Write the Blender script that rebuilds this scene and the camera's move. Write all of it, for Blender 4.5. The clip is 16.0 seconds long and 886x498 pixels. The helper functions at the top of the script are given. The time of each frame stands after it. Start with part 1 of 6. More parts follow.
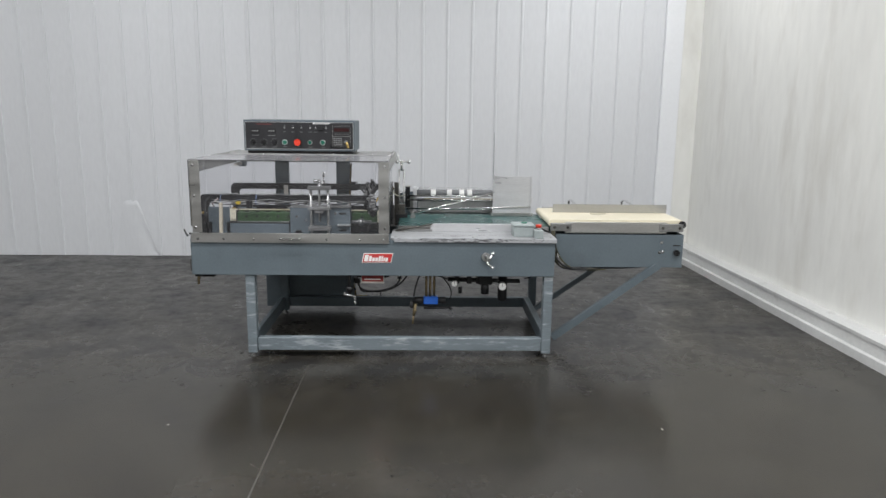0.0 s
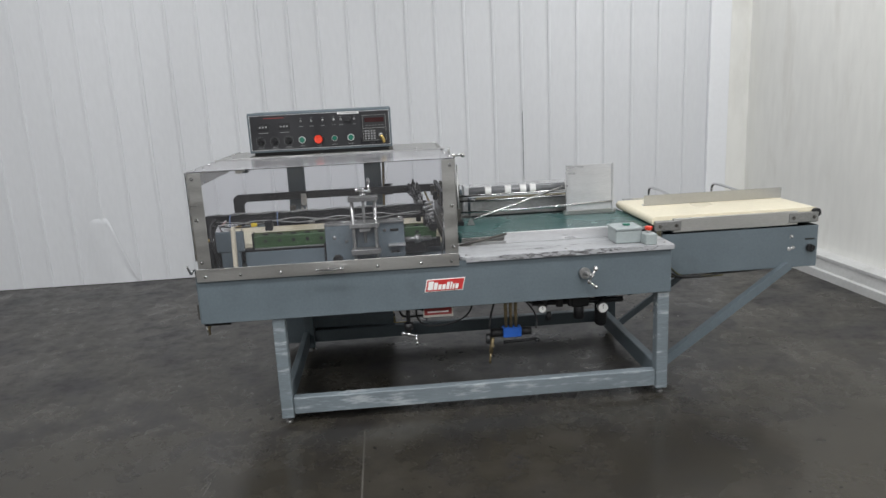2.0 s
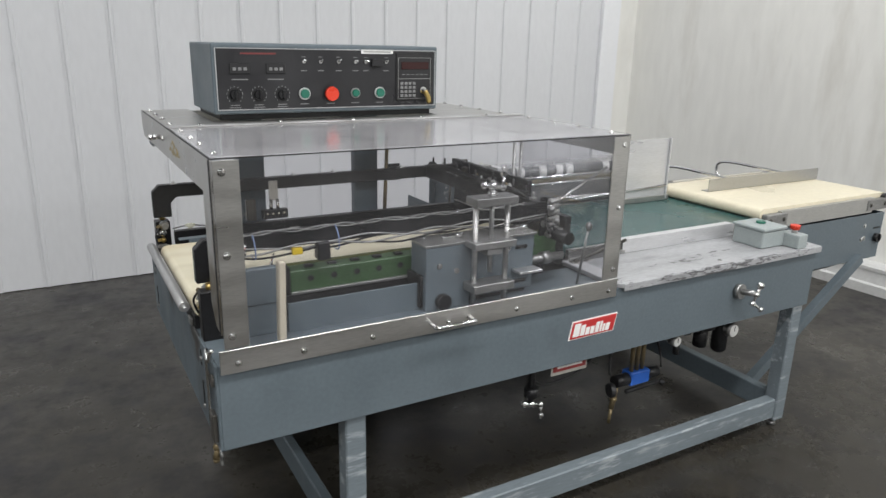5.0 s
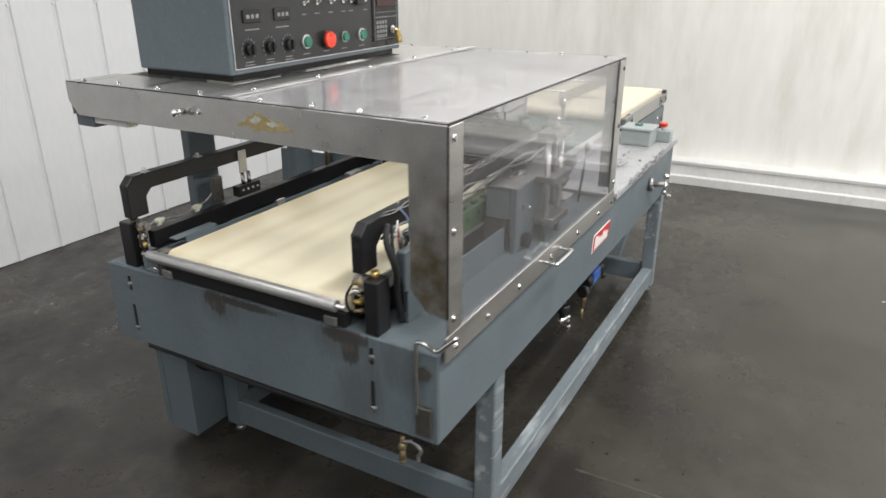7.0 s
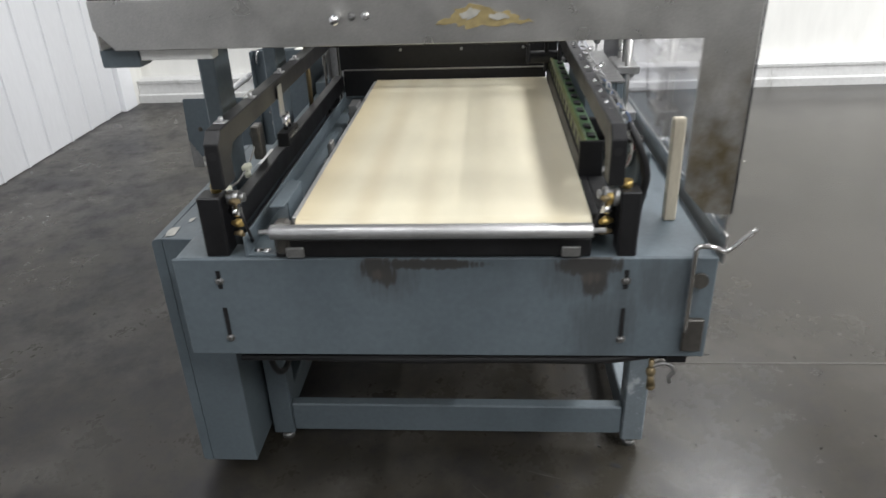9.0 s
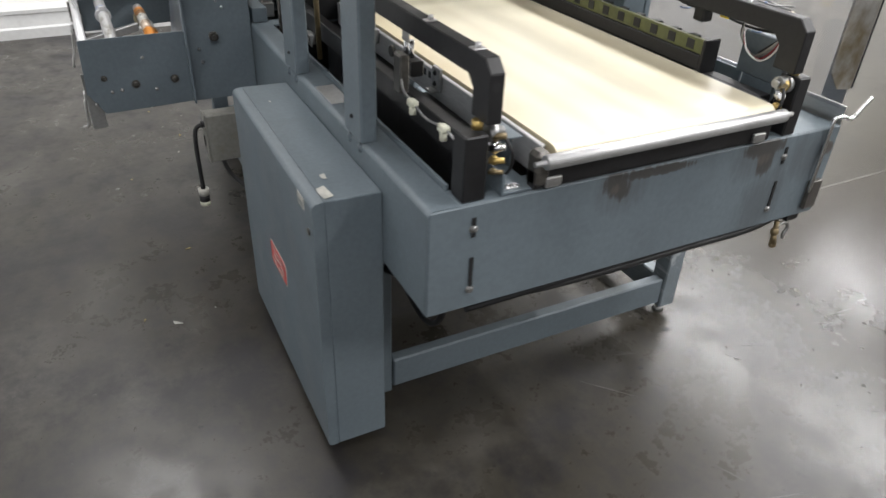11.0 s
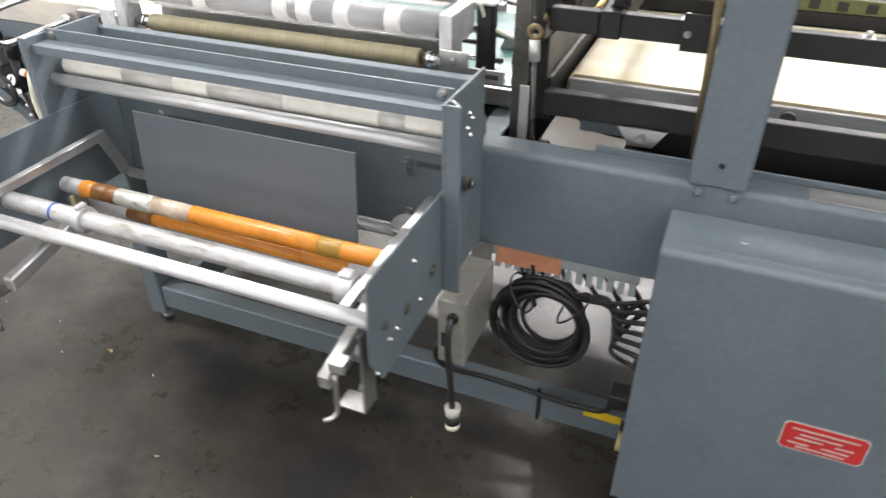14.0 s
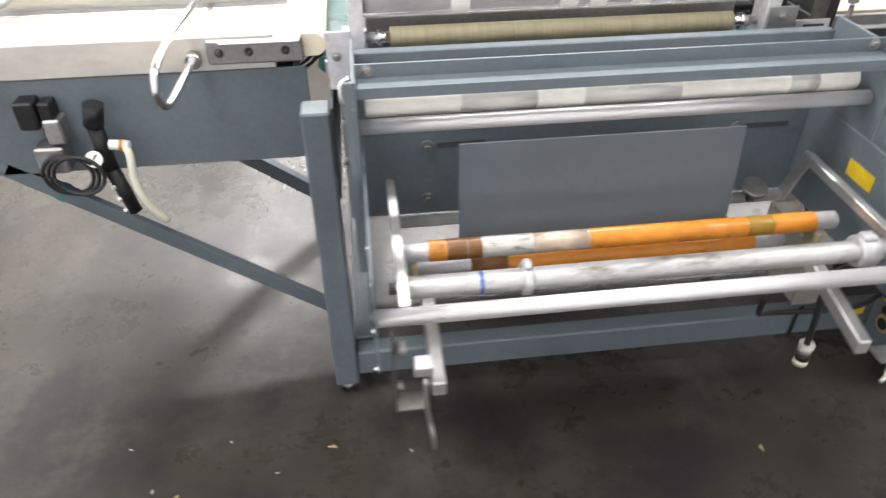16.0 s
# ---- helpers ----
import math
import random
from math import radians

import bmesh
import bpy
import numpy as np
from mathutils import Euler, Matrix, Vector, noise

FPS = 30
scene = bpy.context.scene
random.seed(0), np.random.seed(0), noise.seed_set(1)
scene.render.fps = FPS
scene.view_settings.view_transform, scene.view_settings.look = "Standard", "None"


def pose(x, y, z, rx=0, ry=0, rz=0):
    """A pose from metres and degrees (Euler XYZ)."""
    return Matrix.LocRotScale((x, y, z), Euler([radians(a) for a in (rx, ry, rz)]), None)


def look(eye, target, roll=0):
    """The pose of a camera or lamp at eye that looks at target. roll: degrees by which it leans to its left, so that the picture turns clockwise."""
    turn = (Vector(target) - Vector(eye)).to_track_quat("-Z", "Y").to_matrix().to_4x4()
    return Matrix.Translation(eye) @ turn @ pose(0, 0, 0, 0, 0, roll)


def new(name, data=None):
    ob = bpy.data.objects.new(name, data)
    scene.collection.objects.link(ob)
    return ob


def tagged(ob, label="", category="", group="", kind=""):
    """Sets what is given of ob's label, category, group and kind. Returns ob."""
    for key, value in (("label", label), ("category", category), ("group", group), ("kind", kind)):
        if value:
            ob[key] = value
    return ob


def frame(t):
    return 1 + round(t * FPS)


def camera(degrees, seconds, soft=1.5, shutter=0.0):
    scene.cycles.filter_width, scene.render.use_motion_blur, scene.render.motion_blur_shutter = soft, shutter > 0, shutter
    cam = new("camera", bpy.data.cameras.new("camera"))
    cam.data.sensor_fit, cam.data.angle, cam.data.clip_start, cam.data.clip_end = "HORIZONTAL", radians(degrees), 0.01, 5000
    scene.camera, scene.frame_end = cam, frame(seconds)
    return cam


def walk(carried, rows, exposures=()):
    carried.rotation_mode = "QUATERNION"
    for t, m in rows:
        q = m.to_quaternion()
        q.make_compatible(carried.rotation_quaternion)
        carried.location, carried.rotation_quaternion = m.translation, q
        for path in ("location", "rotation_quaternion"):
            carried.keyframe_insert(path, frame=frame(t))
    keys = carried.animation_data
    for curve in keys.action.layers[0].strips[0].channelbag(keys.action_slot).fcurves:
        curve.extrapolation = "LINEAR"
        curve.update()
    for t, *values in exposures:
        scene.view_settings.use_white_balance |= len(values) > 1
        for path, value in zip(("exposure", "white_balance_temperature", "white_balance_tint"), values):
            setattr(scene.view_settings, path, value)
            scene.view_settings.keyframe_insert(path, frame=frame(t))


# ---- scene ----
cam = camera(64.9, 16.0, soft=1.45, shutter=0.45)
PATH = [
    (0, (1.421, -4.183, 1.524), (1.47, -2.22, 1.14), 0.7),
    (0.5, (1.294, -3.969, 1.523), (1.355, -2.01, 1.123), 0.5),
    (1, (1.207, -3.704, 1.511), (1.278, -1.751, 1.085), 0.2),
    (1.5, (1.084, -3.402, 1.516), (1.149, -1.448, 1.096), -0.9),
    (2, (0.897, -3.136, 1.522), (1.038, -1.19, 1.085), -2.8),
    (2.5, (0.725, -2.859, 1.511), (0.942, -0.923, 1.06), -1.9),
    (3, (0.552, -2.532, 1.51), (0.791, -0.599, 1.053), -2.2),
    (3.5, (0.294, -2.256, 1.51), (0.72, -0.356, 1.054), -1.6),
    (4, (0.088, -2.015, 1.496), (0.615, -0.16, 0.966), -0.4),
    (4.2, (0.024, -1.906, 1.487), (0.644, -0.082, 0.948), -0.3),
    (6.3, (-0.855, -0.924, 1.476), (0.542, 0.329, 0.785), 0.1),
    (6.5, (-0.945, -0.831, 1.486), (0.525, 0.316, 0.763), -1.0),
    (7, (-1.087, -0.615, 1.496), (0.534, 0.289, 0.75), -0.0),
    (7.5, (-1.128, -0.34, 1.473), (0.519, 0.42, 0.632), -1.7),
    (8, (-1.175, -0.045, 1.447), (0.562, 0.478, 0.605), -1.7),
    (8.5, (-1.227, 0.203, 1.412), (0.567, 0.421, 0.555), -1.5),
    (9, (-1.171, 0.426, 1.367), (0.61, 0.555, 0.466), -2.1),
    (9.5, (-1.129, 0.641, 1.354), (0.623, 0.59, 0.392), -1.5),
    (9.7, (-1.12, 0.751, 1.351), (0.624, 0.602, 0.383), -1.4),
    (11.8, (-0.541, 1.81, 1.341), (0.737, 0.751, 0.225), -0.6),
    (12, (-0.408, 1.857, 1.338), (0.837, 0.759, 0.221), -3.0),
    (12.5, (-0.113, 1.986, 1.345), (0.995, 0.756, 0.223), -0.9),
    (13, (0.185, 2.141, 1.361), (1.17, 0.802, 0.248), -3.2),
    (13.5, (0.509, 2.172, 1.353), (1.366, 0.755, 0.232), -3.0),
    (14, (0.837, 2.216, 1.35), (1.469, 0.682, 0.234), -0.1),
    (14.5, (1.174, 2.294, 1.366), (1.602, 0.707, 0.226), -0.8),
    (15, (1.473, 2.283, 1.342), (1.746, 0.673, 0.188), -1.9),
    (15.5, (1.81, 2.276, 1.344), (1.826, 0.657, 0.169), 0.7),
    (16, (2.147, 2.261, 1.355), (1.953, 0.671, 0.158), -0.3),
]
EXPOSURES = [(0, -0.62, 6450, 10), (4, -0.68, 6450, 10), (6.5, -0.3, 6780, 10), (9.5, -0.06, 6450, 11), (12, 0.62, 6700, 12), (14.5, 1.03, 6750, 13), (16, 0.92, 6750, 14)]
walk(cam, [(t, look(eye, target, roll)) for t, eye, target, roll in PATH], EXPOSURES)

# ---- light ----
world = bpy.data.worlds.new("world")
scene.world = world
world.use_nodes = True
world.node_tree.nodes["Background"].inputs[0].default_value = (0.8, 0.85, 0.9, 1)
world.node_tree.nodes["Background"].inputs[1].default_value = 0.02


def ceiling_lamp(x, y, z, w, l, power):
    d = bpy.data.lights.new("ceiling_lamp", "AREA")
    d.shape, d.size, d.size_y, d.energy, d.color = "RECTANGLE", w, l, power, (0.975, 0.985, 0.995)
    ob = new("ceiling_lamp", d)
    ob.location = (x, y, z)
    return ob


CEIL = 4.0
for lx in (-3.4, -1.1, 1.2, 3.3):
    # row at y 1.7 is added fill for back wall and rear floor
    for ly, wide, power in ((-6.8, 0.16, 55), (-4.4, 0.16, 98), (-1.6, 0.5, 80), (1.7, 1.2, (30, 36, 11, 58)[round((lx + 3.4) / 2.23)])):
        ceiling_lamp(lx, ly, CEIL - 0.12, 1.8 if ly == -4.4 else 1.2, wide, power * (1.0 if ly > 0 else 1.05))


# ---- materials ----
def mat(name, color, rough=0.5, metal=0.0, var=0.12, scale=6.0, fine=60.0, bump=0.0, spec=0.5, stain=None, stain_at=(0.6, 0.75), rvar=0.1, stretch=(1, 1, 1), rand=0.0):
    m = bpy.data.materials.new(name)
    m.use_nodes = True
    nt = m.node_tree
    N, L = nt.nodes, nt.links
    b = N["Principled BSDF"]
    b.inputs["Metallic"].default_value = metal
    b.inputs["Specular IOR Level"].default_value = spec
    geo = N.new("ShaderNodeNewGeometry")
    mp = N.new("ShaderNodeMapping")
    mp.inputs["Scale"].default_value = stretch
    L.new(geo.outputs["Position"], mp.inputs["Vector"])
    n1 = N.new("ShaderNodeTexNoise")
    n1.inputs["Scale"].default_value, n1.inputs["Detail"].default_value = scale, 6
    n2 = N.new("ShaderNodeTexNoise")
    n2.inputs["Scale"].default_value, n2.inputs["Detail"].default_value = fine, 4
    L.new(mp.outputs[0], n1.inputs["Vector"])
    L.new(mp.outputs[0], n2.inputs["Vector"])
    add = N.new("ShaderNodeMath")
    add.operation = "ADD"
    L.new(n1.outputs[0], add.inputs[0])
    L.new(n2.outputs[0], add.inputs[1])
    mr = N.new("ShaderNodeMapRange")
    mr.inputs[1].default_value, mr.inputs[2].default_value = 0.7, 1.3
    mr.inputs[3].default_value, mr.inputs[4].default_value = 1 - var, 1 + var
    L.new(add.outputs[0], mr.inputs[0])
    hsv = N.new("ShaderNodeHueSaturation")
    hsv.inputs["Color"].default_value = (*color, 1)
    if rand:
        oi = N.new("ShaderNodeObjectInfo")
        r2 = N.new("ShaderNodeMapRange")
        r2.inputs[3].default_value, r2.inputs[4].default_value = 1 - rand, 1 + rand
        L.new(oi.outputs["Random"], r2.inputs[0])
        mu = N.new("ShaderNodeMath")
        mu.operation = "MULTIPLY"
        L.new(mr.outputs[0], mu.inputs[0])
        L.new(r2.outputs[0], mu.inputs[1])
        L.new(mu.outputs[0], hsv.inputs["Value"])
    else:
        L.new(mr.outputs[0], hsv.inputs["Value"])
    out = hsv.outputs[0]
    if stain:
        ns = N.new("ShaderNodeTexNoise")
        ns.inputs["Scale"].default_value, ns.inputs["Detail"].default_value, ns.inputs["Roughness"].default_value = scale * 1.7, 8, 0.65
        L.new(mp.outputs[0], ns.inputs["Vector"])
        rs = N.new("ShaderNodeMapRange")
        rs.inputs[1].default_value, rs.inputs[2].default_value = stain_at
        L.new(ns.outputs[0], rs.inputs[0])
        mx = N.new("ShaderNodeMix")
        mx.data_type = "RGBA"
        L.new(rs.outputs[0], mx.inputs[0])
        L.new(out, mx.inputs[6])
        mx.inputs[7].default_value = (*stain, 1)
        out = mx.outputs[2]
    L.new(out, b.inputs["Base Color"])
    rr = N.new("ShaderNodeMapRange")
    rr.inputs[1].default_value, rr.inputs[2].default_value = 0.3, 0.7
    rr.inputs[3].default_value, rr.inputs[4].default_value = max(0.02, rough - rvar), min(1, rough + rvar)
    L.new(n1.outputs[0], rr.inputs[0])
    L.new(rr.outputs[0], b.inputs["Roughness"])
    if bump:
        bp = N.new("ShaderNodeBump")
        bp.inputs["Strength"].default_value, bp.inputs["Distance"].default_value = 1.0, bump
        L.new(n2.outputs[0], bp.inputs["Height"])
        L.new(bp.outputs[0], b.inputs["Normal"])
    return m


def clear_plastic(name, tint, haze, rough):
    m = bpy.data.materials.new(name)
    m.use_nodes = True
    N, L = m.node_tree.nodes, m.node_tree.links
    N.remove(N["Principled BSDF"])
    outp = N["Material Output"]
    tr, gl, df = N.new("ShaderNodeBsdfTransparent"), N.new("ShaderNodeBsdfGlossy"), N.new("ShaderNodeBsdfDiffuse")
    tr.inputs[0].default_value = (*tint, 1)
    gl.inputs["Roughness"].default_value = rough
    df.inputs[0].default_value = (0.75, 0.74, 0.76, 1)
    lw = N.new("ShaderNodeLayerWeight")
    lw.inputs[0].default_value = 0.5
    pw = N.new("ShaderNodeMath")
    pw.operation, pw.inputs[1].default_value = "POWER", 2.7
    L.new(lw.outputs["Facing"], pw.inputs[0])
    fr = N.new("ShaderNodeMapRange")
    fr.inputs[3].default_value, fr.inputs[4].default_value = 0.03, 0.7
    L.new(pw.outputs[0], fr.inputs[0])
    geo = N.new("ShaderNodeNewGeometry")
    nz = N.new("ShaderNodeTexNoise")
    nz.inputs["Scale"].default_value, nz.inputs["Detail"].default_value = 9, 8
    L.new(geo.outputs["Position"], nz.inputs["Vector"])
    mr = N.new("ShaderNodeMapRange")
    mr.inputs[1].default_value, mr.inputs[2].default_value, mr.inputs[3].default_value, mr.inputs[4].default_value = 0.3, 0.75, haze * 0.6, haze * 1.6
    L.new(nz.outputs[0], mr.inputs[0])
    m1, m2 = N.new("ShaderNodeMixShader"), N.new("ShaderNodeMixShader")
    L.new(mr.outputs[0], m1.inputs[0])
    L.new(tr.outputs[0], m1.inputs[1])
    L.new(df.outputs[0], m1.inputs[2])
    L.new(fr.outputs[0], m2.inputs[0])
    L.new(m1.outputs[0], m2.inputs[1])
    L.new(gl.outputs[0], m2.inputs[2])
    L.new(m2.outputs[0], outp.inputs[0])
    return m


PAINT = mat("blue_grey_paint", (0.108, 0.134, 0.151), 0.48, 0, 0.10, 5, 90, 0.0003, spec=0.4, stain=(0.088, 0.108, 0.12), stain_at=(0.56, 0.8))
PAINT_WORN = mat("worn_blue_grey_paint", (0.150, 0.178, 0.196), 0.5, 0, 0.15, 9, 90, 0.0004, stain=(0.33, 0.36, 0.38), stain_at=(0.54, 0.64), stretch=(0.35, 2, 2))
STEEL = mat("brushed_stainless", (0.46, 0.455, 0.44), 0.36, 0.9, 0.14, 4, 120, 0.0, stretch=(0.4, 4, 4))
STEEL_D = mat("dull_steel", (0.30, 0.30, 0.295), 0.42, 0.85, 0.2, 6, 90, 0.0)
BARALU = mat("bright_aluminium_bar", (0.60, 0.60, 0.61), 0.34, 0.55, 0.08, 7, 80, stretch=(0.5, 3, 3))
CHROME = mat("bright_chrome", (0.72, 0.72, 0.72), 0.15, 1.0, 0.05, 6, 60)
ALU = mat("aluminium", (0.54, 0.54, 0.54), 0.38, 0.8, 0.10, 8, 80)
ALU_ROUGH = mat("cast_aluminium", (0.56, 0.56, 0.57), 0.5, 0.5, 0.18, 14, 90, 0.0005)
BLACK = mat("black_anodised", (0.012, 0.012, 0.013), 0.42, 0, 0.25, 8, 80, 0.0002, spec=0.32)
RUBBER = mat("black_rubber", (0.010, 0.010, 0.011), 0.55, 0, 0.2, 8, 60)
PANELB = mat("black_panel_plate", (0.018, 0.018, 0.020), 0.35, 0, 0.1, 6, 60)
OLIVE = mat("olive_painted_plate", (0.085, 0.095, 0.028), 0.4, 0, 0.25, 10, 60)
RAIL_PALE = mat("pale_rail_with_glue_haze", (0.50, 0.48, 0.44), 0.5, 0.3, 0.12, 4, 60, stain=(0.62, 0.58, 0.50), stain_at=(0.5, 0.7), stretch=(0.5, 1, 1))
RAIL_ALU = mat("grey_aluminium_rail", (0.40, 0.40, 0.40), 0.45, 0.35, 0.15, 5, 80, stretch=(0.5, 3, 3))


def smudged_belt(name):
    """Cream belt with soft grey-brown wear bands along its run and browned edges."""
    m = mat(name, (0.685, 0.635, 0.485), 0.34, 0, 0.05, 2.5, 14, 0.0, rvar=0.05, stretch=(0.6, 1.5, 1))
    N, L = m.node_tree.nodes, m.node_tree.links
    b = N["Principled BSDF"]
    col = b.inputs["Base Color"].links[0].from_socket
    geo = N.new("ShaderNodeNewGeometry")
    sep = N.new("ShaderNodeSeparateXYZ")
    L.new(geo.outputs["Position"], sep.inputs[0])
    wob = N.new("ShaderNodeTexNoise")
    wob.inputs["Scale"].default_value, wob.inputs["Detail"].default_value = 3.0, 5
    L.new(geo.outputs["Position"], wob.inputs["Vector"])
    for centre, half, strength, tone in ((0.665, 0.045, 0.30, (0.46, 0.36, 0.21)), (0.545, 0.035, 0.26, (0.44, 0.37, 0.25)), (0.29, 0.06, 0.22, (0.56, 0.42, 0.20)), (0.79, 0.11, 0.42, (0.50, 0.38, 0.18)), (0.43, 0.03, 0.10, (0.46, 0.38, 0.24))):
        d = N.new("ShaderNodeMath")
        d.operation, d.inputs[1].default_value = "SUBTRACT", centre
        L.new(sep.outputs[1], d.inputs[0])
        ab = N.new("ShaderNodeMath")
        ab.operation = "ABSOLUTE"
        L.new(d.outputs[0], ab.inputs[0])
        r = N.new("ShaderNodeMapRange")
        r.interpolation_type = "SMOOTHSTEP"
        r.inputs[1].default_value, r.inputs[2].default_value, r.inputs[3].default_value, r.inputs[4].default_value = 0.0, half, strength, 0.0
        L.new(ab.outputs[0], r.inputs[0])
        k = N.new("ShaderNodeMath")
        k.operation = "MULTIPLY"
        w = N.new("ShaderNodeMapRange")
        w.inputs[1].default_value, w.inputs[2].default_value, w.inputs[3].default_value, w.inputs[4].default_value = 0.3, 0.7, 0.5, 1.4
        L.new(wob.outputs[0], w.inputs[0])
        L.new(r.outputs[0], k.inputs[0])
        L.new(w.outputs[0], k.inputs[1])
        mx = N.new("ShaderNodeMix")
        mx.data_type = "RGBA"
        L.new(k.outputs[0], mx.inputs[0])
        L.new(col, mx.inputs[6])
        mx.inputs[7].default_value = (*tone, 1)
        col = mx.outputs[2]
    L.new(col, b.inputs["Base Color"])
    return m


BELT = smudged_belt("cream_belt")
BELT2 = mat("cream_infeed_belt", (0.70, 0.64, 0.49), 0.36, 0, 0.06, 3, 40, 0.0003)
GREENBELT = mat("green_belt", (0.027, 0.083, 0.079), 0.25, 0, 0.12, 4, 50)
SATIN = mat("satin_aluminium", (0.52, 0.52, 0.51), 0.42, 0.6, 0.05, 5, 60)
CABLE = mat("dark_olive_cable", (0.06, 0.055, 0.02), 0.5, 0, 0.2, 8, 60)
GREEN = mat("green_seal_bar", (0.035, 0.078, 0.03), 0.4, 0, 0.2, 8, 60)
RED = mat("red_plate", (0.45, 0.03, 0.03), 0.35, 0, 0.08, 8, 60)
REDBTN = mat("red_button", (0.62, 0.045, 0.02), 0.35, 0, 0.05, 8, 60)
GREENBTN = mat("green_button", (0.02, 0.14, 0.095), 0.3, 0, 0.05, 8, 60)
WHITE = mat("white_plastic", (0.75, 0.75, 0.73), 0.4, 0, 0.06, 8, 60)
LABEL = mat("white_label", (0.78, 0.78, 0.76), 0.4, 0, 0.05, 20, 90)
GREYBOX = mat("grey_hammer_paint", (0.30, 0.335, 0.335), 0.4, 0, 0.08, 30, 160, 0.0004)
ORANGE = mat("orange_tape_wrap", (0.56, 0.20, 0.018), 0.32, 0, 0.15, 9, 60, stain=(0.25, 0.11, 0.03), stain_at=(0.62, 0.7))
TAN = mat("tan_rubber_roller", (0.27, 0.24, 0.15), 0.55, 0, 0.16, 12, 70, 0.0015, stretch=(4, 0.05, 0.05))
TUBE = mat("clear_tube_over_grey", (0.17, 0.175, 0.18), 0.14, 0.0, 0.35, 7, 50, 0.0006, spec=0.8, stretch=(0.4, 3, 3))
DIRTY = mat("silver_tape_with_grime", (0.55, 0.54, 0.50), 0.35, 0.4, 0.2, 10, 60, stain=(0.06, 0.045, 0.03), stain_at=(0.56, 0.66), stretch=(0.7, 3, 3))
BROWNED = mat("grimy_brown_tape", (0.17, 0.075, 0.02), 0.4, 0, 0.3, 14, 60)
OLIVEBAND = mat("greenish_brown_tape", (0.30, 0.17, 0.02), 0.35, 0, 0.2, 14, 60)
IVORY = mat("ivory_roller", (0.80, 0.78, 0.71), 0.4, 0, 0.10, 7, 60)
WOOD = mat("pale_wood_stick", (0.52, 0.47, 0.37), 0.6, 0, 0.12, 8, 60, 0.0003, stretch=(6, 6, 1))
BRASS = mat("brass", (0.50, 0.36, 0.13), 0.35, 0.9, 0.15, 20, 80)
SCUFFED = mat("scuffed_steel_bar", (0.52, 0.52, 0.52), 0.42, 0.45, 0.2, 9, 70, stain=(0.20, 0.185, 0.15), stain_at=(0.56, 0.7), stretch=(0.6, 2, 2))
FADED = mat("clear_faded_wrap", (0.50, 0.40, 0.31), 0.3, 0.1, 0.2, 12, 60, stain=(0.42, 0.16, 0.03), stain_at=(0.58, 0.62))
REDPRINT = mat("dim_red_print", (0.16, 0.03, 0.03), 0.5, 0, 0.2, 30, 90)
DIMPRINT = mat("dim_grey_print", (0.20, 0.20, 0.20), 0.5, 0, 0.2, 30, 90)
# tan aluminium, base lowered to hold the shadow on the junction box
BOX_ALU = mat("shade_dimmed_aluminium", (0.27, 0.265, 0.24), 0.45, 0.4, 0.15, 10, 70, 0.0003, stain=(0.24, 0.22, 0.18), stain_at=(0.55, 0.75))
AGED_PAPER = mat("aged_paper", (0.42, 0.41, 0.37), 0.5, 0, 0.2, 40, 120)
PALEBLUE = mat("pale_blue_tie", (0.16, 0.22, 0.38), 0.45, 0, 0.1, 10, 60)
BRONZED = mat("dulled_grey_bolt", (0.13, 0.14, 0.145), 0.45, 0.3, 0.2, 20, 80)
SLOTDARK = mat("shaded_slot", (0.05, 0.058, 0.064), 0.6, 0, 0.2, 20, 80)
BRONZE = mat("dull_bronze", (0.20, 0.155, 0.085), 0.45, 0.6, 0.2, 20, 80)
TAPE = mat("silvery_clear_tape", (0.64, 0.63, 0.59), 0.2, 0.1, 0.15, 12, 60, stretch=(0.5, 3, 3))
BLUE = mat("blue_valve_paint", (0.02, 0.10, 0.42), 0.4, 0, 0.1, 10, 60)
TEAL = mat("faded_teal_tape", (0.045, 0.13, 0.14), 0.5, 0, 0.15, 20, 80)
COPPER = mat("orange_paper_label", (0.50, 0.22, 0.12), 0.5, 0, 0.15, 30, 90)
YELLOW = mat("yellow_label", (0.62, 0.44, 0.02), 0.45, 0, 0.1, 30, 90)
BLUESHEET = mat("blue_grey_sheet", (0.115, 0.136, 0.154), 0.38, 0.0, 0.06, 4, 50)
GREASE = mat("bare_oily_steel", (0.085, 0.080, 0.072), 0.35, 0.5, 0.3, 12, 90)
GLUE = mat("dried_yellow_glue", (0.33, 0.26, 0.12), 0.5, 0, 0.3, 25, 90)
HOSE = mat("milky_hose", (0.62, 0.62, 0.50), 0.35, 0, 0.05, 8, 60)
DISPLAY = mat("dark_red_display", (0.03, 0.008, 0.008), 0.2, 0, 0.1, 8, 60)
ACRYLIC = clear_plastic("clear_acrylic", (0.93, 0.93, 0.945), 0.014, 0.05)
ACRYLIC_TOP = clear_plastic("scratched_acrylic", (0.84, 0.84, 0.86), 0.24, 0.16)
FILM = clear_plastic("clear_film", (0.97, 0.97, 0.97), 0.08, 0.08)
WALL_METAL = mat("white_metal_panel", (0.70, 0.71, 0.73), 0.42, 0, 0.03, 1.2, 40, 0.0, stretch=(1, 1, 0.3), rand=0.015)
WALL_SHEET = mat("stained_white_wall", (0.80, 0.795, 0.76), 0.55, 0, 0.05, 0.9, 8, 0.002, stain=(0.62, 0.60, 0.55), stain_at=(0.52, 0.80), stretch=(1, 1.6, 0.4))
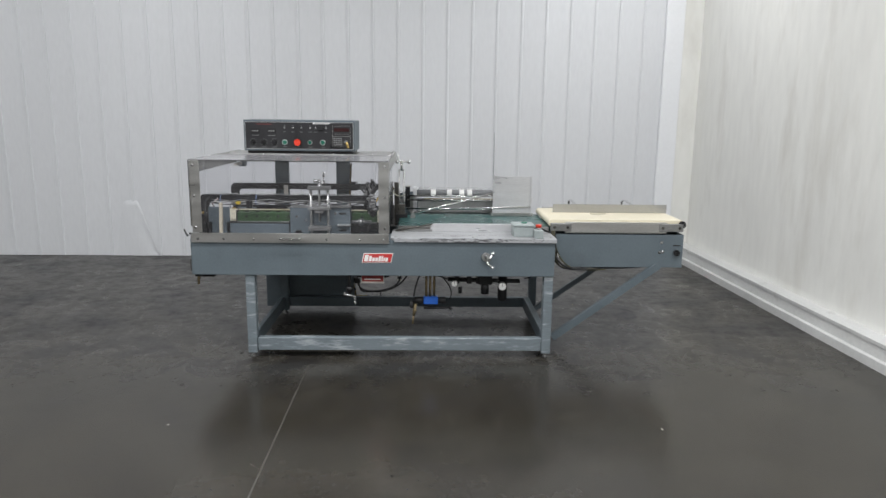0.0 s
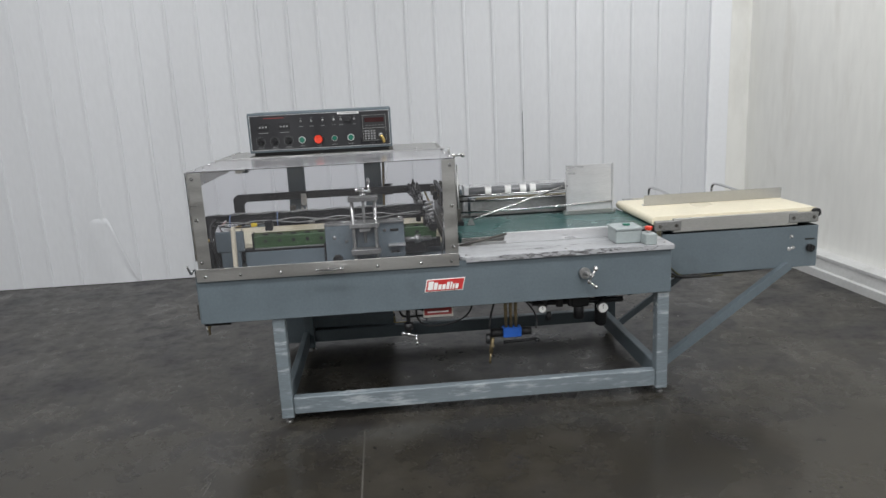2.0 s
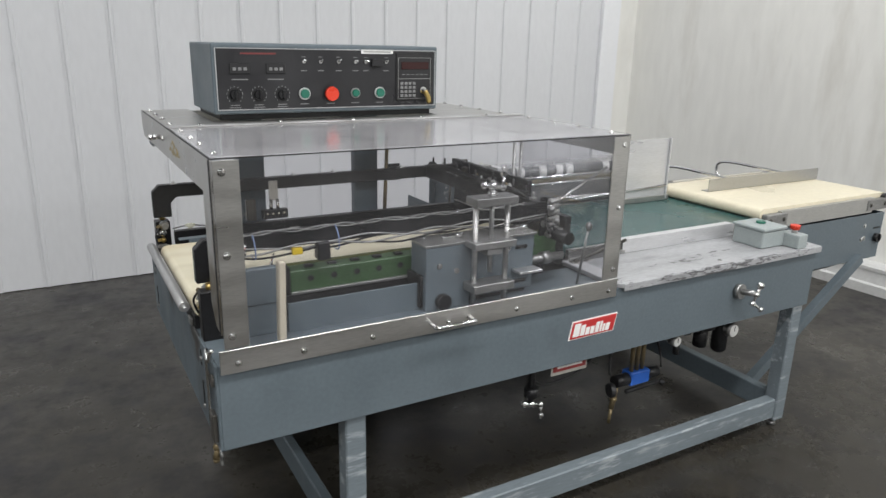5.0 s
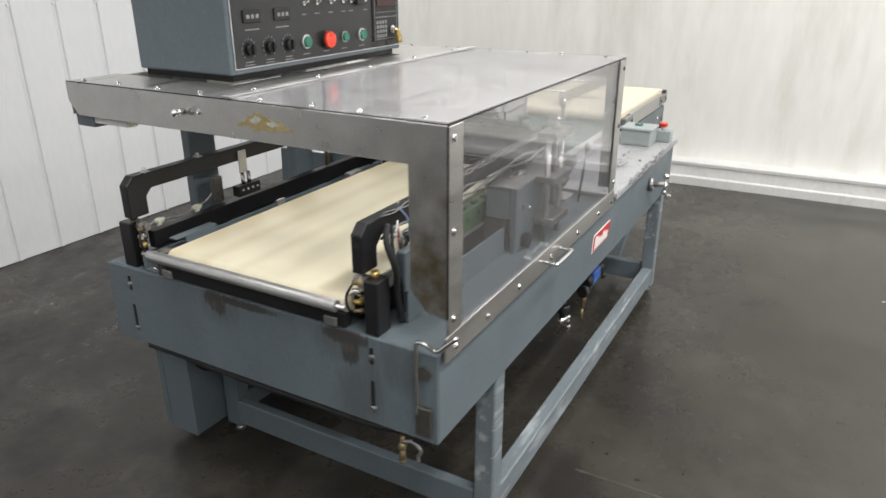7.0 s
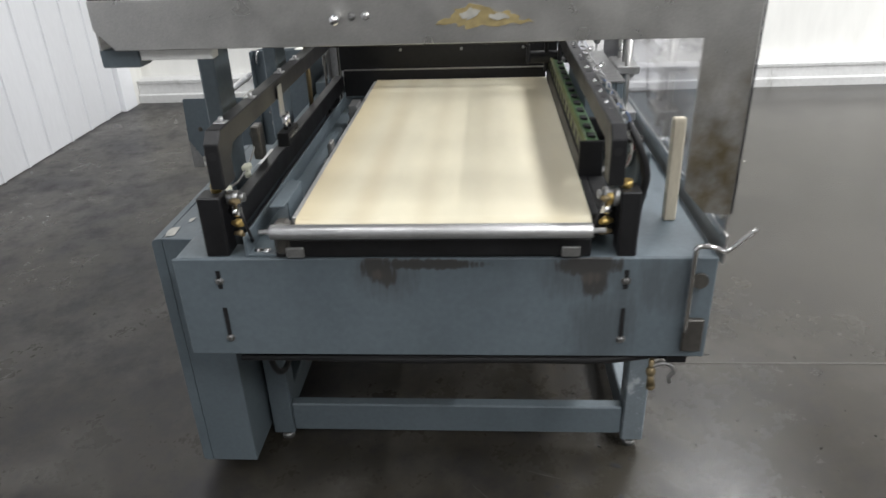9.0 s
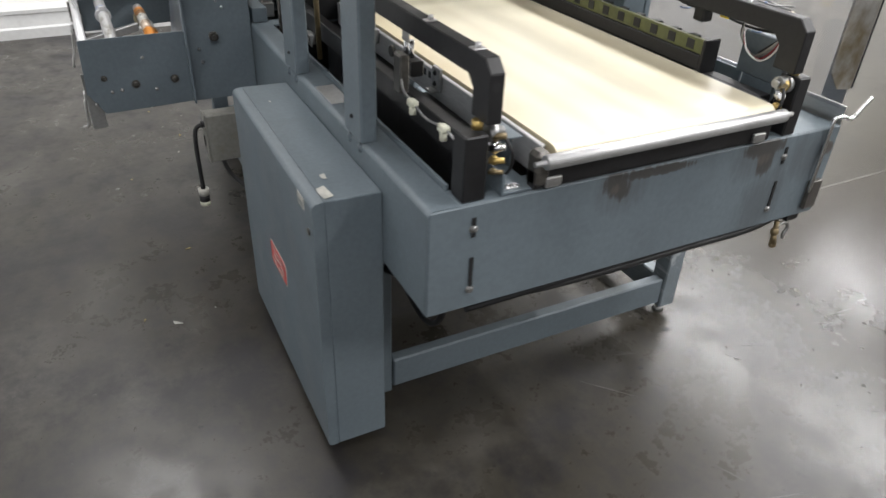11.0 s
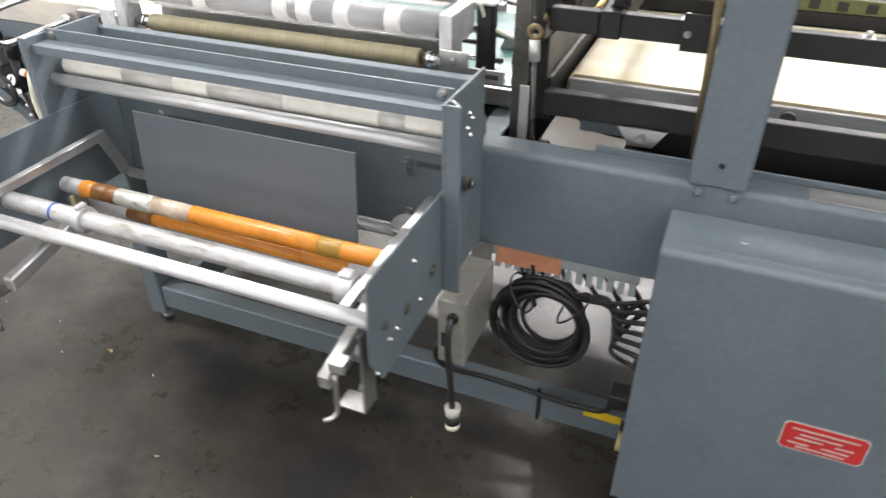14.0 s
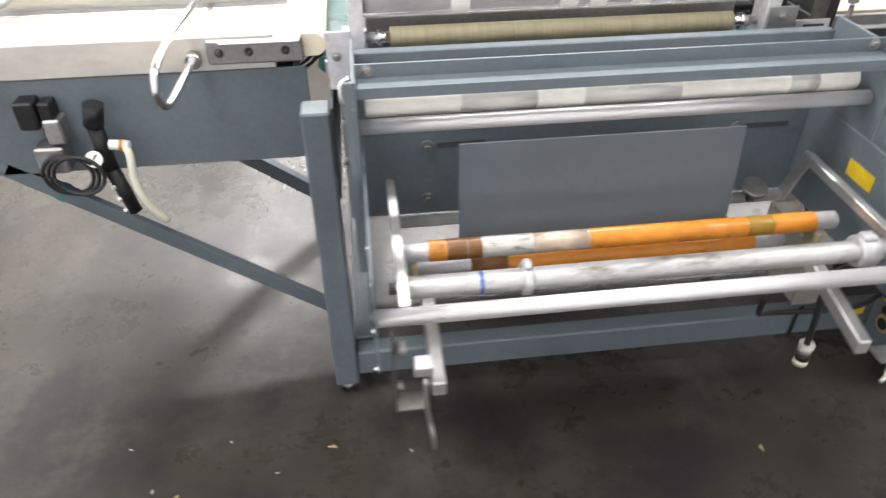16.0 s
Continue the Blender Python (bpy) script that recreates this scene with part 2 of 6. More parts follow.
TRIM_WHITE = mat("white_trim_paint", (0.83, 0.84, 0.86), 0.4, 0, 0.02, 1, 30)
# red darkened for the shaded sign plate; also colours one wire
REDDULL = mat("dull_red_print", (0.24, 0.03, 0.03), 0.5, 0, 0.2, 20, 80)
WALL_DIM = mat("unseen_wall_grey", (0.42, 0.42, 0.41), 0.6, 0, 0.03, 1, 20)
WALL_PLAIN = mat("white_wall_paint", (0.72, 0.72, 0.71), 0.6, 0, 0.03, 1, 20)
CEIL_M = mat("unseen_ceiling_grey", (0.5, 0.5, 0.49), 0.7, 0, 0.03, 1, 20)
KERB = mat("white_base_trim", (0.58, 0.58, 0.57), 0.45, 0, 0.08, 3, 40, 0.001, stain=(0.40, 0.40, 0.38), stain_at=(0.6, 0.75))


def concrete(name):
    """Sealed concrete: pale and dark mottles, small dark flecks, gloss that varies."""
    m = bpy.data.materials.new(name)
    m.use_nodes = True
    N, L = m.node_tree.nodes, m.node_tree.links
    b = N["Principled BSDF"]
    b.inputs["Specular IOR Level"].default_value = 0.36
    geo = N.new("ShaderNodeNewGeometry")

    def noise_at(scale, detail, rough, lo, hi, a=0.0, c=1.0):
        n = N.new("ShaderNodeTexNoise")
        n.inputs["Scale"].default_value, n.inputs["Detail"].default_value, n.inputs["Roughness"].default_value = scale, detail, rough
        L.new(geo.outputs["Position"], n.inputs["Vector"])
        r = N.new("ShaderNodeMapRange")
        r.inputs[1].default_value, r.inputs[2].default_value, r.inputs[3].default_value, r.inputs[4].default_value = lo, hi, a, c
        L.new(n.outputs[0], r.inputs[0])
        return r.outputs[0]

    sep = N.new("ShaderNodeSeparateXYZ")
    L.new(geo.outputs["Position"], sep.inputs[0])
    wear = N.new("ShaderNodeMapRange")
    wear.inputs[1].default_value, wear.inputs[2].default_value, wear.inputs[3].default_value, wear.inputs[4].default_value = -0.9, 0.7, 0.22, 1.0
    L.new(sep.outputs[1], wear.inputs[0])

    def worn(fac):
        k = N.new("ShaderNodeMath")
        k.operation = "MULTIPLY"
        L.new(fac, k.inputs[0])
        L.new(wear.outputs[0], k.inputs[1])
        return k.outputs[0]

    def blend(fac, a, c):
        mx = N.new("ShaderNodeMix")
        mx.data_type = "RGBA"
        L.new(fac, mx.inputs[0])
        if isinstance(a, tuple):
            mx.inputs[6].default_value = (*a, 1)
        else:
            L.new(a, mx.inputs[6])
        mx.inputs[7].default_value = (*c, 1)
        return mx.outputs[2]
    col = blend(noise_at(0.7, 6, 0.6, 0.35, 0.65), (0.038, 0.034, 0.0265), (0.026, 0.0233, 0.0183))
    col = blend(worn(noise_at(1.7, 9, 0.7, 0.48, 0.66, 0.0, 0.7)), col, (0.078, 0.073, 0.065))
    col = blend(worn(noise_at(2.4, 11, 0.72, 0.48, 0.60, 0.0, 0.9)), col, (0.0145, 0.0135, 0.0150))
    col = blend(worn(noise_at(8.5, 10, 0.74, 0.53, 0.62, 0.0, 0.55)), col, (0.017, 0.016, 0.0165))
    col = blend(noise_at(26, 6, 0.6, 0.655, 0.69, 0.0, 0.9), col, (0.006, 0.006, 0.006))
    col = blend(noise_at(60, 4, 0.6, 0.69, 0.72, 0.0, 0.3), col, (0.11, 0.105, 0.09))
    L.new(col, b.inputs["Base Color"])
    add = N.new("ShaderNodeMath")
    add.operation = "ADD"
    L.new(worn(noise_at(2.4, 11, 0.72, 0.42, 0.62, 0.09, 0.19)), add.inputs[0])
    L.new(worn(noise_at(8.5, 10, 0.74, 0.45, 0.66, 0.0, 0.16)), add.inputs[1])
    base_gloss = N.new("ShaderNodeMath")
    base_gloss.operation, base_gloss.inputs[1].default_value = "ADD", 0.165
    L.new(add.outputs[0], base_gloss.inputs[0])
    L.new(base_gloss.outputs[0], b.inputs["Roughness"])
    bp = N.new("ShaderNodeBump")
    bp.inputs["Distance"].default_value = 0.0002
    L.new(noise_at(9, 8, 0.6, 0.3, 0.7), bp.inputs["Height"])
    L.new(bp.outputs[0], b.inputs["Normal"])
    return m


def stained_steel(name):
    """Brushed steel with brown grime low on the front post."""
    m = STEEL.copy()
    m.name = name
    N, L = m.node_tree.nodes, m.node_tree.links
    b = N["Principled BSDF"]
    old = b.inputs["Base Color"].links[0].from_socket
    geo = N.new("ShaderNodeNewGeometry")
    sep = N.new("ShaderNodeSeparateXYZ")
    L.new(geo.outputs["Position"], sep.inputs[0])

    def ramp(sock, lo, hi):
        r = N.new("ShaderNodeMapRange")
        r.inputs[1].default_value, r.inputs[2].default_value = lo, hi
        L.new(sock, r.inputs[0])
        return r.outputs[0]
    nz = N.new("ShaderNodeTexNoise")
    nz.inputs["Scale"].default_value, nz.inputs["Detail"].default_value = 22, 8
    L.new(geo.outputs["Position"], nz.inputs["Vector"])
    fac = ramp(sep.outputs[2], 1.16, 0.98)
    for other in (ramp(sep.outputs[1], 0.15, 0.05), ramp(nz.outputs[0], 0.36, 0.66)):
        mu = N.new("ShaderNodeMath")
        mu.operation = "MULTIPLY"
        L.new(fac, mu.inputs[0])
        L.new(other, mu.inputs[1])
        fac = mu.outputs[0]
    mx = N.new("ShaderNodeMix")
    mx.data_type = "RGBA"
    L.new(fac, mx.inputs[0])
    L.new(old, mx.inputs[6])
    mx.inputs[7].default_value = (0.235, 0.195, 0.125, 1)
    L.new(mx.outputs[2], b.inputs["Base Color"])
    return m


def grimy_paint(name):
    """Blue-grey paint with scraped and oil-streaked patches of their own shape."""
    m = PAINT.copy()
    m.name = name
    N, L = m.node_tree.nodes, m.node_tree.links
    b = N["Principled BSDF"]
    col = b.inputs["Base Color"].links[0].from_socket
    geo = N.new("ShaderNodeNewGeometry")
    sep = N.new("ShaderNodeSeparateXYZ")
    L.new(geo.outputs["Position"], sep.inputs[0])

    def math_node(op, a, c):
        n = N.new("ShaderNodeMath")
        n.operation = op
        for k, v in enumerate((a, c)):
            if isinstance(v, (int, float)):
                n.inputs[k].default_value = v
            else:
                L.new(v, n.inputs[k])
        return n.outputs[0]
    mp = N.new("ShaderNodeMapping")
    mp.inputs["Scale"].default_value = (1, 3.4, 0.4)
    L.new(geo.outputs["Position"], mp.inputs["Vector"])
    nz = N.new("ShaderNodeTexNoise")
    nz.inputs["Scale"].default_value, nz.inputs["Detail"].default_value, nz.inputs["Roughness"].default_value = 34, 9, 0.68
    L.new(mp.outputs[0], nz.inputs["Vector"])
    rough = math_node("MULTIPLY", math_node("SUBTRACT", nz.outputs[0], 0.5), 2.6)

    def patches(spots):
        best = None
        for y0, z0, ry, rz in spots:
            dy = math_node("DIVIDE", math_node("SUBTRACT", sep.outputs[1], y0), ry)
            dz = math_node("DIVIDE", math_node("SUBTRACT", sep.outputs[2], z0), rz)
            v = math_node("SUBTRACT", 1.0, math_node("ADD", math_node("MULTIPLY", dy, dy), math_node("MULTIPLY", dz, dz)))
            best = v if best is None else math_node("MAXIMUM", best, v)
        return best

    for spots, lo, hi, top, tone in (
            (((0.205, 0.60, 0.07, 0.11), (0.166, 0.64, 0.03, 0.11), (0.115, 0.70, 0.035, 0.07), (0.25, 0.72, 0.09, 0.06), (0.62, 0.72, 0.07, 0.06), (0.07, 0.69, 0.05, 0.07)), -0.1, 0.9, 0.55, (0.062, 0.070, 0.076)),
            (((0.640, 0.738, 0.034, 0.040), (0.54, 0.745, 0.13, 0.013), (0.235, 0.742, 0.070, 0.026), (0.222, 0.715, 0.030, 0.052), (0.62, 0.72, 0.02, 0.03)), 0.12, 0.5, 0.9, (0.042, 0.039, 0.036)),
            (((0.23, 0.715, 0.03, 0.02), (0.64, 0.722, 0.02, 0.016)), 0.4, 1.0, 0.3, (0.13, 0.11, 0.09))):
        f = N.new("ShaderNodeMapRange")
        f.inputs[1].default_value, f.inputs[2].default_value, f.inputs[3].default_value, f.inputs[4].default_value = lo, hi, 0.0, top
        L.new(math_node("ADD", patches(spots), rough), f.inputs[0])
        mx = N.new("ShaderNodeMix")
        mx.data_type = "RGBA"
        L.new(f.outputs[0], mx.inputs[0])
        L.new(col, mx.inputs[6])
        mx.inputs[7].default_value = (*tone, 1)
        col = mx.outputs[2]
    L.new(col, b.inputs["Base Color"])
    return m


def scuffed_deck(name):
    """Worn pale grey paint: a long streak of black scuffs along the middle and chipped black marks on the front edge."""
    m = mat(name, (0.33, 0.335, 0.345), 0.5, 0, 0.14, 7, 90, 0.0003, stain=(0.22, 0.225, 0.23), stain_at=(0.5, 0.7), stretch=(0.5, 1.3, 1))
    N, L = m.node_tree.nodes, m.node_tree.links
    b = N["Principled BSDF"]
    col = b.inputs["Base Color"].links[0].from_socket
    geo = N.new("ShaderNodeNewGeometry")
    sep = N.new("ShaderNodeSeparateXYZ")
    L.new(geo.outputs["Position"], sep.inputs[0])

    def calc(op, a, c):
        n = N.new("ShaderNodeMath")
        n.operation = op
        for k, v in enumerate((a, c)):
            if isinstance(v, (int, float)):
                n.inputs[k].default_value = v
            else:
                L.new(v, n.inputs[k])
        return n.outputs[0]
    mp = N.new("ShaderNodeMapping")
    mp.inputs["Scale"].default_value = (0.5, 1.6, 1.6)
    L.new(geo.outputs["Position"], mp.inputs["Vector"])
    nz = N.new("ShaderNodeTexNoise")
    nz.inputs["Scale"].default_value, nz.inputs["Detail"].default_value, nz.inputs["Roughness"].default_value = 42, 7, 0.65
    L.new(mp.outputs[0], nz.inputs["Vector"])
    jag = calc("MULTIPLY", calc("SUBTRACT", nz.outputs[0], 0.5), 4.2)
    for x0, y0, rx, ry, shift in ((1.60, 0.085, 0.26, 0.035, -0.25), (1.79, 0.112, 0.14, 0.014, -0.1), (1.70, -0.012, 0.75, 0.016, -0.2), (1.28, 0.10, 0.05, 0.05, -0.45), (1.24, 0.02, 0.06, 0.05, -0.35)):
        dx = calc("DIVIDE", calc("SUBTRACT", sep.outputs[0], x0), rx)
        dy = calc("DIVIDE", calc("SUBTRACT", sep.outputs[1], y0), ry)
        v = calc("SUBTRACT", 1.0 + shift, calc("ADD", calc("MULTIPLY", dx, dx), calc("MULTIPLY", dy, dy)))
        f = N.new("ShaderNodeMapRange")
        f.inputs[1].default_value, f.inputs[2].default_value, f.inputs[3].default_value, f.inputs[4].default_value = 0.7, 1.0, 0.0, 0.9
        L.new(calc("ADD", calc("MAXIMUM", v, -0.6), jag), f.inputs[0])
        mx = N.new("ShaderNodeMix")
        mx.data_type = "RGBA"
        L.new(f.outputs[0], mx.inputs[0])
        L.new(col, mx.inputs[6])
        mx.inputs[7].default_value = (0.055, 0.053, 0.055, 1)
        col = mx.outputs[2]
    L.new(col, b.inputs["Base Color"])
    return m


DECK = scuffed_deck("scuffed_pale_deck")
GRIMY = grimy_paint("grimy_blue_grey_paint")
FLOOR = concrete("polished_concrete")
STEEL_STAINED = stained_steel("grimy_stainless")


# ---- mesh helpers ----
def bm_new():
    return bmesh.new()


def join_in(bm, tmp, m=None, smooth=False):
    if m is not None:
        bmesh.ops.transform(tmp, matrix=m, verts=tmp.verts)
    for f in tmp.faces:
        f.smooth = smooth
    me = bpy.data.meshes.new("tmp")
    tmp.to_mesh(me)
    tmp.free()
    bm.from_mesh(me)
    bpy.data.meshes.remove(me)
    return bm


def box(bm, x0, x1, y0, y1, z0, z1, bev=0.0015, m=None, seg=1):
    t = bmesh.new()
    bmesh.ops.create_cube(t, size=1)
    for v in t.verts:
        v.co = Vector((x0 + (v.co.x + 0.5) * (x1 - x0), y0 + (v.co.y + 0.5) * (y1 - y0), z0 + (v.co.z + 0.5) * (z1 - z0)))
    if bev:
        bmesh.ops.bevel(t, geom=t.edges[:], offset=min(bev, 0.45 * min(abs(x1 - x0), abs(y1 - y0), abs(z1 - z0))), segments=seg, affect="EDGES", profile=0.5)
    return join_in(bm, t, m)


def rod(bm, a, b, r, r2=None, n=20, smooth=True, bev=0.0):
    a, b = Vector(a), Vector(b)
    t = bmesh.new()
    h = (b - a).length
    bmesh.ops.create_cone(t, cap_ends=True, segments=n, radius1=r, radius2=r if r2 is None else r2, depth=h)
    if bev:
        rim = [e for e in t.edges if all(abs(abs(v.co.z) - h / 2) < 1e-6 for v in e.verts)]
        bmesh.ops.bevel(t, geom=rim, offset=bev, segments=2, affect="EDGES", profile=0.5)
    q = (b - a).to_track_quat("Z", "Y").to_matrix().to_4x4()
    q.translation = (a + b) / 2
    bmesh.ops.transform(t, matrix=q, verts=t.verts)
    for f in t.faces:
        f.smooth = smooth and len(f.verts) == 4
    me = bpy.data.meshes.new("tmp")
    t.to_mesh(me)
    t.free()
    bm.from_mesh(me)
    bpy.data.meshes.remove(me)
    return bm


def ball(bm, c, r, s=(1, 1, 1)):
    t = bmesh.new()
    bmesh.ops.create_uvsphere(t, u_segments=16, v_segments=10, radius=r)
    return join_in(bm, t, Matrix.LocRotScale(Vector(c), None, Vector(s)), True)


def prism(bm, pts, axis, lo, hi, bev=0.001):
    """A flat outline pulled along an axis: pts are (y, z) for x, (x, z) for y, (x, y) for z."""
    t = bmesh.new()

    def place(p, d):
        return {"x": (d, p[0], p[1]), "y": (p[0], d, p[1]), "z": (p[0], p[1], d)}[axis]
    lo_v = [t.verts.new(place(p, lo)) for p in pts]
    hi_v = [t.verts.new(place(p, hi)) for p in pts]
    t.faces.new(lo_v), t.faces.new(hi_v)
    n = len(pts)
    for i in range(n):
        t.faces.new((lo_v[i], lo_v[(i + 1) % n], hi_v[(i + 1) % n], hi_v[i]))
    bmesh.ops.recalc_face_normals(t, faces=t.faces[:])
    if bev:
        bmesh.ops.bevel(t, geom=t.edges[:], offset=bev, segments=1, affect="EDGES", profile=0.5)
    return join_in(bm, t)


def smooth_line(pts, steps=6):
    """Points of a smooth curve through pts."""
    p = [Vector(q) for q in pts]
    p = [2 * p[0] - p[1]] + p + [2 * p[-1] - p[-2]]
    res = []
    for i in range(1, len(p) - 2):
        for k in range(steps):
            s = k / steps
            a, b, c, d = p[i - 1], p[i], p[i + 1], p[i + 2]
            res.append(0.5 * ((2 * b) + (c - a) * s + (2 * a - 5 * b + 4 * c - d) * s * s + (3 * b - a - 3 * c + d) * s ** 3))
    return res + [p[-2]]


def tube(bm, pts, r, n=8, steps=6, closed=False):
    """A round tube along a smooth line through pts."""
    line = smooth_line(pts, steps) if steps > 1 else [Vector(q) for q in pts]
    t = bmesh.new()
    rings = []
    up = None
    for i, c in enumerate(line):
        d = (line[min(i + 1, len(line) - 1)] - line[max(i - 1, 0)]).normalized()
        if up is None:
            up = d.orthogonal().normalized()
        up = (up - d * up.dot(d)).normalized()
        sd = d.cross(up)
        rings.append([t.verts.new(c + r * (math.cos(2 * math.pi * k / n) * up + math.sin(2 * math.pi * k / n) * sd)) for k in range(n)])
    for a, b in zip(rings, rings[1:]):
        for k in range(n):
            t.faces.new((a[k], a[(k + 1) % n], b[(k + 1) % n], b[k]))
    t.faces.new(rings[0][::-1]), t.faces.new(rings[-1])
    return join_in(bm, t, None, True)


def obj(name, bm, material):
    me = bpy.data.meshes.new(name)
    bm.to_mesh(me)
    bm.free()
    me.materials.append(material)
    return new(name, me)


def part(name, bm, material, parent, label=""):
    """One mesh under a thing (an Empty at its base) or under a part; bm is in world places."""
    ob = obj(name, bm, material)
    ob.parent = parent
    if parent.type == "EMPTY":
        ob.matrix_parent_inverse = Matrix.Translation(-parent.location)
    if label:
        tagged(ob, label)
    return ob


def thing(name, label, category, at=(0, 0, 0), group=""):
    ob = new(name)
    ob.location = at
    ob.empty_display_size = 0.1
    return tagged(ob, label, category, group)


def B(*a, **k):
    return box(bm_new(), *a, **k)


def R(*a, **k):
    return rod(bm_new(), *a, **k)


def T(*a, **k):
    return tube(bm_new(), *a, **k)


def P(*a, **k):
    return prism(bm_new(), *a, **k)


def screw(parent, at, axis, r=0.006, material=None, name="screw"):
    """A domed screw head on a surface, axis outward."""
    a = Vector(at)
    d = Vector(axis).normalized()
    bm = rod(bm_new(), a - d * 0.002, a + d * 0.002, r * 1.25, n=14)
    rod(bm, a + d * 0.002, a + d * 0.005, r, r * 0.55, n=12)
    return part(name, bm, material or CHROME, parent)


# ---- room ----
def wall_frame(angle, x, y):
    return Matrix.Translation((x, y, 0)) @ Matrix.Rotation(radians(angle), 4, "Z")


def structure(name, bm, material, label, category):
    return tagged(obj(name, bm, material), label, category, kind="structure")


floor = structure("floor", B(-6.2, 4.9, -10.2, 3.6, -0.2, 0, 0), FLOOR, "dark polished concrete floor with mottled stains", "floor")
# ceiling is out of view; its grey tone lowers the bounce light
structure("ceiling", B(-6.2, 4.9, -10.2, 3.6, CEIL, CEIL + 0.15, 0), CEIL_M, "unseen plain ceiling, dimmed to cut bounce light", "ceiling")
BACK = wall_frame(0.7, 0, 3.12)
wall_back = structure("wall_back", box(bm_new(), -6.2, 4.6, 0.04, 0.2, 0, CEIL, 0, BACK), WALL_PLAIN, "white ribbed metal panel wall", "wall")
RIGHT = wall_frame(1.8, 4.275, 0)
structure("wall_right", box(bm_new(), 0.05, 0.25, -10.4, 3.6, 0, CEIL, 0, RIGHT), WALL_SHEET, "stained white smooth wall with faint seams", "wall")
# left and front walls are unseen, kept grey to reduce fill light
structure("wall_left", B(-6.4, -6.2, -10.2, 3.6, 0, CEIL, 0), WALL_DIM, "unseen plain grey wall, dimmed to cut bounce light", "wall")
structure("wall_front", B(-6.2, 4.9, -10.4, -10.2, 0, CEIL, 0), WALL_DIM, "unseen plain grey wall, dimmed to cut bounce light", "wall")

# ribbed metal panels of the back wall, each with a double-crease seam
PITCH = 0.2506
panel_mesh = None
for i in range(-23, 17):
    x0 = 0.0975 + i * PITCH
    if panel_mesh is None:
        w = PITCH
        prof = [(0.0, 0.012), (0.012, 0.012), (0.018, 0.002), (0.034, 0.002), (0.040, 0.012), (w - 0.001, 0.012), (w - 0.001, 0.03), (0.0, 0.03)]
        bm = prism(bm_new(), prof, "z", 0.004, CEIL, 0)
        panel_mesh = bpy.data.meshes.new("panel")
        bm.to_mesh(panel_mesh)
        bm.free()
        panel_mesh.materials.append(WALL_METAL)
    ob = new("panel", panel_mesh)
    ob.parent = wall_back
    ob.matrix_basis = BACK @ Matrix.Translation((x0, 0, 0))

# corner trim, base trim of the right wall
bm = box(bm_new(), 3.843, 4.032, -0.03, 0.012, 0, CEIL, 0.004, BACK)
structure("wall_corner", box(bm_new(), 4.034, 4.45, -0.02, 0.035, 0, CEIL, 0, BACK), WALL_SHEET, "stained white sheet closing the corner", "wall")
structure("trim", bm, TRIM_WHITE, "white metal corner trim", "trim")
bm = bm_new()
for y0, y1 in ((-10.1, -1.72), (-1.718, 1.1), (1.102, 3.15)):
    prof_pts = [(-0.09, 0.0), (-0.088, 0.058), (-0.08, 0.064), (-0.066, 0.066), (-0.058, 0.140), (-0.066, 0.145), (-0.066, 0.166), (-0.03, 0.174), (0.05, 0.178), (0.05, 0.0)]
    t = prism(bm_new(), prof_pts, "y", y0, y1, 0)
    join_in(bm, t, RIGHT)
structure("baseboard", bm, KERB, "white dented metal base trim along the wall", "baseboard")

# ---- machine bed ----
machine = thing("packaging_machine", "blue-grey painted steel packaging machine bed on legs", "machine", (1.1, 0.52, 0))
ZT, ZB, LX, WY = 0.757, 0.535, 2.215, 1.04
bm = B(0, LX, 0, 0.006, ZB, ZT, 0.002)
box(bm, 0.0, LX, 0.006, 0.05, ZB, ZB + 0.006, 0.001)
part("front_panel", bm, PAINT, machine)
bm = B(-0.006, 0, 0.0, WY, ZB, ZT, 0.002)
box(bm, 0.0, 0.05, 0.006, WY - 0.006, ZB, ZB + 0.005, 0.001)
end_panel = part("end_panel", bm, GRIMY, machine, "blue-grey end plate with slots and scraped paint")
pts = [(WY, ZB)] + [(WY - 0.012 + 0.012 * math.cos(radians(a)), ZT - 0.012 + 0.012 * math.sin(radians(a))) for a in range(0, 91, 18)]
pts += [(WY - 0.062, ZT), (WY - 0.062, ZT - 0.006), (WY - 0.007, ZT - 0.007), (WY - 0.006, ZB + 0.006), (WY - 0.06, ZB + 0.006), (WY - 0.06, ZB)]
part("back_panel", P(pts, "x", 0.0005, 2.19, 0), PAINT, machine)
part("upstand_lip", B(0.06, 1.03, 0.9705, 0.9765, ZT - 0.02, ZT + 0.012, 0.001), PAINT, machine)
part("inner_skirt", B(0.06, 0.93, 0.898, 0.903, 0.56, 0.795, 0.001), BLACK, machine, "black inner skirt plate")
part("end_panel", B(LX - 0.006, LX, 0.006, WY - 0.08, ZB, ZT - 0.01, 0.001), PAINT, machine)
part("deck", B(0, 1.2, 0.006, 0.235, ZT - 0.006, ZT, 0.001), PAINT, machine)
# added unseen pans: they hide the pale belts and darken the floor below
part("belly_pan", B(0.07, 1.03, 0.06, 0.89, 0.548, 0.553, 0.001), BLACK, machine, "added dark pan that shades the floor under the bed")
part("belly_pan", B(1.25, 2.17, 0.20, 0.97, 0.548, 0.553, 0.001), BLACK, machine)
part("cross_plate", B(0, 0.06, 0.235, WY - 0.062, ZT - 0.006, ZT, 0.001), PAINT, machine)
part("cross_plate", B(1.222, 1.275, 0.26, WY - 0.062, ZT - 0.008, ZT - 0.001, 0.001), PAINT, machine)


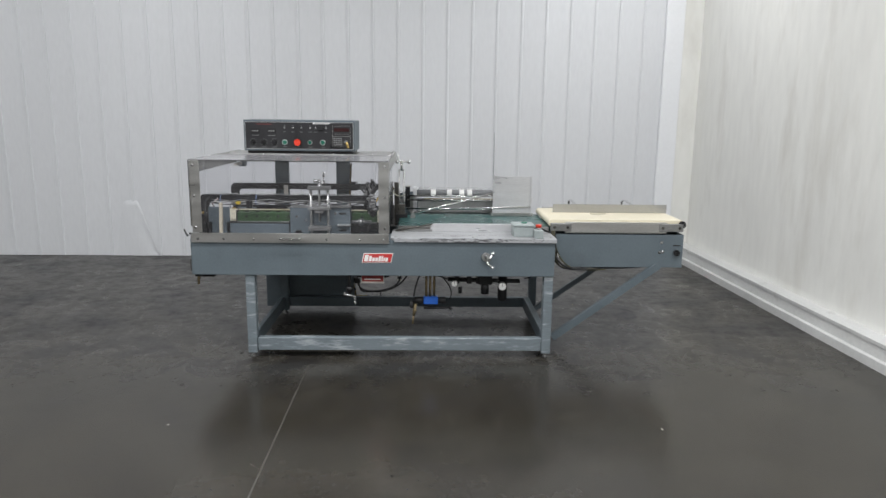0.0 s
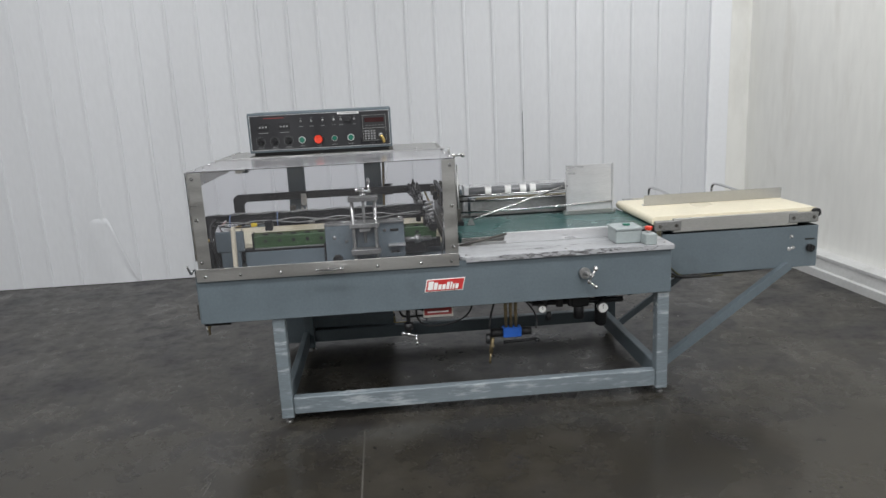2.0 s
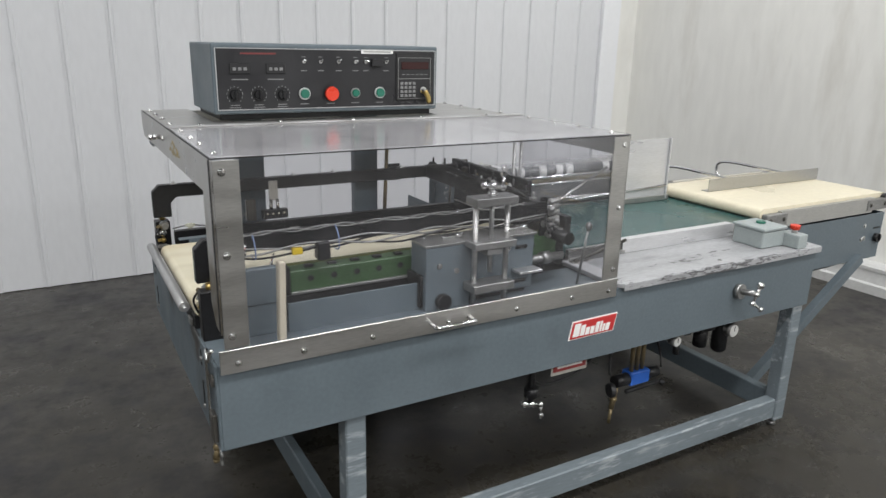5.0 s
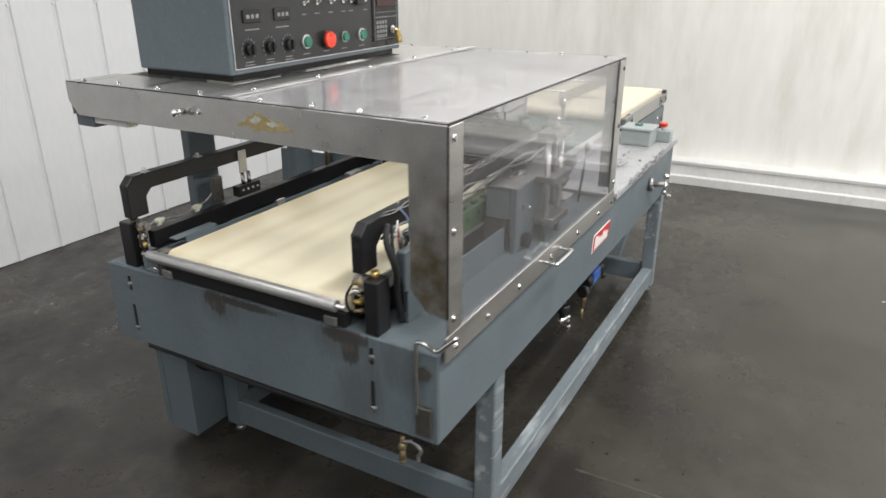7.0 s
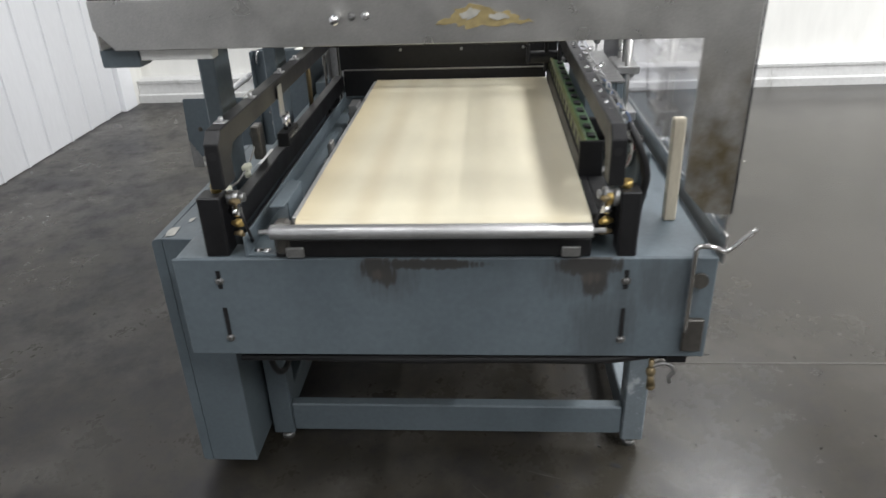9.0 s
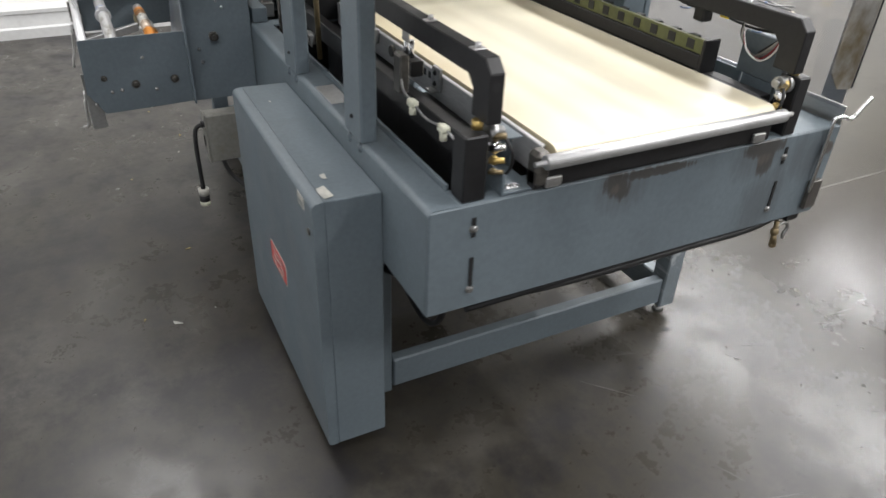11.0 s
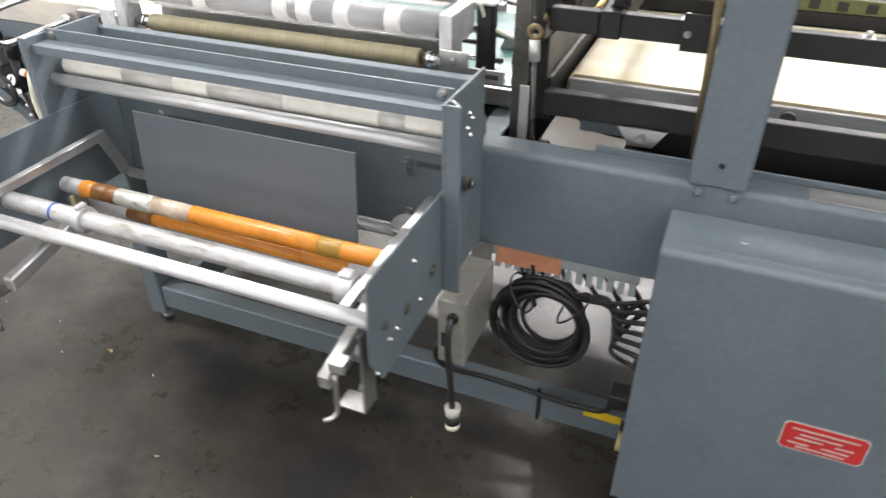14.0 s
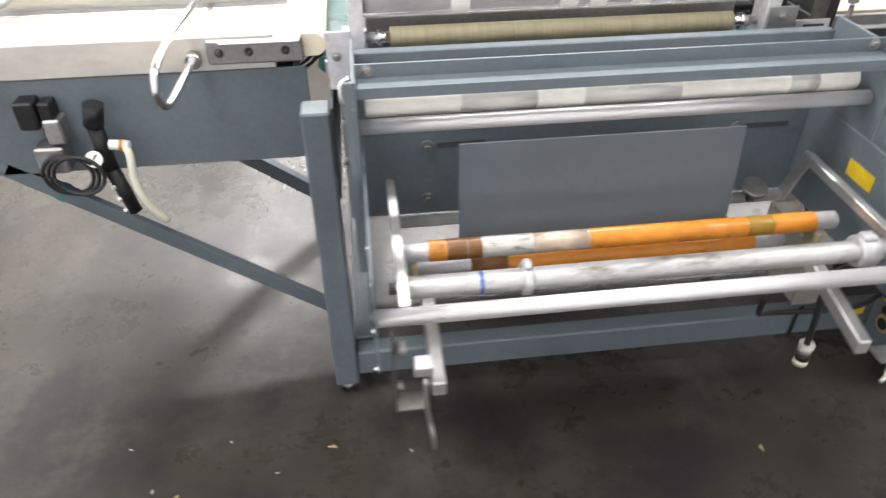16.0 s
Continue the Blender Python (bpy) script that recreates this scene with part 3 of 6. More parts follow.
def leg(x0, x1, y0, y1, ztop):
    ob = part("leg", B(x0, x1, y0, y1, 0.03, ztop, 0.004), PAINT_WORN if y0 < 0.5 else PAINT, machine)
    cx, cy = (x0 + x1) / 2, (y0 + y1) / 2
    bm = R((cx, cy, 0.012), (cx, cy, 0.035), 0.008, n=12)
    rod(bm, (cx, cy, 0), (cx, cy, 0.014), 0.018, 0.014, n=16)
    part("foot", bm, STEEL_D, ob, "dull steel levelling foot")


leg(0.312, 0.370, 0.010, 0.068, ZB)
leg(2.156, 2.214, 0.014, 0.072, ZB)
leg(0.322, 0.380, 0.970, 1.030, ZB)
leg(2.212, 2.268, 0.975, 1.040, 0.775)
part("lower_rail", B(0.372, 2.154, 0.018, 0.064, 0.046, 0.130, 0.004), PAINT_WORN, machine)
part("lower_rail", B(0.382, 2.21, 0.985, 1.035, 0.060, 0.134, 0.004), PAINT, machine)
part("lower_rail", B(0.318, 0.352, 0.070, 0.968, 0.048, 0.138, 0.004), PAINT, machine)
part("lower_rail", B(2.17, 2.214, 0.074, 0.984, 0.05, 0.14, 0.004), PAINT, machine)

# badge: red slanted plate with white strokes
bm = P([(1.033, 0.619), (1.045, 0.672), (1.217, 0.674), (1.205, 0.621)], "y", -0.004, -0.0005, 0.0006)
badge = part("badge", bm, RED, machine, "red slanted badge plate with white strokes")
bm = P([(1.028, 0.615), (1.041, 0.676), (1.222, 0.678), (1.209, 0.617)], "y", -0.0018, -0.0002, 0.0004)
part("badge_rim", bm, WHITE, badge)
x = 1.042
for w, z0, z1 in ((0.024, 0.626, 0.667), (0.017, 0.626, 0.66), (0.015, 0.626, 0.65), (0.015, 0.626, 0.65), (0.014, 0.626, 0.66), (0.008, 0.626, 0.66), (0.008, 0.626, 0.65), (0.015, 0.626, 0.65)):
    part("stroke", P([(x, z0), (x + 0.2 * (z1 - z0), z1), (x + w + 0.2 * (z1 - z0), z1), (x + w, z0)], "y", -0.0052, -0.0042, 0.0), WHITE, badge)
    x += w + 0.004


hub = part("crank_hub", rod(rod(bm_new(), (1.788, 0, 0.658), (1.79, -0.018, 0.66), 0.027, n=18), (1.79, -0.016, 0.66), (1.80, -0.06, 0.664), 0.011, n=14), STEEL_D, machine)
bm = rod(bm_new(), (1.826, -0.06, 0.690), (1.794, -0.062, 0.630), 0.006, n=10)
rod(bm, (1.794, -0.062, 0.630), (1.824, -0.075, 0.608), 0.005, n=10)
for p, r in (((1.826, -0.06, 0.690), 0.013), ((1.808, -0.061, 0.660), 0.012), ((1.794, -0.062, 0.630), 0.011), ((1.824, -0.075, 0.608), 0.010)):
    ball(bm, p, r)
part("crank_handle", bm, CHROME, hub, "bright chrome ball handle")

# ---- rear posts and control box ----
for x0, x1 in ((0.303, 0.401), (0.752, 0.852)):
    bm = B(x0, x1, 1.008, WY + 0.004, ZT - 0.001, 1.235, 0.004)
    p = part("support_post", bm, PAINT, machine)
    for sx in (x0 + 0.02, x1 - 0.02):
        screw(p, (sx, WY, ZT - 0.016), (0, 1, 0), 0.009, PAINT, "bolt")
    screw(p, ((x0 + x1) / 2, WY + 0.004, 0.80), (0, 1, 0), 0.004, BLACK)

panel_box = thing("control_box", "blue-grey steel control box with black front plate", "control panel", (0.55, 0.83, 1.235))
bm = B(0.170, 0.927, 0.672, 1.0, 1.254, 1.462, 0.004)
part("housing", bm, PAINT, panel_box)
part("base_plate", B(0.19, 0.91, 0.69, 1.0, 1.236, 1.2535, 0.001), BLACK, panel_box)
plate = part("front_plate", B(0.184, 0.914, 0.6685, 0.6715, 1.268, 1.449, 0.002), PANELB, panel_box, "matt black front plate with controls")
bm = bm_new()
for a in ((0.180, 0.918, 1.447, 1.4495), (0.180, 0.918, 1.2665, 1.269), (0.180, 0.1825, 1.2665, 1.4495), (0.9155, 0.918, 1.2665, 1.4495)):
    box(bm, a[0], a[1], 0.6672, 0.6684, a[2], a[3], 0)
part("edge_line", bm, ALU, plate)


def on_plate(bm, x, z, r, h, r2=None, y=0.6685, n=24):
    return rod(bm, (x, y, z), (x, y - h, z), r, r2, n=n)


for x in (0.232, 0.305, 0.378):
    dial = bm_new()
    for k in range(11):
        an = radians(-135 + 27 * k)
        c = Vector((x + 0.023 * math.sin(an), 0.6681, 1.312 + 0.023 * math.cos(an)))
        box(dial, c.x - 0.0011, c.x + 0.0011, 0.6676, 0.6684, c.z - 0.0035, c.z + 0.0035, 0)
    bm = on_plate(bm_new(), x, 1.312, 0.0225, 0.0012)
    part("dial_ring", bm, RUBBER, plate)
    bm = on_plate(bm_new(), x, 1.312, 0.0185, 0.002)
    on_plate(bm, x, 1.312, 0.016, 0.014, 0.013)
    box(bm, x - 0.003, x + 0.003, 0.648, 0.656, 1.30, 1.325, 0.001)
    part("knob", bm, BLACK, plate)
    part("scale", dial, DIMPRINT, plate, "grey scale ticks around a knob")
for x, r, m_ in ((0.449, 0.0145, GREENBTN), (0.621, 0.012, GREENBTN), (0.708, 0.0145, GREENBTN)):
    part("button_ring", on_plate(bm_new(), x, 1.313, r + 0.004, 0.006), SATIN if r > 0.013 else STEEL_D, plate)
    part("push_button", on_plate(on_plate(bm_new(), x, 1.313, r, 0.011), x, 1.313, r * 0.9, 0.013), m_, plate, "green push button")
bm = on_plate(bm_new(), 0.536, 1.312, 0.014, 0.012)
part("button_ring", bm, STEEL_D, plate)
bm = on_plate(bm_new(), 0.536, 1.312, 0.0235, 0.010, 0.021, y=0.657)
part("stop_button", bm, REDBTN, plate, "red mushroom stop button")
for x in (0.450, 0.505, 0.565, 0.623, 0.660, 0.732):
    bm = on_plate(bm_new(), x, 1.411, 0.006, 0.004, n=12)
    rod(bm, (x, 0.666, 1.411), (x + 0.002, 0.652, 1.416), 0.0025, n=8)
    part("toggle_switch", bm, CHROME, plate)
    part("caption_bar", B(x - 0.010, x + 0.010, 0.6677, 0.6684, 1.382, 1.3845, 0), DIMPRINT, plate)
    part("caption_bar", B(x - 0.006, x + 0.006, 0.6677, 0.6684, 1.424, 1.426, 0), DIMPRINT, plate)
part("toggle_block", B(0.678, 0.715, 0.655, 0.6685, 1.398, 1.42, 0.001), RUBBER, plate)
for x in (0.250, 0.360):
    part("counter", B(x - 0.03, x + 0.03, 0.664, 0.6685, 1.374, 1.405, 0.0015), RUBBER, plate)
    for k in (-1, 0, 1):
        part("digit_wheel", B(x + k * 0.016 - 0.005, x + k * 0.016 + 0.005, 0.6625, 0.665, 1.384, 1.393, 0.0005), DIMPRINT, plate)
    part("caption_bar", B(x - 0.025, x + 0.025, 0.6677, 0.6684, 1.356, 1.359, 0), DIMPRINT, plate)
for x in (0.232, 0.305, 0.378):
    part("caption_bar", B(x - 0.017, x + 0.017, 0.6677, 0.6684, 1.273, 1.2755, 0), DIMPRINT, plate)
for x in (0.232, 0.305, 0.378, 0.449, 0.536, 0.621, 0.708):
    part("caption_bar", B(x - 0.014, x + 0.014, 0.6677, 0.6684, 1.280, 1.2825, 0), DIMPRINT, plate)
part("title_bar", B(0.255, 0.362, 0.6675, 0.6684, 1.431, 1.436, 0), REDPRINT, plate, "dim red title strip")
part("white_sticker", B(0.644, 0.757, 0.6675, 0.6684, 1.437, 1.450, 0), LABEL, plate, "white sticker with a printed line")
part("print_bar", B(0.652, 0.748, 0.6668, 0.6674, 1.441, 1.445, 0), STEEL_D, plate)
part("keypad_module", B(0.768, 0.905, 0.664, 0.6685, 1.285, 1.44, 0.002), RUBBER, plate, "black keypad module with red display")
part("display", B(0.786, 0.889, 0.6615, 0.6635, 1.388, 1.412, 0.001), DISPLAY, plate, "dark red display window")
for a in ((0.775, 0.898, 1.356, 1.358), (0.775, 0.898, 1.291, 1.2925), (0.775, 0.898, 1.4245, 1.426), (0.775, 0.7765, 1.291, 1.426), (0.8965, 0.898, 1.291, 1.426)):
    part("module_line", B(a[0], a[1], 0.6632, 0.6638, a[2], a[3], 0), STEEL_D, plate)
for k in range(6):
    part("caption_bar", B(0.790 + 0.017 * k, 0.800 + 0.017 * k, 0.6632, 0.6638, 1.370, 1.3725, 0), DIMPRINT, plate)
for i in range(4):
    for j in range(4):
        part("key", B(0.783 + i * 0.0155, 0.7935 + i * 0.0155, 0.6615, 0.6638, 1.297 + j * 0.0135, 1.306 + j * 0.0135, 0.0008), DIMPRINT, plate)
bm = on_plate(bm_new(), 0.868, 1.319, 0.012, 0.006, y=0.664)
rod(bm, (0.868, 0.656, 1.319), (0.868, 0.645, 1.319), 0.004, n=10)
lock = part("key_switch", bm, CHROME, plate, "chrome key switch with hanging tag")
part("tag", tube(bm_new(), [(0.868, 0.646, 1.316), (0.878, 0.644, 1.300), (0.884, 0.645, 1.278)], 0.009), BRASS, lock, "brass tag")

# ---- safety cover ----
cover = thing("safety_cover", "stainless steel safety cover with clear acrylic panes", "safety cover", (0.6, 0.5, 0.74))
CT = 1.232


def end_frame(x0, x1):
    pts = [(-0.012, 0.835), (0.035, 0.84), (0.075, 0.885), (0.075, 1.15), (1.06, 1.15), (1.092, 1.185), (1.092, CT), (-0.012, CT)]
    return P(pts, "x", x0, x1, 0.001)


ef = part("end_frame", end_frame(0.012, 0.016), STEEL_STAINED, cover, "brushed stainless end frame with brown stains")
part("end_frame", P([(-0.012, 0.80), (0.045, 0.80), (0.045, 1.17), (1.092, 1.17), (1.092, CT), (-0.012, CT)], "x", 1.192, 1.196, 0.001), STEEL, cover)
clear = [part("side_pane", B(1.186, 1.191, 0.0, 0.52, 0.81, CT - 0.006, 0.0005), ACRYLIC, cover, "clear acrylic side pane")]
part("front_rail", B(0.004, 1.196, -0.014, -0.009, 0.738, 0.797, 0.001), STEEL, cover)
for x0, x1 in ((0.017, 0.074), (1.134, 1.191)):
    fp = part("front_post", B(x0, x1, -0.013, -0.009, 0.799, CT - 0.002, 0.001), STEEL, cover)
    for z in (1.205, 1.02, 0.83):
        screw(fp, ((x0 + x1) / 2 + (0.01 if x0 > 1 else -0.01), -0.013, z), (0, -1, 0), 0.007)
clear.append(part("front_pane", B(0.018, 1.19, -0.0085, -0.004, 0.79, CT - 0.001, 0.0008), ACRYLIC, cover, "clear acrylic front pane"))
clear.append(part("top_pane", B(0.017, 1.191, -0.0085, 0.535, CT, CT + 0.005, 0.0008), ACRYLIC_TOP, cover, "scratched clear acrylic top pane"))
for pane in clear:
    pane.visible_shadow = False
part("joint_strip", B(0.012, 1.2, 0.525, 0.552, CT + 0.0055, CT + 0.010, 0.001), ALU, cover, "bright aluminium joint strip")
bm = B(0.017, 1.191, 0.536, 0.668, CT - 0.002, CT + 0.002, 0.0005)
bm2 = B(0.017, 0.165, 0.669, 1.09, CT - 0.002, CT + 0.002, 0.0005)
part("top_sheet", bm, STEEL, cover)
part("top_sheet", bm2, STEEL, cover)
part("top_sheet", B(0.93, 1.191, 0.669, 1.09, CT - 0.002, CT + 0.002, 0.0005), STEEL, cover)
part("rear_rail", B(0.017, 1.191, 1.087, 1.091, 1.15, CT - 0.003, 0.0005), STEEL, cover)
for x in (0.045, 0.20, 0.38, 0.60, 0.82, 1.02, 1.16):
    screw(cover, (x, -0.0145, 0.762), (0, -1, 0), 0.006)
for x in (0.1, 0.33, 0.56, 0.8, 1.05):
    screw(cover, (x, 0.538, CT + 0.010), (0, 0, 1), 0.006)
for y in (0.05, 0.20, 0.32, 0.46, 0.64, 0.78, 0.92, 1.05):
    screw(cover, (0.035, y, CT + 0.004), (0, 0, 1), 0.006)
    screw(cover, (1.175, y, CT + 0.004), (0, 0, 1), 0.006)
bm = tube(bm_new(), [(0.545, -0.014, 0.768), (0.545, -0.045, 0.768), (0.553, -0.052, 0.768), (0.653, -0.052, 0.768), (0.661, -0.045, 0.768), (0.661, -0.014, 0.768)], 0.0055, 10, 3)
part("handle", bm, CHROME, cover, "bright chrome pull handle")
part("mounting_block", B(0.03, 0.075, 1.03, 1.10, 1.118, 1.149, 0.002), PAINT, cover, "blue-grey mounting block")
part("mounting_bar", B(0.03, 0.06, 0.90, 1.028, 1.13, 1.149, 0.001), WHITE, cover)
bm = rod(bm_new(), (0.012, 0.672, 1.196), (-0.012, 0.672, 1.196), 0.007, n=12)
ball(bm, (-0.014, 0.672, 1.196), 0.009)
part("knob", bm, CHROME, cover)
for y in (0.625, 0.648):
    screw(cover, (0.012, y, 1.197), (-1, 0, 0), 0.006, STEEL_D if y > 0.63 else CHROME)


def belt_loop(bm, x0, x1, y0, y1, zt, zb, r, th=0.003):
    """A closed flat belt round two end rollers, with rounded ends."""
    pts = []
    zc = (zt + zb) / 2
    h = (zt - zb) / 2
    for k in range(13):
        a = radians(90 + 15 * k)
        pts.append((x0 + h + h * math.cos(a), zc + h * math.sin(a)))
    for k in range(13):
        a = radians(-90 + 15 * k)
        pts.append((x1 - h + h * math.cos(a), zc + h * math.sin(a)))
    return prism(bm, pts, "y", y0, y1, 0)


# ---- discharge conveyor under the cover ----
disch = thing("discharge_conveyor", "cream flat belt conveyor with brown smudges", "conveyor", (0.5, 0.53, 0.76))
part("belt", belt_loop(bm_new(), -0.004, 1.138, 0.236, 0.788, 0.835, 0.793, 0.02), BELT, disch, "cream belt with faint brown smudges")
bm = rod(bm_new(), (-0.026, 0.238, 0.824), (-0.026, 0.828, 0.824), 0.014, n=24, bev=0.002)
rod(bm, (-0.026, 0.215, 0.824), (-0.026, 0.85, 0.824), 0.005, n=12)
part("nose_roller", bm, ALU, disch, "bright aluminium nose roller")
for y0, y1 in ((0.218, 0.234), (0.790, 0.802)):
    part("side_rail", B(0.03, 1.13, y0, y1, 0.785 if y0 < 0.5 else 0.766, 0.832 if y0 < 0.5 else 0.829, 0.002), BLACK if y0 < 0.5 else RAIL_ALU, disch)
part("clamp_block", B(0.795, 0.868, 0.8025, 0.828, 0.800, 0.838, 0.002), STEEL_D, disch)
for x in (0.81, 0.822, 0.85):
    screw(disch, (x, 0.828, 0.810), (0, 1, 0), 0.004, BLACK, "bolt")
part("rail_knob", R((0.700, 0.8025, 0.808), (0.700, 0.812, 0.808), 0.015, n=18, bev=0.002), GREASE, disch)
bm = B(0.425, 0.462, 0.8025, 0.812, 0.790, 0.846, 0.002)
box(bm, 0.43, 0.46, 0.812, 0.828, 0.790, 0.796, 0.001)
hg = part("hinge_bracket", bm, STEEL_D, disch)
for z in (0.808, 0.833):
    screw(hg, (0.444, 0.812, z), (0, 1, 0), 0.005, BLACK, "bolt")
for x in (0.485, 0.51):
    part("slot", B(x, x + 0.012, 0.8022, 0.8032, 0.805, 0.821, 0), RUBBER, disch)
part("end_bar", B(-0.004, 0.02, 0.235, 0.832, 0.760, 0.797, 0.002), BLACK, disch)
for y0 in (0.255, 0.775):
    part("end_bracket", B(-0.012, -0.004, y0, y0 + 0.035, 0.762, 0.783, 0.002), STEEL_D, disch)
bm = B(0.002, 1.08, 0.889, 0.894, 0.7575, 0.800, 0.001)
box(bm, 0.002, 1.08, 0.824, 0.889, 0.7575, 0.763, 0.001)
rail = part("angle_rail", bm, PAINT, disch, "blue-grey angle rail beside the belt")
for x in (0.015, 0.03):
    screw(rail, (0.02, 0.842 + x, 0.763), (0, 0, 1), 0.007)
part("bearing_block", B(-0.01, 0.028, 0.80, 0.832, 0.764, 0.832, 0.008), GREASE, disch)

# ---- sealing jaw: upper arms on pivots, lower bars ----
jaw = thing("sealing_jaw", "black sealing jaw frame on pivot blocks with brass fittings", "sealing jaw", (0.55, 0.55, 0.76))
part("pivot_block", B(0.004, 0.050, 0.926, 0.972, ZT, 0.880, 0.003), BLACK, jaw)
part("pivot_block", B(0.0, 0.05, 0.150, 0.186, ZT, 0.886, 0.003), BLACK, jaw)
for y, m_, r_ in ((0.1865, STEEL_D, 0.017), (0.198, BRASS, 0.014)):
    part("pivot_ring", R((0.024, y, 0.868), (0.024, y + 0.011, 0.868), r_, n=20, bev=0.002), m_, jaw)
arm_out = [(0.0, 0.898), (0.0, 0.984), (0.022, 1.006), (1.02, 1.006), (1.02, 0.964), (0.075, 0.964), (0.056, 0.945), (0.056, 0.898)]
part("upper_arm", P(arm_out, "y", 0.908, 0.936, 0.002), BLACK, jaw)
part("upper_arm", P(arm_out, "y", 0.184, 0.212, 0.002), BLACK, jaw)
part("cross_arm", B(1.0205, 1.06, 0.184, 0.936, 0.960, 1.008, 0.002), BLACK, jaw)
part("arm_extension", B(1.0605, 1.151, 0.908, 0.936, 0.964, 1.006, 0.002), BLACK, jaw)
ap = part("hanging_plate", B(0.865, 0.915, 0.9365, 0.941, 0.955, 1.02, 0.001), BLACK, jaw)
screw(ap, (0.905, 0.941, 0.985), (0, 1, 0), 0.005, STEEL_D, "bolt")
for y0 in (0.907, 0.184):
    part("end_hole", R((-0.0005, y0 + 0.015, 0.962), (0.004, y0 + 0.015, 0.962), 0.008, n=16), RUBBER, jaw)
part("guide_shaft", R((1.10, 0.25, 0.962), (1.10, 0.90, 0.962), 0.006, n=12), BRASS, jaw, "brownish guide shaft")
for k in range(13):
    y = 0.26 + 0.05 * k
    part("clip_bolt", rod(B(1.158, 1.172, y - 0.006, y + 0.006, 0.946, 0.952, 0.001), (1.165, y, 0.952), (1.165, y, 0.975 if k % 3 == 0 else 0.960), 0.003, n=8), STEEL_D, jaw)
    if k % 4 == 1:
        screw(jaw, (1.152, y, 0.925), (-1, 0, 0), 0.004, STEEL_D)
part("lower_bar", B(0.06, 1.15, 0.908, 0.935, 0.797, 0.846, 0.002), BLACK, jaw)
part("lower_bar", B(0.06, 1.06, 0.182, 0.2165, 0.774, 0.8315, 0.002), BLACK, jaw)
part("cross_bar", B(1.152, 1.178, 0.20, 0.915, 0.86, 0.945, 0.002), BLACK, jaw)
part("edge_strip", B(1.1445, 1.1515, 0.24, 0.90, 0.861, 0.8645, 0.0005), STEEL, jaw, "bright steel edge strip")
part("end_plate", B(1.146, 1.182, 0.236, 0.905, 0.775, 0.8595, 0.002), BLACK, jaw)
jp = part("jaw_plate", B(1.155, 1.175, 0.42, 0.945, 0.9455, 1.025, 0.002), BLACK, jaw)
for k in range(5):
    y = 0.50 + 0.1 * k
    part("slot", B(1.1542, 1.1552, y - 0.02, y + 0.02, 0.985, 0.997, 0), RUBBER, jp)
    screw(jp, (1.155, y + 0.045, 0.99), (-1, 0, 0), 0.006, STEEL_D if k % 2 else BRONZE, "bolt")
part("clevis", rod(B(1.128, 1.154, 0.80, 0.83, 0.955, 1.01, 0.003), (1.141, 0.79, 0.985), (1.141, 0.84, 0.985), 0.007, n=12), GREASE, jp)
part("clevis", rod(B(1.128, 1.154, 0.62, 0.645, 0.955, 1.0, 0.003), (1.141, 0.61, 0.98), (1.141, 0.655, 0.98), 0.007, n=12), BLACK, jp)
for y in (0.938, 0.173):
    s = -1 if y > 0.5 else 1
    bm = rod(bm_new(), (0.028, y + s * 0.02, 0.872), (0.028, y + s * 0.042, 0.872), 0.014, n=16)
    rod(bm, (0.028, y + s * 0.042, 0.872), (0.028, y + s * 0.052, 0.872), 0.009, n=12)
    pv = part("pivot_joint", bm, STEEL_D, jaw)
    part("collar", R((0.028, y, 0.884), (0.028, y, 0.900), 0.010, n=14), BRASS, pv, "brass collar")
    s = -1 if y > 0.5 else 1
    for z, r in ((0.868, 0.010), (0.847, 0.012), (0.822, 0.009), (0.800, 0.007)):
        yy = y + s * 0.034
        part("fitting", rod(ball(bm_new(), (0.022, yy, z), r), (0.022, yy - s * 0.010, z), (0.022 - 0.016, yy + s * 0.012, z + 0.004), r * 0.6, n=10), (BRONZE, STEEL_D, BRASS, CHROME)[int(z * 1000) % 4], pv, "small air fitting")
    part("air_tube", T([(0.008, y + s * 0.045, 0.868), (-0.004, y + s * 0.055, 0.84), (0.010, y + s * 0.058, 0.80), (0.04, y + s * 0.05, 0.775)], 0.003, 6, 4), RUBBER, pv)
# clamps, sensor blocks and mounts along the rear arm
for x in (0.06, 0.24, 0.47, 0.62, 0.90):
    bm = B(x, x + 0.02, 0.911, 0.934, 1.0, 1.008, 0.001)
    rod(bm, (x + 0.01, 0.922, 1.006), (x + 0.01, 0.922, 1.016), 0.005, n=10)
    part("cable_clip", bm, ALU, jaw)
y, x = 0.905, 0.40
bm = B(x - 0.016, x + 0.016, y - 0.003, y + 0.001, 0.925, 0.995, 0.001)
br = part("sensor_bracket", bm, STEEL, jaw)
bm = rod(bm_new(), (x - 0.012, y - 0.008, 0.89), (x - 0.012, y - 0.008, 0.93), 0.006, n=12)
rod(bm, (x + 0.012, y - 0.008, 0.89), (x + 0.012, y - 0.008, 0.93), 0.006, n=12)
part("post", bm, CHROME, br)
part("sensor_block", B(x - 0.045, x + 0.045, y - 0.022, y + 0.006, 0.862, 0.894, 0.002), BLACK, br, "black block with chrome screws")
for k in (-0.03, -0.01, 0.01, 0.03):
    screw(br, (x + k, y - 0.022, 0.882), (0, -1, 0), 0.003)
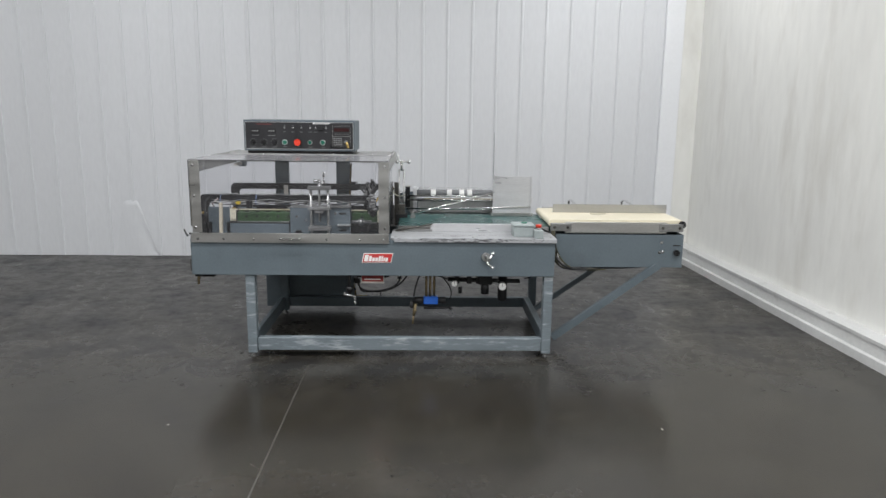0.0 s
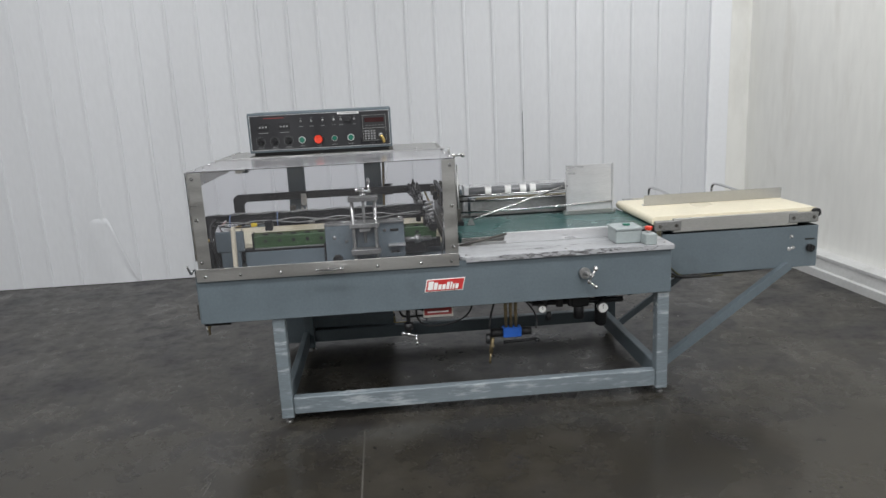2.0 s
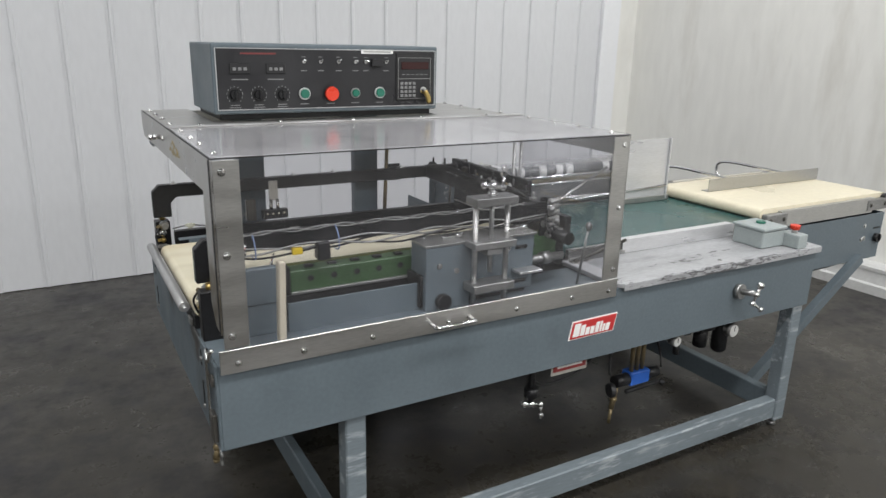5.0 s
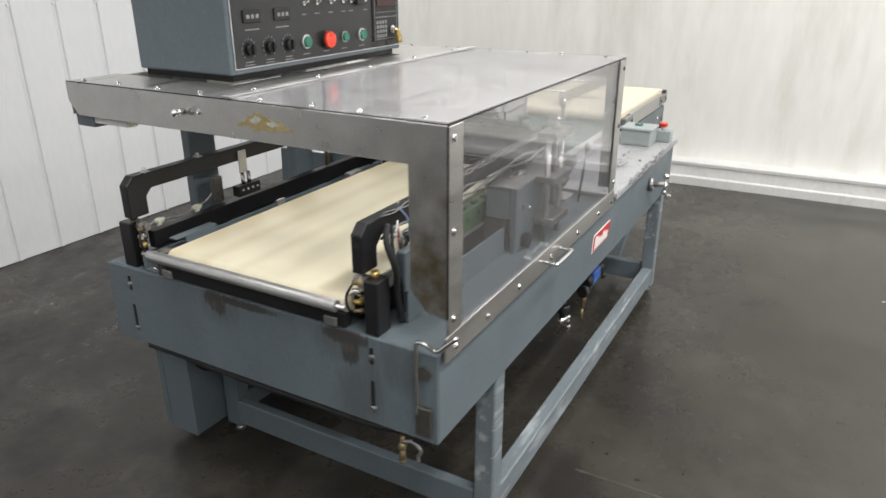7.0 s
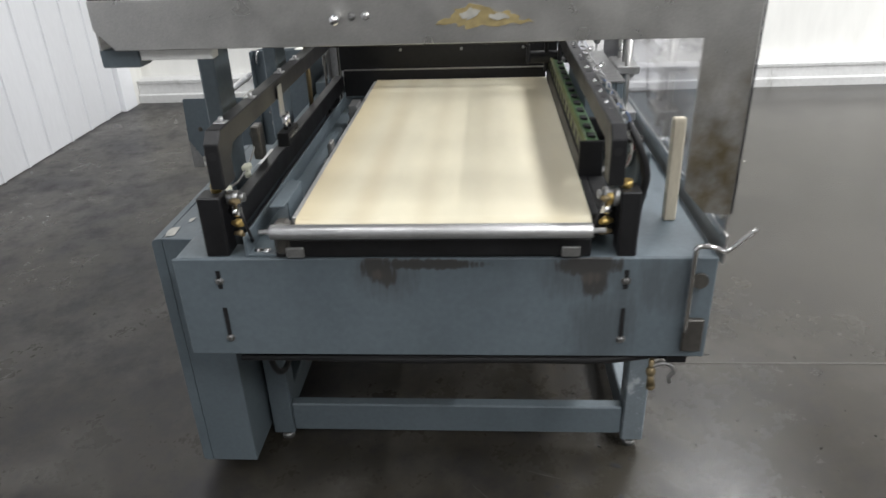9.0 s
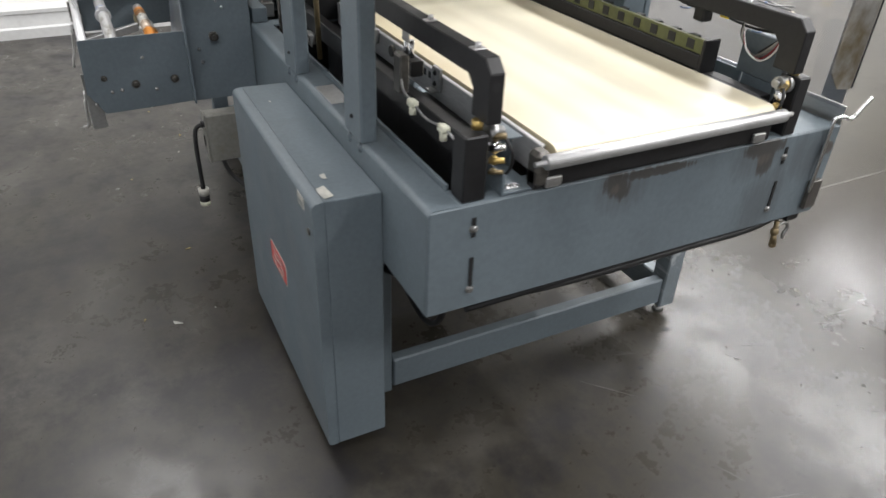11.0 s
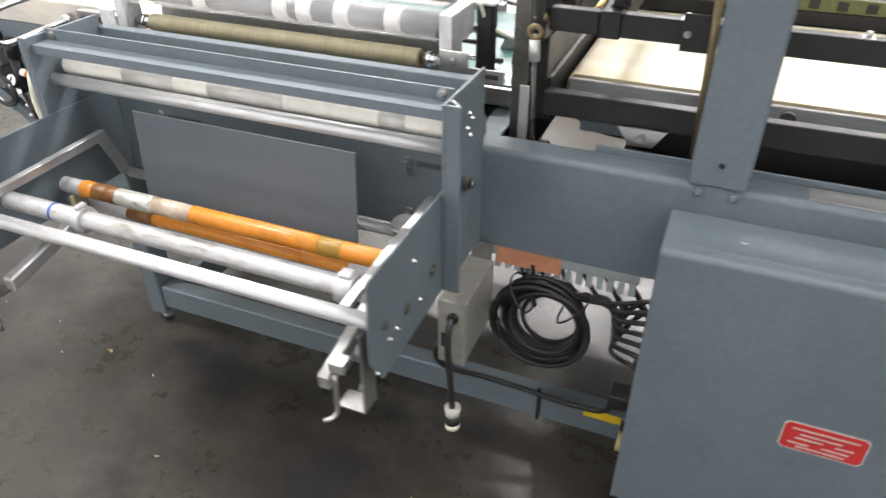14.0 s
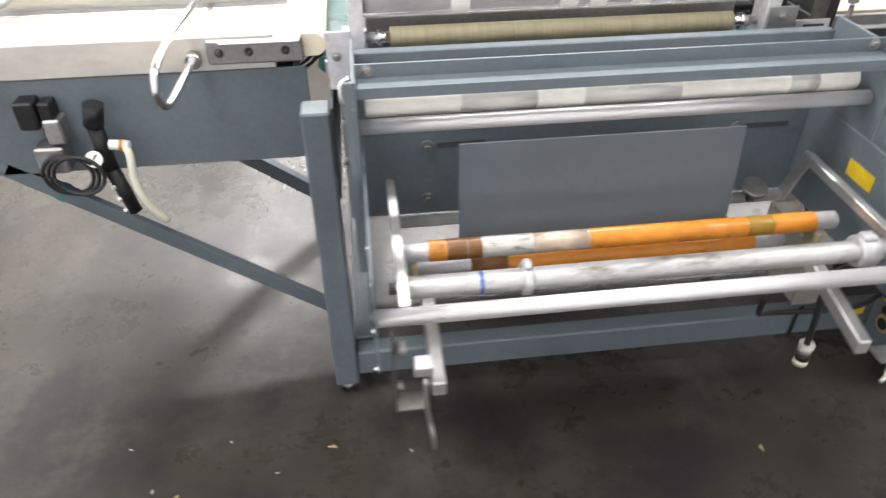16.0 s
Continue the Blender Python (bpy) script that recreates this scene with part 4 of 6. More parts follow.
# green seal bar with round holes along the front jaw
sb = part("seal_backing", B(0.235, 1.11, 0.2205, 0.230, 0.872, 0.906, 0.001), OLIVE, jaw, "dark olive seal backing plate with square holes")
for k in range(13):
    x = 0.275 + 0.064 * k
    part("square_hole", B(x - 0.012, x + 0.012, 0.2298, 0.2312, 0.878, 0.900, 0), RUBBER, sb)
part("seal_lip", B(0.235, 1.11, 0.2205, 0.235, 0.8385, 0.871, 0.001), BLACK, sb)
gb = part("seal_bar", P([(0.188, 0.832), (0.220, 0.832), (0.220, 0.902), (0.188, 0.894)], "x", 0.235, 1.11, 0.002), GREEN, jaw, "dark green seal bar with round holes")
for k in range(12):
    x = 0.29 + 0.066 * k
    part("hole", B(x - 0.012, x + 0.012, 0.196, 0.212, 0.8975, 0.9035, 0.0005), RUBBER, gb)
    part("hole", R((x, 0.1885, 0.870), (x, 0.1865, 0.870), 0.009, n=16), RUBBER, gb)
part("end_cap", B(0.226, 0.2345, 0.186, 0.236, 0.828, 0.908, 0.002), BLACK, gb)
part("seal_wire", B(0.235, 1.11, 0.178, 0.187, 0.832, 0.839, 0.001), STEEL_D, gb)
# wires along the front arm
for k, (dz, dy, mt) in enumerate(((0.0, 0.0, RUBBER), (0.008, -0.006, STEEL_D), (-0.006, -0.008, RUBBER), (0.004, -0.012, STEEL_D))):
    pts = []
    for i in range(11):
        x = 0.06 + i * 0.098
        pts.append((x, 0.176 + dy, 0.962 + dz + 0.010 * math.sin(i * 1.7 + k * 1.3)))
    part("wire", T(pts, 0.003, 6, 4), mt, jaw)
pts = [(0.075, 0.17, 0.99), (0.05, 0.155, 0.96), (0.052, 0.135, 0.90), (0.062, 0.14, 0.84), (0.08, 0.14, 0.765)]
part("hose", T(pts, 0.0075, 10, 5), RUBBER, jaw)
part("hose", T([(0.09, 0.168, 0.985), (0.065, 0.148, 0.93), (0.07, 0.132, 0.86), (0.085, 0.138, 0.80), (0.10, 0.15, 0.762)], 0.004, 8, 5), RUBBER, jaw)
for ph in (0.0, 2.1):
    part("wire", T([(0.07 + 0.045 * i, 0.178 + 0.006 * math.sin(1.9 * i + ph), 1.010 + 0.005 * math.cos(1.9 * i + ph)) for i in range(21)], 0.0018, 6, 4), STEEL_D, jaw, "dull twisted wire")
for x in (0.12, 0.20, 0.29, 0.42, 0.55, 0.70):
    part("slot", B(x, x + 0.022, 0.192, 0.204, 1.0055, 1.0068, 0), RUBBER, jaw)
    screw(jaw, (x + 0.045, 0.198, 1.006), (0, 0, 1), 0.004)
part("wire", T([(0.33, 0.945, 0.91), (0.30, 0.955, 0.865), (0.252, 0.955, 0.852), (0.19, 0.955, 0.842), (0.118, 0.955, 0.852), (0.06, 0.955, 0.845)], 0.0026, 8, 6), STEEL_D, jaw)
part("limit_switch", B(0.31, 0.345, 0.936, 0.956, 0.847, 0.925, 0.003), GREASE, jaw)
for x in (0.252, 0.118):
    part("hose_fitting", rod(rod(B(x - 0.011, x + 0.011, 0.946, 0.964, 0.844, 0.858, 0.003), (x, 0.955, 0.828), (x, 0.955, 0.844), 0.007, n=12), (x - 0.016, 0.955, 0.852), (x + 0.016, 0.955, 0.852), 0.005, n=12), HOSE, jaw, "cream plastic hose fitting")
for x in (0.14, 0.36):
    part("cable_tie", T([(x, 0.182, 1.010), (x, 0.158, 0.985), (x, 0.156, 0.955), (x, 0.176, 0.945), (x, 0.20, 0.950)], 0.002, 6, 4), PALEBLUE, jaw, "pale blue cable tie")
part("yellow_sensor", B(0.235, 0.262, 0.158, 0.172, 0.948, 0.965, 0.001), YELLOW, jaw, "small yellow sensor")
part("sensor", B(0.30, 0.335, 0.150, 0.182, 0.925, 0.975, 0.004), BLACK, jaw)
for k in range(14):
    y = 0.22 + 0.05 * k
    dx = 0.012 * math.sin(k * 2.7)
    bm = B(1.028 + dx, 1.05 + dx, y, y + 0.018 + 0.01 * (k % 3), 1.006, 1.016 + 0.010 * (k % 2), 0.002)
    rod(bm, (1.04 + dx, y + 0.01, 1.016), (1.04 + dx, y + 0.01, 1.032 + 0.012 * (k % 3)), 0.004, n=8)
    part("clamp", bm, BLACK if k % 3 else STEEL_D, jaw)
for k, (dx, dz) in enumerate(((0.0, 0.0), (0.014, 0.006), (-0.010, 0.010))):
    part("hose", T([(1.03 + dx, 0.90, 1.0 + dz), (1.01 + dx, 0.75, 1.022 + dz), (1.02 + dx, 0.55, 1.012 + dz), (1.0 + dx, 0.38, 1.026 + dz), (1.05 + dx, 0.22, 0.99 + dz), (1.07 + dx, 0.16, 0.91)], 0.005, 8, 5), RUBBER, jaw)
for x, y, z0, z1 in ((1.06, 0.20, 0.88, 1.02), (1.09, 0.24, 0.86, 0.98), (1.03, 0.30, 0.90, 0.958)):
    part("link_plate", B(x - 0.012, x + 0.012, y - 0.006, y + 0.006, z0, z1, 0.003), BLACK, jaw)
part("lever", rod(ball(bm_new(), (1.142, 0.075, 0.945), 0.011, (1, 1, 1.4)), (1.125, 0.09, ZT), (1.142, 0.075, 0.945), 0.004, n=10), STEEL_D, jaw, "thin lever with ball end")
part("cylinder", R((1.09, 0.10, 0.905), (1.09, 0.30, 0.905), 0.02, n=18), BLACK, jaw)
bm = bm_new()
for k in range(7):
    bm = ball(bm_new(), (1.075 + 0.02 * math.sin(k * 2.1), 0.17 + 0.02 * math.cos(k * 3.3), 0.90 + 0.018 * k), 0.011)
    rod(bm, (1.06, 0.17, 0.90 + 0.018 * k), (1.10, 0.175, 0.905 + 0.018 * k), 0.007, n=10)
    part("fitting", bm, STEEL_D, jaw)

# ---- gearbox and jack under the cover ----
gear = thing("gearbox", "blue-grey gearbox housing with black knob", "gearbox", (0.77, 0.16, ZT))
part("housing", B(0.585, 0.95, 0.106, 0.182, 0.853, 0.940, 0.003), PAINT, gear)
part("front_plate", B(0.583, 0.725, 0.087, 0.1055, ZT, 0.940, 0.002), PAINT, gear)
part("front_plate", B(0.7255, 0.952, 0.096, 0.1055, 0.775, 0.940, 0.002), PAINT, gear)
part("top_plate", B(0.58, 0.955, 0.085, 0.186, 0.941, 0.947, 0.001), STEEL_D, gear, "dull steel top plate")
for x in (0.62, 0.73, 0.84, 0.93):
    screw(gear, (x, 0.172, 0.947), (0, 0, 1), 0.005)
part("motor", rod(R((0.60, 0.150, 0.805), (0.72, 0.150, 0.805), 0.030, n=20, bev=0.003), (0.592, 0.150, 0.805), (0.60, 0.150, 0.805), 0.012, n=14), STEEL_D, gear)
part("motor_cover", B(0.572, 0.5825, 0.104, 0.182, 0.765, 0.856, 0.003), BLACK, gear)
part("motor_block", B(0.7205, 0.94, 0.112, 0.180, ZT, 0.852, 0.004), BLACK, gear)
part("knob", R((0.635, 0.0865, 0.782), (0.635, 0.068, 0.782), 0.023, n=22, bev=0.002), BLACK, gear, "black plastic knob")
for x, z in ((0.625, 0.885), (0.68, 0.865), (0.86, 0.905)):
    screw(gear, (x, 0.087 if x < 0.72 else 0.096, z), (0, -1, 0), 0.007)
for x in (0.66, 0.88):
    part("clip", rod(B(x, x + 0.05, 0.13, 0.15, 0.947, 0.955, 0.001), (x + 0.04, 0.14, 0.95), (x + 0.06, 0.12, 0.958), 0.008, n=12), CHROME, gear)
for z in (0.80, 0.905):
    part("slot", R((0.885, 0.097, z), (0.925, 0.097, z), 0.006, n=10), BLACK, gear)
part("tray", B(0.875, 0.955, 0.05, 0.0955, 0.834, 0.841, 0.001), ALU, gear)
part("shaft", rod(R((0.95, 0.12, 0.85), (1.08, 0.12, 0.85), 0.012, n=16), (1.0, 0.12, 0.85), (1.03, 0.12, 0.85), 0.02, n=16), STEEL_D, gear)

jack = thing("height_adjuster", "aluminium screw height adjuster with chrome ball crank", "adjuster", (0.77, 0.06, ZT))
for z0, z1 in ((1.056, 1.078), (0.934, 0.954), (0.808, 0.832)):
    part("plate", B(0.702, 0.838, 0.025, 0.085, z0, z1, 0.002), STEEL_D, jack)
for x in (0.718, 0.822):
    part("post", R((x, 0.055, ZT), (x, 0.055, 1.058), 0.008, n=16), STEEL, jack)
part("screw_spindle", R((0.77, 0.055, 0.86), (0.77, 0.055, 1.12), 0.007, n=14), STEEL_D, jack)
part("nut", B(0.745, 0.795, 0.03, 0.08, 0.915, 0.933, 0.002), STEEL_D, jack)
bm = ball(bm_new(), (0.77, 0.055, 1.105), 0.013)
rod(bm, (0.745, 0.06, 1.108), (0.80, 0.05, 1.10), 0.006, n=10)
ball(bm, (0.745, 0.06, 1.108), 0.010)
ball(bm, (0.80, 0.05, 1.10), 0.009)
rod(bm, (0.80, 0.05, 1.10), (0.80, 0.05, 1.13), 0.005, n=10)
ball(bm, (0.80, 0.05, 1.145), 0.010, (0.9, 0.9, 1.9))
rod(bm, (0.77, 0.055, 1.078), (0.77, 0.055, 1.09), 0.014, n=14)
part("crank", bm, CHROME, jack, "chrome ball crank")

sbox = thing("small_housing", "small blue-grey steel housing on the deck", "housing", (0.13, 0.15, ZT))
part("body", B(0.072, 0.20, 0.215 - 0.09, 0.148, 0.84, 0.935, 0.003), PAINT, sbox)
part("support", B(0.09, 0.18, 0.13, 0.146, ZT, 0.84, 0.002), PAINT, sbox)
stick = obj("wooden_stick", P([(0.158, ZT), (0.176, ZT), (0.182, 0.968), (0.180, 0.972), (0.166, 0.972), (0.164, 0.968)], "y", 0.041, 0.066, 0.003), WOOD)
tagged(stick, "pale bare wooden stick standing on the deck", "stick")
long_rail = obj("deck_rail", P([(0.116, ZT), (0.122, ZT), (0.122, 0.835), (0.116, 0.835)], "x", 0.205, 0.58, 0.001), PAINT)
tagged(long_rail, "blue-grey steel rail plate on the deck", "rail")

# ---- crank lever at the bed's end ----
lev = thing("end_crank", "chrome bent crank lever on the end plate", "crank lever", (-0.01, 0.03, 0.55))
part("bracket", B(-0.018, -0.006, 0.012, 0.05, 0.555, 0.628, 0.002), GREASE, lev, "bare oily steel bracket")
part("lever", T([(-0.014, 0.046, 0.60), (-0.014, 0.047, 0.70), (-0.014, 0.047, 0.765), (-0.014, 0.043, 0.783), (-0.018, 0.02, 0.785), (-0.02, -0.005, 0.778), (-0.02, -0.03, 0.80), (-0.02, -0.052, 0.822)], 0.005, 10, 5), CHROME, lev)
part("boss", R((-0.006, 0.03, 0.71), (-0.012, 0.03, 0.71), 0.016, n=18), GREASE, lev)

# scraped patches, slots and bolts of the end plate
def jagged(pts, amount, steps=5, seed=1):
    """An outline with a rough edge."""
    rng = random.Random(seed)
    res = []
    for (a, b), (c, d) in zip(pts, pts[1:] + pts[:1]):
        for k in range(steps):
            f = k / steps
            res.append((a + (c - a) * f + rng.uniform(-amount, amount), b + (d - b) * f + rng.uniform(-amount, amount)))
    return res


for y in (0.952, 0.166):
    for z0, z1 in ((0.692, 0.732), (0.572, 0.648)):
        part("slot", P([(y - 0.004, z0), (y + 0.004, z0), (y + 0.004, z1), (y - 0.004, z1)], "x", -0.008, -0.0062, 0), RUBBER, end_panel)
    screw(end_panel, (-0.006, y, 0.709), (-1, 0, 0), 0.007, STEEL_D, "bolt")
    screw(end_panel, (-0.006, y, 0.577), (-1, 0, 0), 0.007, STEEL_D, "bolt")

# ---- worktop deck with fence and push-button boxes ----
worktop = thing("worktop", "worn white-painted worktop plate with black scuffs", "worktop", (1.71, 0.125, ZT))
part("plate", P([(1.203, 0.262), (1.203, 0.012), (1.228, -0.012), (2.222, -0.012), (2.222, 0.262)], "z", ZT + 0.001, ZT + 0.016, 0.002), DECK, worktop)
part("front_lip", B(1.229, 2.222, -0.0145, -0.0123, ZT - 0.008, ZT + 0.014, 0.0005), DECK, worktop)
for x in (1.235, 1.71, 2.19):
    screw(worktop, (x, 0.03, ZT + 0.016), (0, 0, 1), 0.006, STEEL_D)
tagged(obj("fence", box(B(1.450, 2.03, 0.236, 0.241, ZT + 0.0165, 0.825, 0.001), 1.450, 2.03, 0.2415, 0.275, 0.8165, 0.8215, 0.001), BARALU), "aluminium angle fence on the worktop", "fence")
bx = thing("push_button_box", "grey steel push-button box with a green button", "switch box", (2.02, 0.12, ZT + 0.016))
part("body", B(1.962, 2.088, 0.055, 0.185, ZT + 0.0165, 0.838, 0.004), GREYBOX, bx)
part("lid", B(1.957, 2.093, 0.05, 0.19, 0.8385, 0.850, 0.003), GREYBOX, bx)
part("button", R((2.035, 0.125, 0.85), (2.035, 0.125, 0.858), 0.018, n=22, bev=0.002), GREENBTN, bx, "green push button")
es = thing("emergency_stop", "small grey box with red mushroom emergency stop", "emergency stop", (2.105, 0.03, ZT + 0.016))
part("body", B(2.085, 2.140, -0.005, 0.075, ZT + 0.0165, 0.825, 0.003), GREYBOX, es)
part("collar", R((2.113, 0.035, 0.825), (2.113, 0.035, 0.838), 0.011, n=16), ALU, es)
part("stop_button", R((2.113, 0.035, 0.838), (2.113, 0.035, 0.856), 0.017, 0.019, n=22, bev=0.003), REDBTN, es, "red mushroom button")
part("conduit", T([(2.095, 0.11, 0.815), (2.13, 0.13, 0.82), (2.17, 0.16, 0.80), (2.21, 0.2, 0.78)], 0.006), RUBBER, es)

# ---- green belt ----
gb_ob = thing("transfer_conveyor", "smooth green belt conveyor", "conveyor", (1.7, 0.55, 0.76))
part("belt", belt_loop(bm_new(), 1.235, 2.235, 0.295, 0.835, 0.806, 0.772, 0.015), GREENBELT, gb_ob)
part("side_rail", B(1.24, 2.22, 0.276, 0.292, 0.765, 0.803, 0.001), STEEL, gb_ob)
part("side_rail", B(1.24, 2.22, 0.838, 0.852, 0.765, 0.803, 0.001), STEEL, gb_ob)

# ---- infeed conveyor ----
inf = thing("infeed_conveyor", "blue-grey cantilevered infeed conveyor with cream belt", "conveyor", (2.68, 0.56, 0.0))
bm = P([(2.262, 0.762), (2.270, 0.665), (2.335, 0.545), (3.098, 0.545), (3.098, 0.762)], "y", 0.245, 0.251, 0.001)
part("front_panel", bm, PAINT, inf)
part("back_panel", B(2.26, 3.098, 0.832, 0.838, 0.576, 0.790, 0.002), PAINT, inf)
part("end_panel", B(3.092, 3.098, 0.2515, 0.8315, 0.55, 0.762, 0.001), PAINT, inf)
part("bottom_panel", B(2.34, 3.09, 0.252, 0.831, 0.577, 0.583, 0.001), PAINT, inf)
part("belt", belt_loop(bm_new(), 2.215, 3.105, 0.262, 0.824, 0.854, 0.806, 0.024), BELT2, inf, "cream belt")
for y0, y1, z0, z1 in ((0.238, 0.258, 0.772, 0.842), (0.826, 0.841, 0.791, 0.862)):
    front = y0 < 0.5
    sr = part("side_rail", B(2.32, 2.98, y0, y1, z0, z1, 0.002), STEEL if front else RAIL_PALE, inf)
    for x0, x1 in ((2.225, 2.36) if front else (2.262, 2.455), (2.93, 3.09)):
        zb = 0.782 if front else 0.803
        bp = B(x0, x1, y0 - 0.004, y1 + 0.004, zb, zb + 0.052, 0.004)
        if not front:
            box(bp, x0 + 0.004, x1 - 0.03, y1 + 0.004, y1 + 0.028, zb + 0.049, zb + 0.053, 0.001)
        part("bearing_plate", bp, STEEL_D, sr)
        for x in (x0 + 0.025, x1 - 0.025) if front else (x0 + 0.035, (x0 + x1) / 2 + 0.012, x1 - 0.025):
            screw(sr, (x, y0 - 0.004 if front else y1 + 0.004, zb + 0.026), (0, -1 if front else 1, 0), 0.0075, GREASE, "bolt")
part("under_skirt", B(2.34, 2.96, 0.262, 0.824, 0.766, 0.80, 0.001), IVORY, inf)
part("guide_rail", box(B(2.30, 3.095, 0.60, 0.604, 0.856, 0.912, 0.001), 2.30, 3.095, 0.604, 0.64, 0.853, 0.857, 0.001), STEEL, inf, "stainless angle guide rail")
for x in (2.480, 2.885):
    bm = tube(bm_new(), [(x, 0.845, 0.821), (x + 0.009, 0.93, 0.814), (x + 0.018, 1.015, 0.806), (x + 0.023, 1.048, 0.811), (x + 0.025, 1.066, 0.838), (x + 0.024, 1.060, 0.872), (x + 0.02, 1.02, 0.890), (x + 0.014, 0.93, 0.897), (x + 0.006, 0.79, 0.896), (x, 0.66, 0.893), (x, 0.606, 0.892)], 0.0075, 10, 4)
    rod(bm, (x, 0.845, 0.822), (x, 0.866, 0.820), 0.016, n=16)
    part("guide_loop", bm, CHROME, inf, "bright bent steel guide loop")
for y in (0.235, 0.836):
    d = Vector((2.90 - 2.235, 0, 0.59 - 0.11)).normalized()
    n = Vector((-d.z, 0, d.x)) * (0.022 if y < 0.5 else 0.018)
    a, b = (Vector((2.262, 0, 0.068)), Vector((2.94, 0, 0.562))) if y < 0.5 else (Vector((2.235, 0, 0.092)), Vector((2.93, 0, 0.590)))
    pts = [(a.x + n.x, a.z + n.z), (b.x + n.x, b.z + n.z), (b.x - n.x, b.z - n.z), (a.x - n.x, a.z - n.z)]
    part("brace", P(pts, "y", y - 0.018, y + 0.018 if y < 0.5 else y + 0.002, 0.001), PAINT, inf)
d = Vector((0.695, 0, 0.50)).normalized()
c, n = Vector((2.832, 0, 0.520)), Vector((-d.z, 0, d.x)) * 0.0195
part("tape_band", P([tuple((c + d * u + n * v).xz) for u, v in ((-0.008, -1), (0.008, -1), (0.008, 1), (-0.008, 1))], "y", 0.8170, 0.8392, 0), TEAL, inf, "faded teal tape")
bm = rod(bm_new(), (3.055, 0.245, 0.645), (3.055, 0.225, 0.645), 0.020, n=20)
box(bm, 3.052, 3.058, 0.218, 0.226, 0.635, 0.665, 0.001)
part("speed_knob", bm, BLACK, inf, "black speed knob")
part("caption_bar", B(3.03, 3.08, 0.243, 0.2445, 0.688, 0.696, 0), RUBBER, inf)
for x, z in ((2.955, 0.71), (2.945, 0.645), (2.965, 0.65)):
    screw(inf, (x, 0.245, z), (0, -1, 0), 0.008)
part("cable", T([(2.235, 0.24, 0.78), (2.24, 0.22, 0.68), (2.27, 0.22, 0.60), (2.36, 0.23, 0.54), (2.55, 0.26, 0.535), (2.75, 0.26, 0.54), (2.85, 0.26, 0.548)], 0.006), RUBBER, inf)
part("cable", T([(2.23, 0.245, 0.79), (2.255, 0.225, 0.70), (2.30, 0.225, 0.60), (2.40, 0.25, 0.53), (2.60, 0.255, 0.525)], 0.004), CABLE, inf, "dark olive cable")
# valve, regulator and hose on the back of the infeed
part("valve", box(B(2.805, 2.845, 0.8385, 0.885, 0.70, 0.76, 0.004), 2.775, 2.80, 0.8385, 0.88, 0.715, 0.755, 0.003), BLACK, inf)
part("valve_body", B(2.765, 2.80, 0.8385, 0.885, 0.665, 0.72, 0.004), STEEL_D, inf)
part("valve_base", B(2.775, 2.835, 0.8385, 0.890, 0.60, 0.66, 0.004), STEEL_D, inf)
bm = rod(bm_new(), (2.700, 0.882, 0.705), (2.688, 0.886, 0.752), 0.020, n=18)
rod(bm, (2.695, 0.880, 0.60), (2.700, 0.882, 0.705), 0.016, n=18)
rod(bm, (2.672, 0.880, 0.49), (2.695, 0.880, 0.60), 0.014, 0.017, n=18)
reg = part("air_regulator", bm, BLACK, inf, "black air regulator with gauge")
part("gauge", R((2.713, 0.885, 0.630), (2.713, 0.906, 0.639), 0.0195, n=22), BLACK, reg)
part("dial", R((2.713, 0.906, 0.639), (2.713, 0.9075, 0.6397), 0.0175, n=22), WHITE, reg, "white dial face")
part("needle", R((2.713, 0.9085, 0.640), (2.706, 0.9065, 0.650), 0.0015, n=6), RUBBER, reg)
for z in (0.50, 0.53, 0.56):
    part("band", R((2.684 + (z - 0.48) * 0.15, 0.894, z), (2.684 + (z - 0.48) * 0.15, 0.899, z + 0.006), 0.004, n=10), WHITE, reg)
part("air_hose", T([(2.650, 0.890, 0.656), (2.642, 0.90, 0.64), (2.645, 0.905, 0.58), (2.632, 0.905, 0.52), (2.605, 0.895, 0.468)], 0.0085, 10), HOSE, inf, "milky plastic air hose")
part("hose_nut", R((2.68, 0.888, 0.662), (2.640, 0.888, 0.656), 0.011, n=14), WHITE, inf, "white hose nut")
part("nut_ring", R((2.660, 0.888, 0.659), (2.653, 0.888, 0.658), 0.0125, n=14), ORANGE, inf, "orange ring")
bm = bm_new()
for k in range(3):
    c = Vector((2.775 - 0.012 * k, 0.905, 0.605))
    tube(bm, [c + Vector((0.05 * math.cos(a), 0.004 * k, 0.045 * math.sin(a))) for a in [2 * math.pi * i / 14 for i in range(15)]], 0.0045, 6, 2)
part("hose_coil", bm, RUBBER, inf)

# ---- film guides behind the green belt ----
fg = thing("film_guide", "film guide with grey roller, white rings and tan roller", "film guide", (1.75, 0.9, 0.76))
part("roller", R((1.35, 0.920, 0.945), (2.15, 0.920, 0.945), 0.024, n=22), TUBE, fg, "clear plastic tube roller")
for x in (1.950, 1.738, 1.680, 1.590, 1.472):
    part("ring", R((x - 0.018, 0.920, 0.945), (x + 0.018, 0.920, 0.945), 0.0285, n=22, bev=0.003), WHITE, fg, "white plastic ring")
part("tan_roller", R((1.405, 0.953, 0.884), (2.087, 0.953, 0.884), 0.0195, n=22, bev=0.002), TAN, fg, "tan rubber roller")
part("axle", R((1.355, 0.953, 0.884), (2.14, 0.953, 0.884), 0.008, n=12), CHROME, fg)
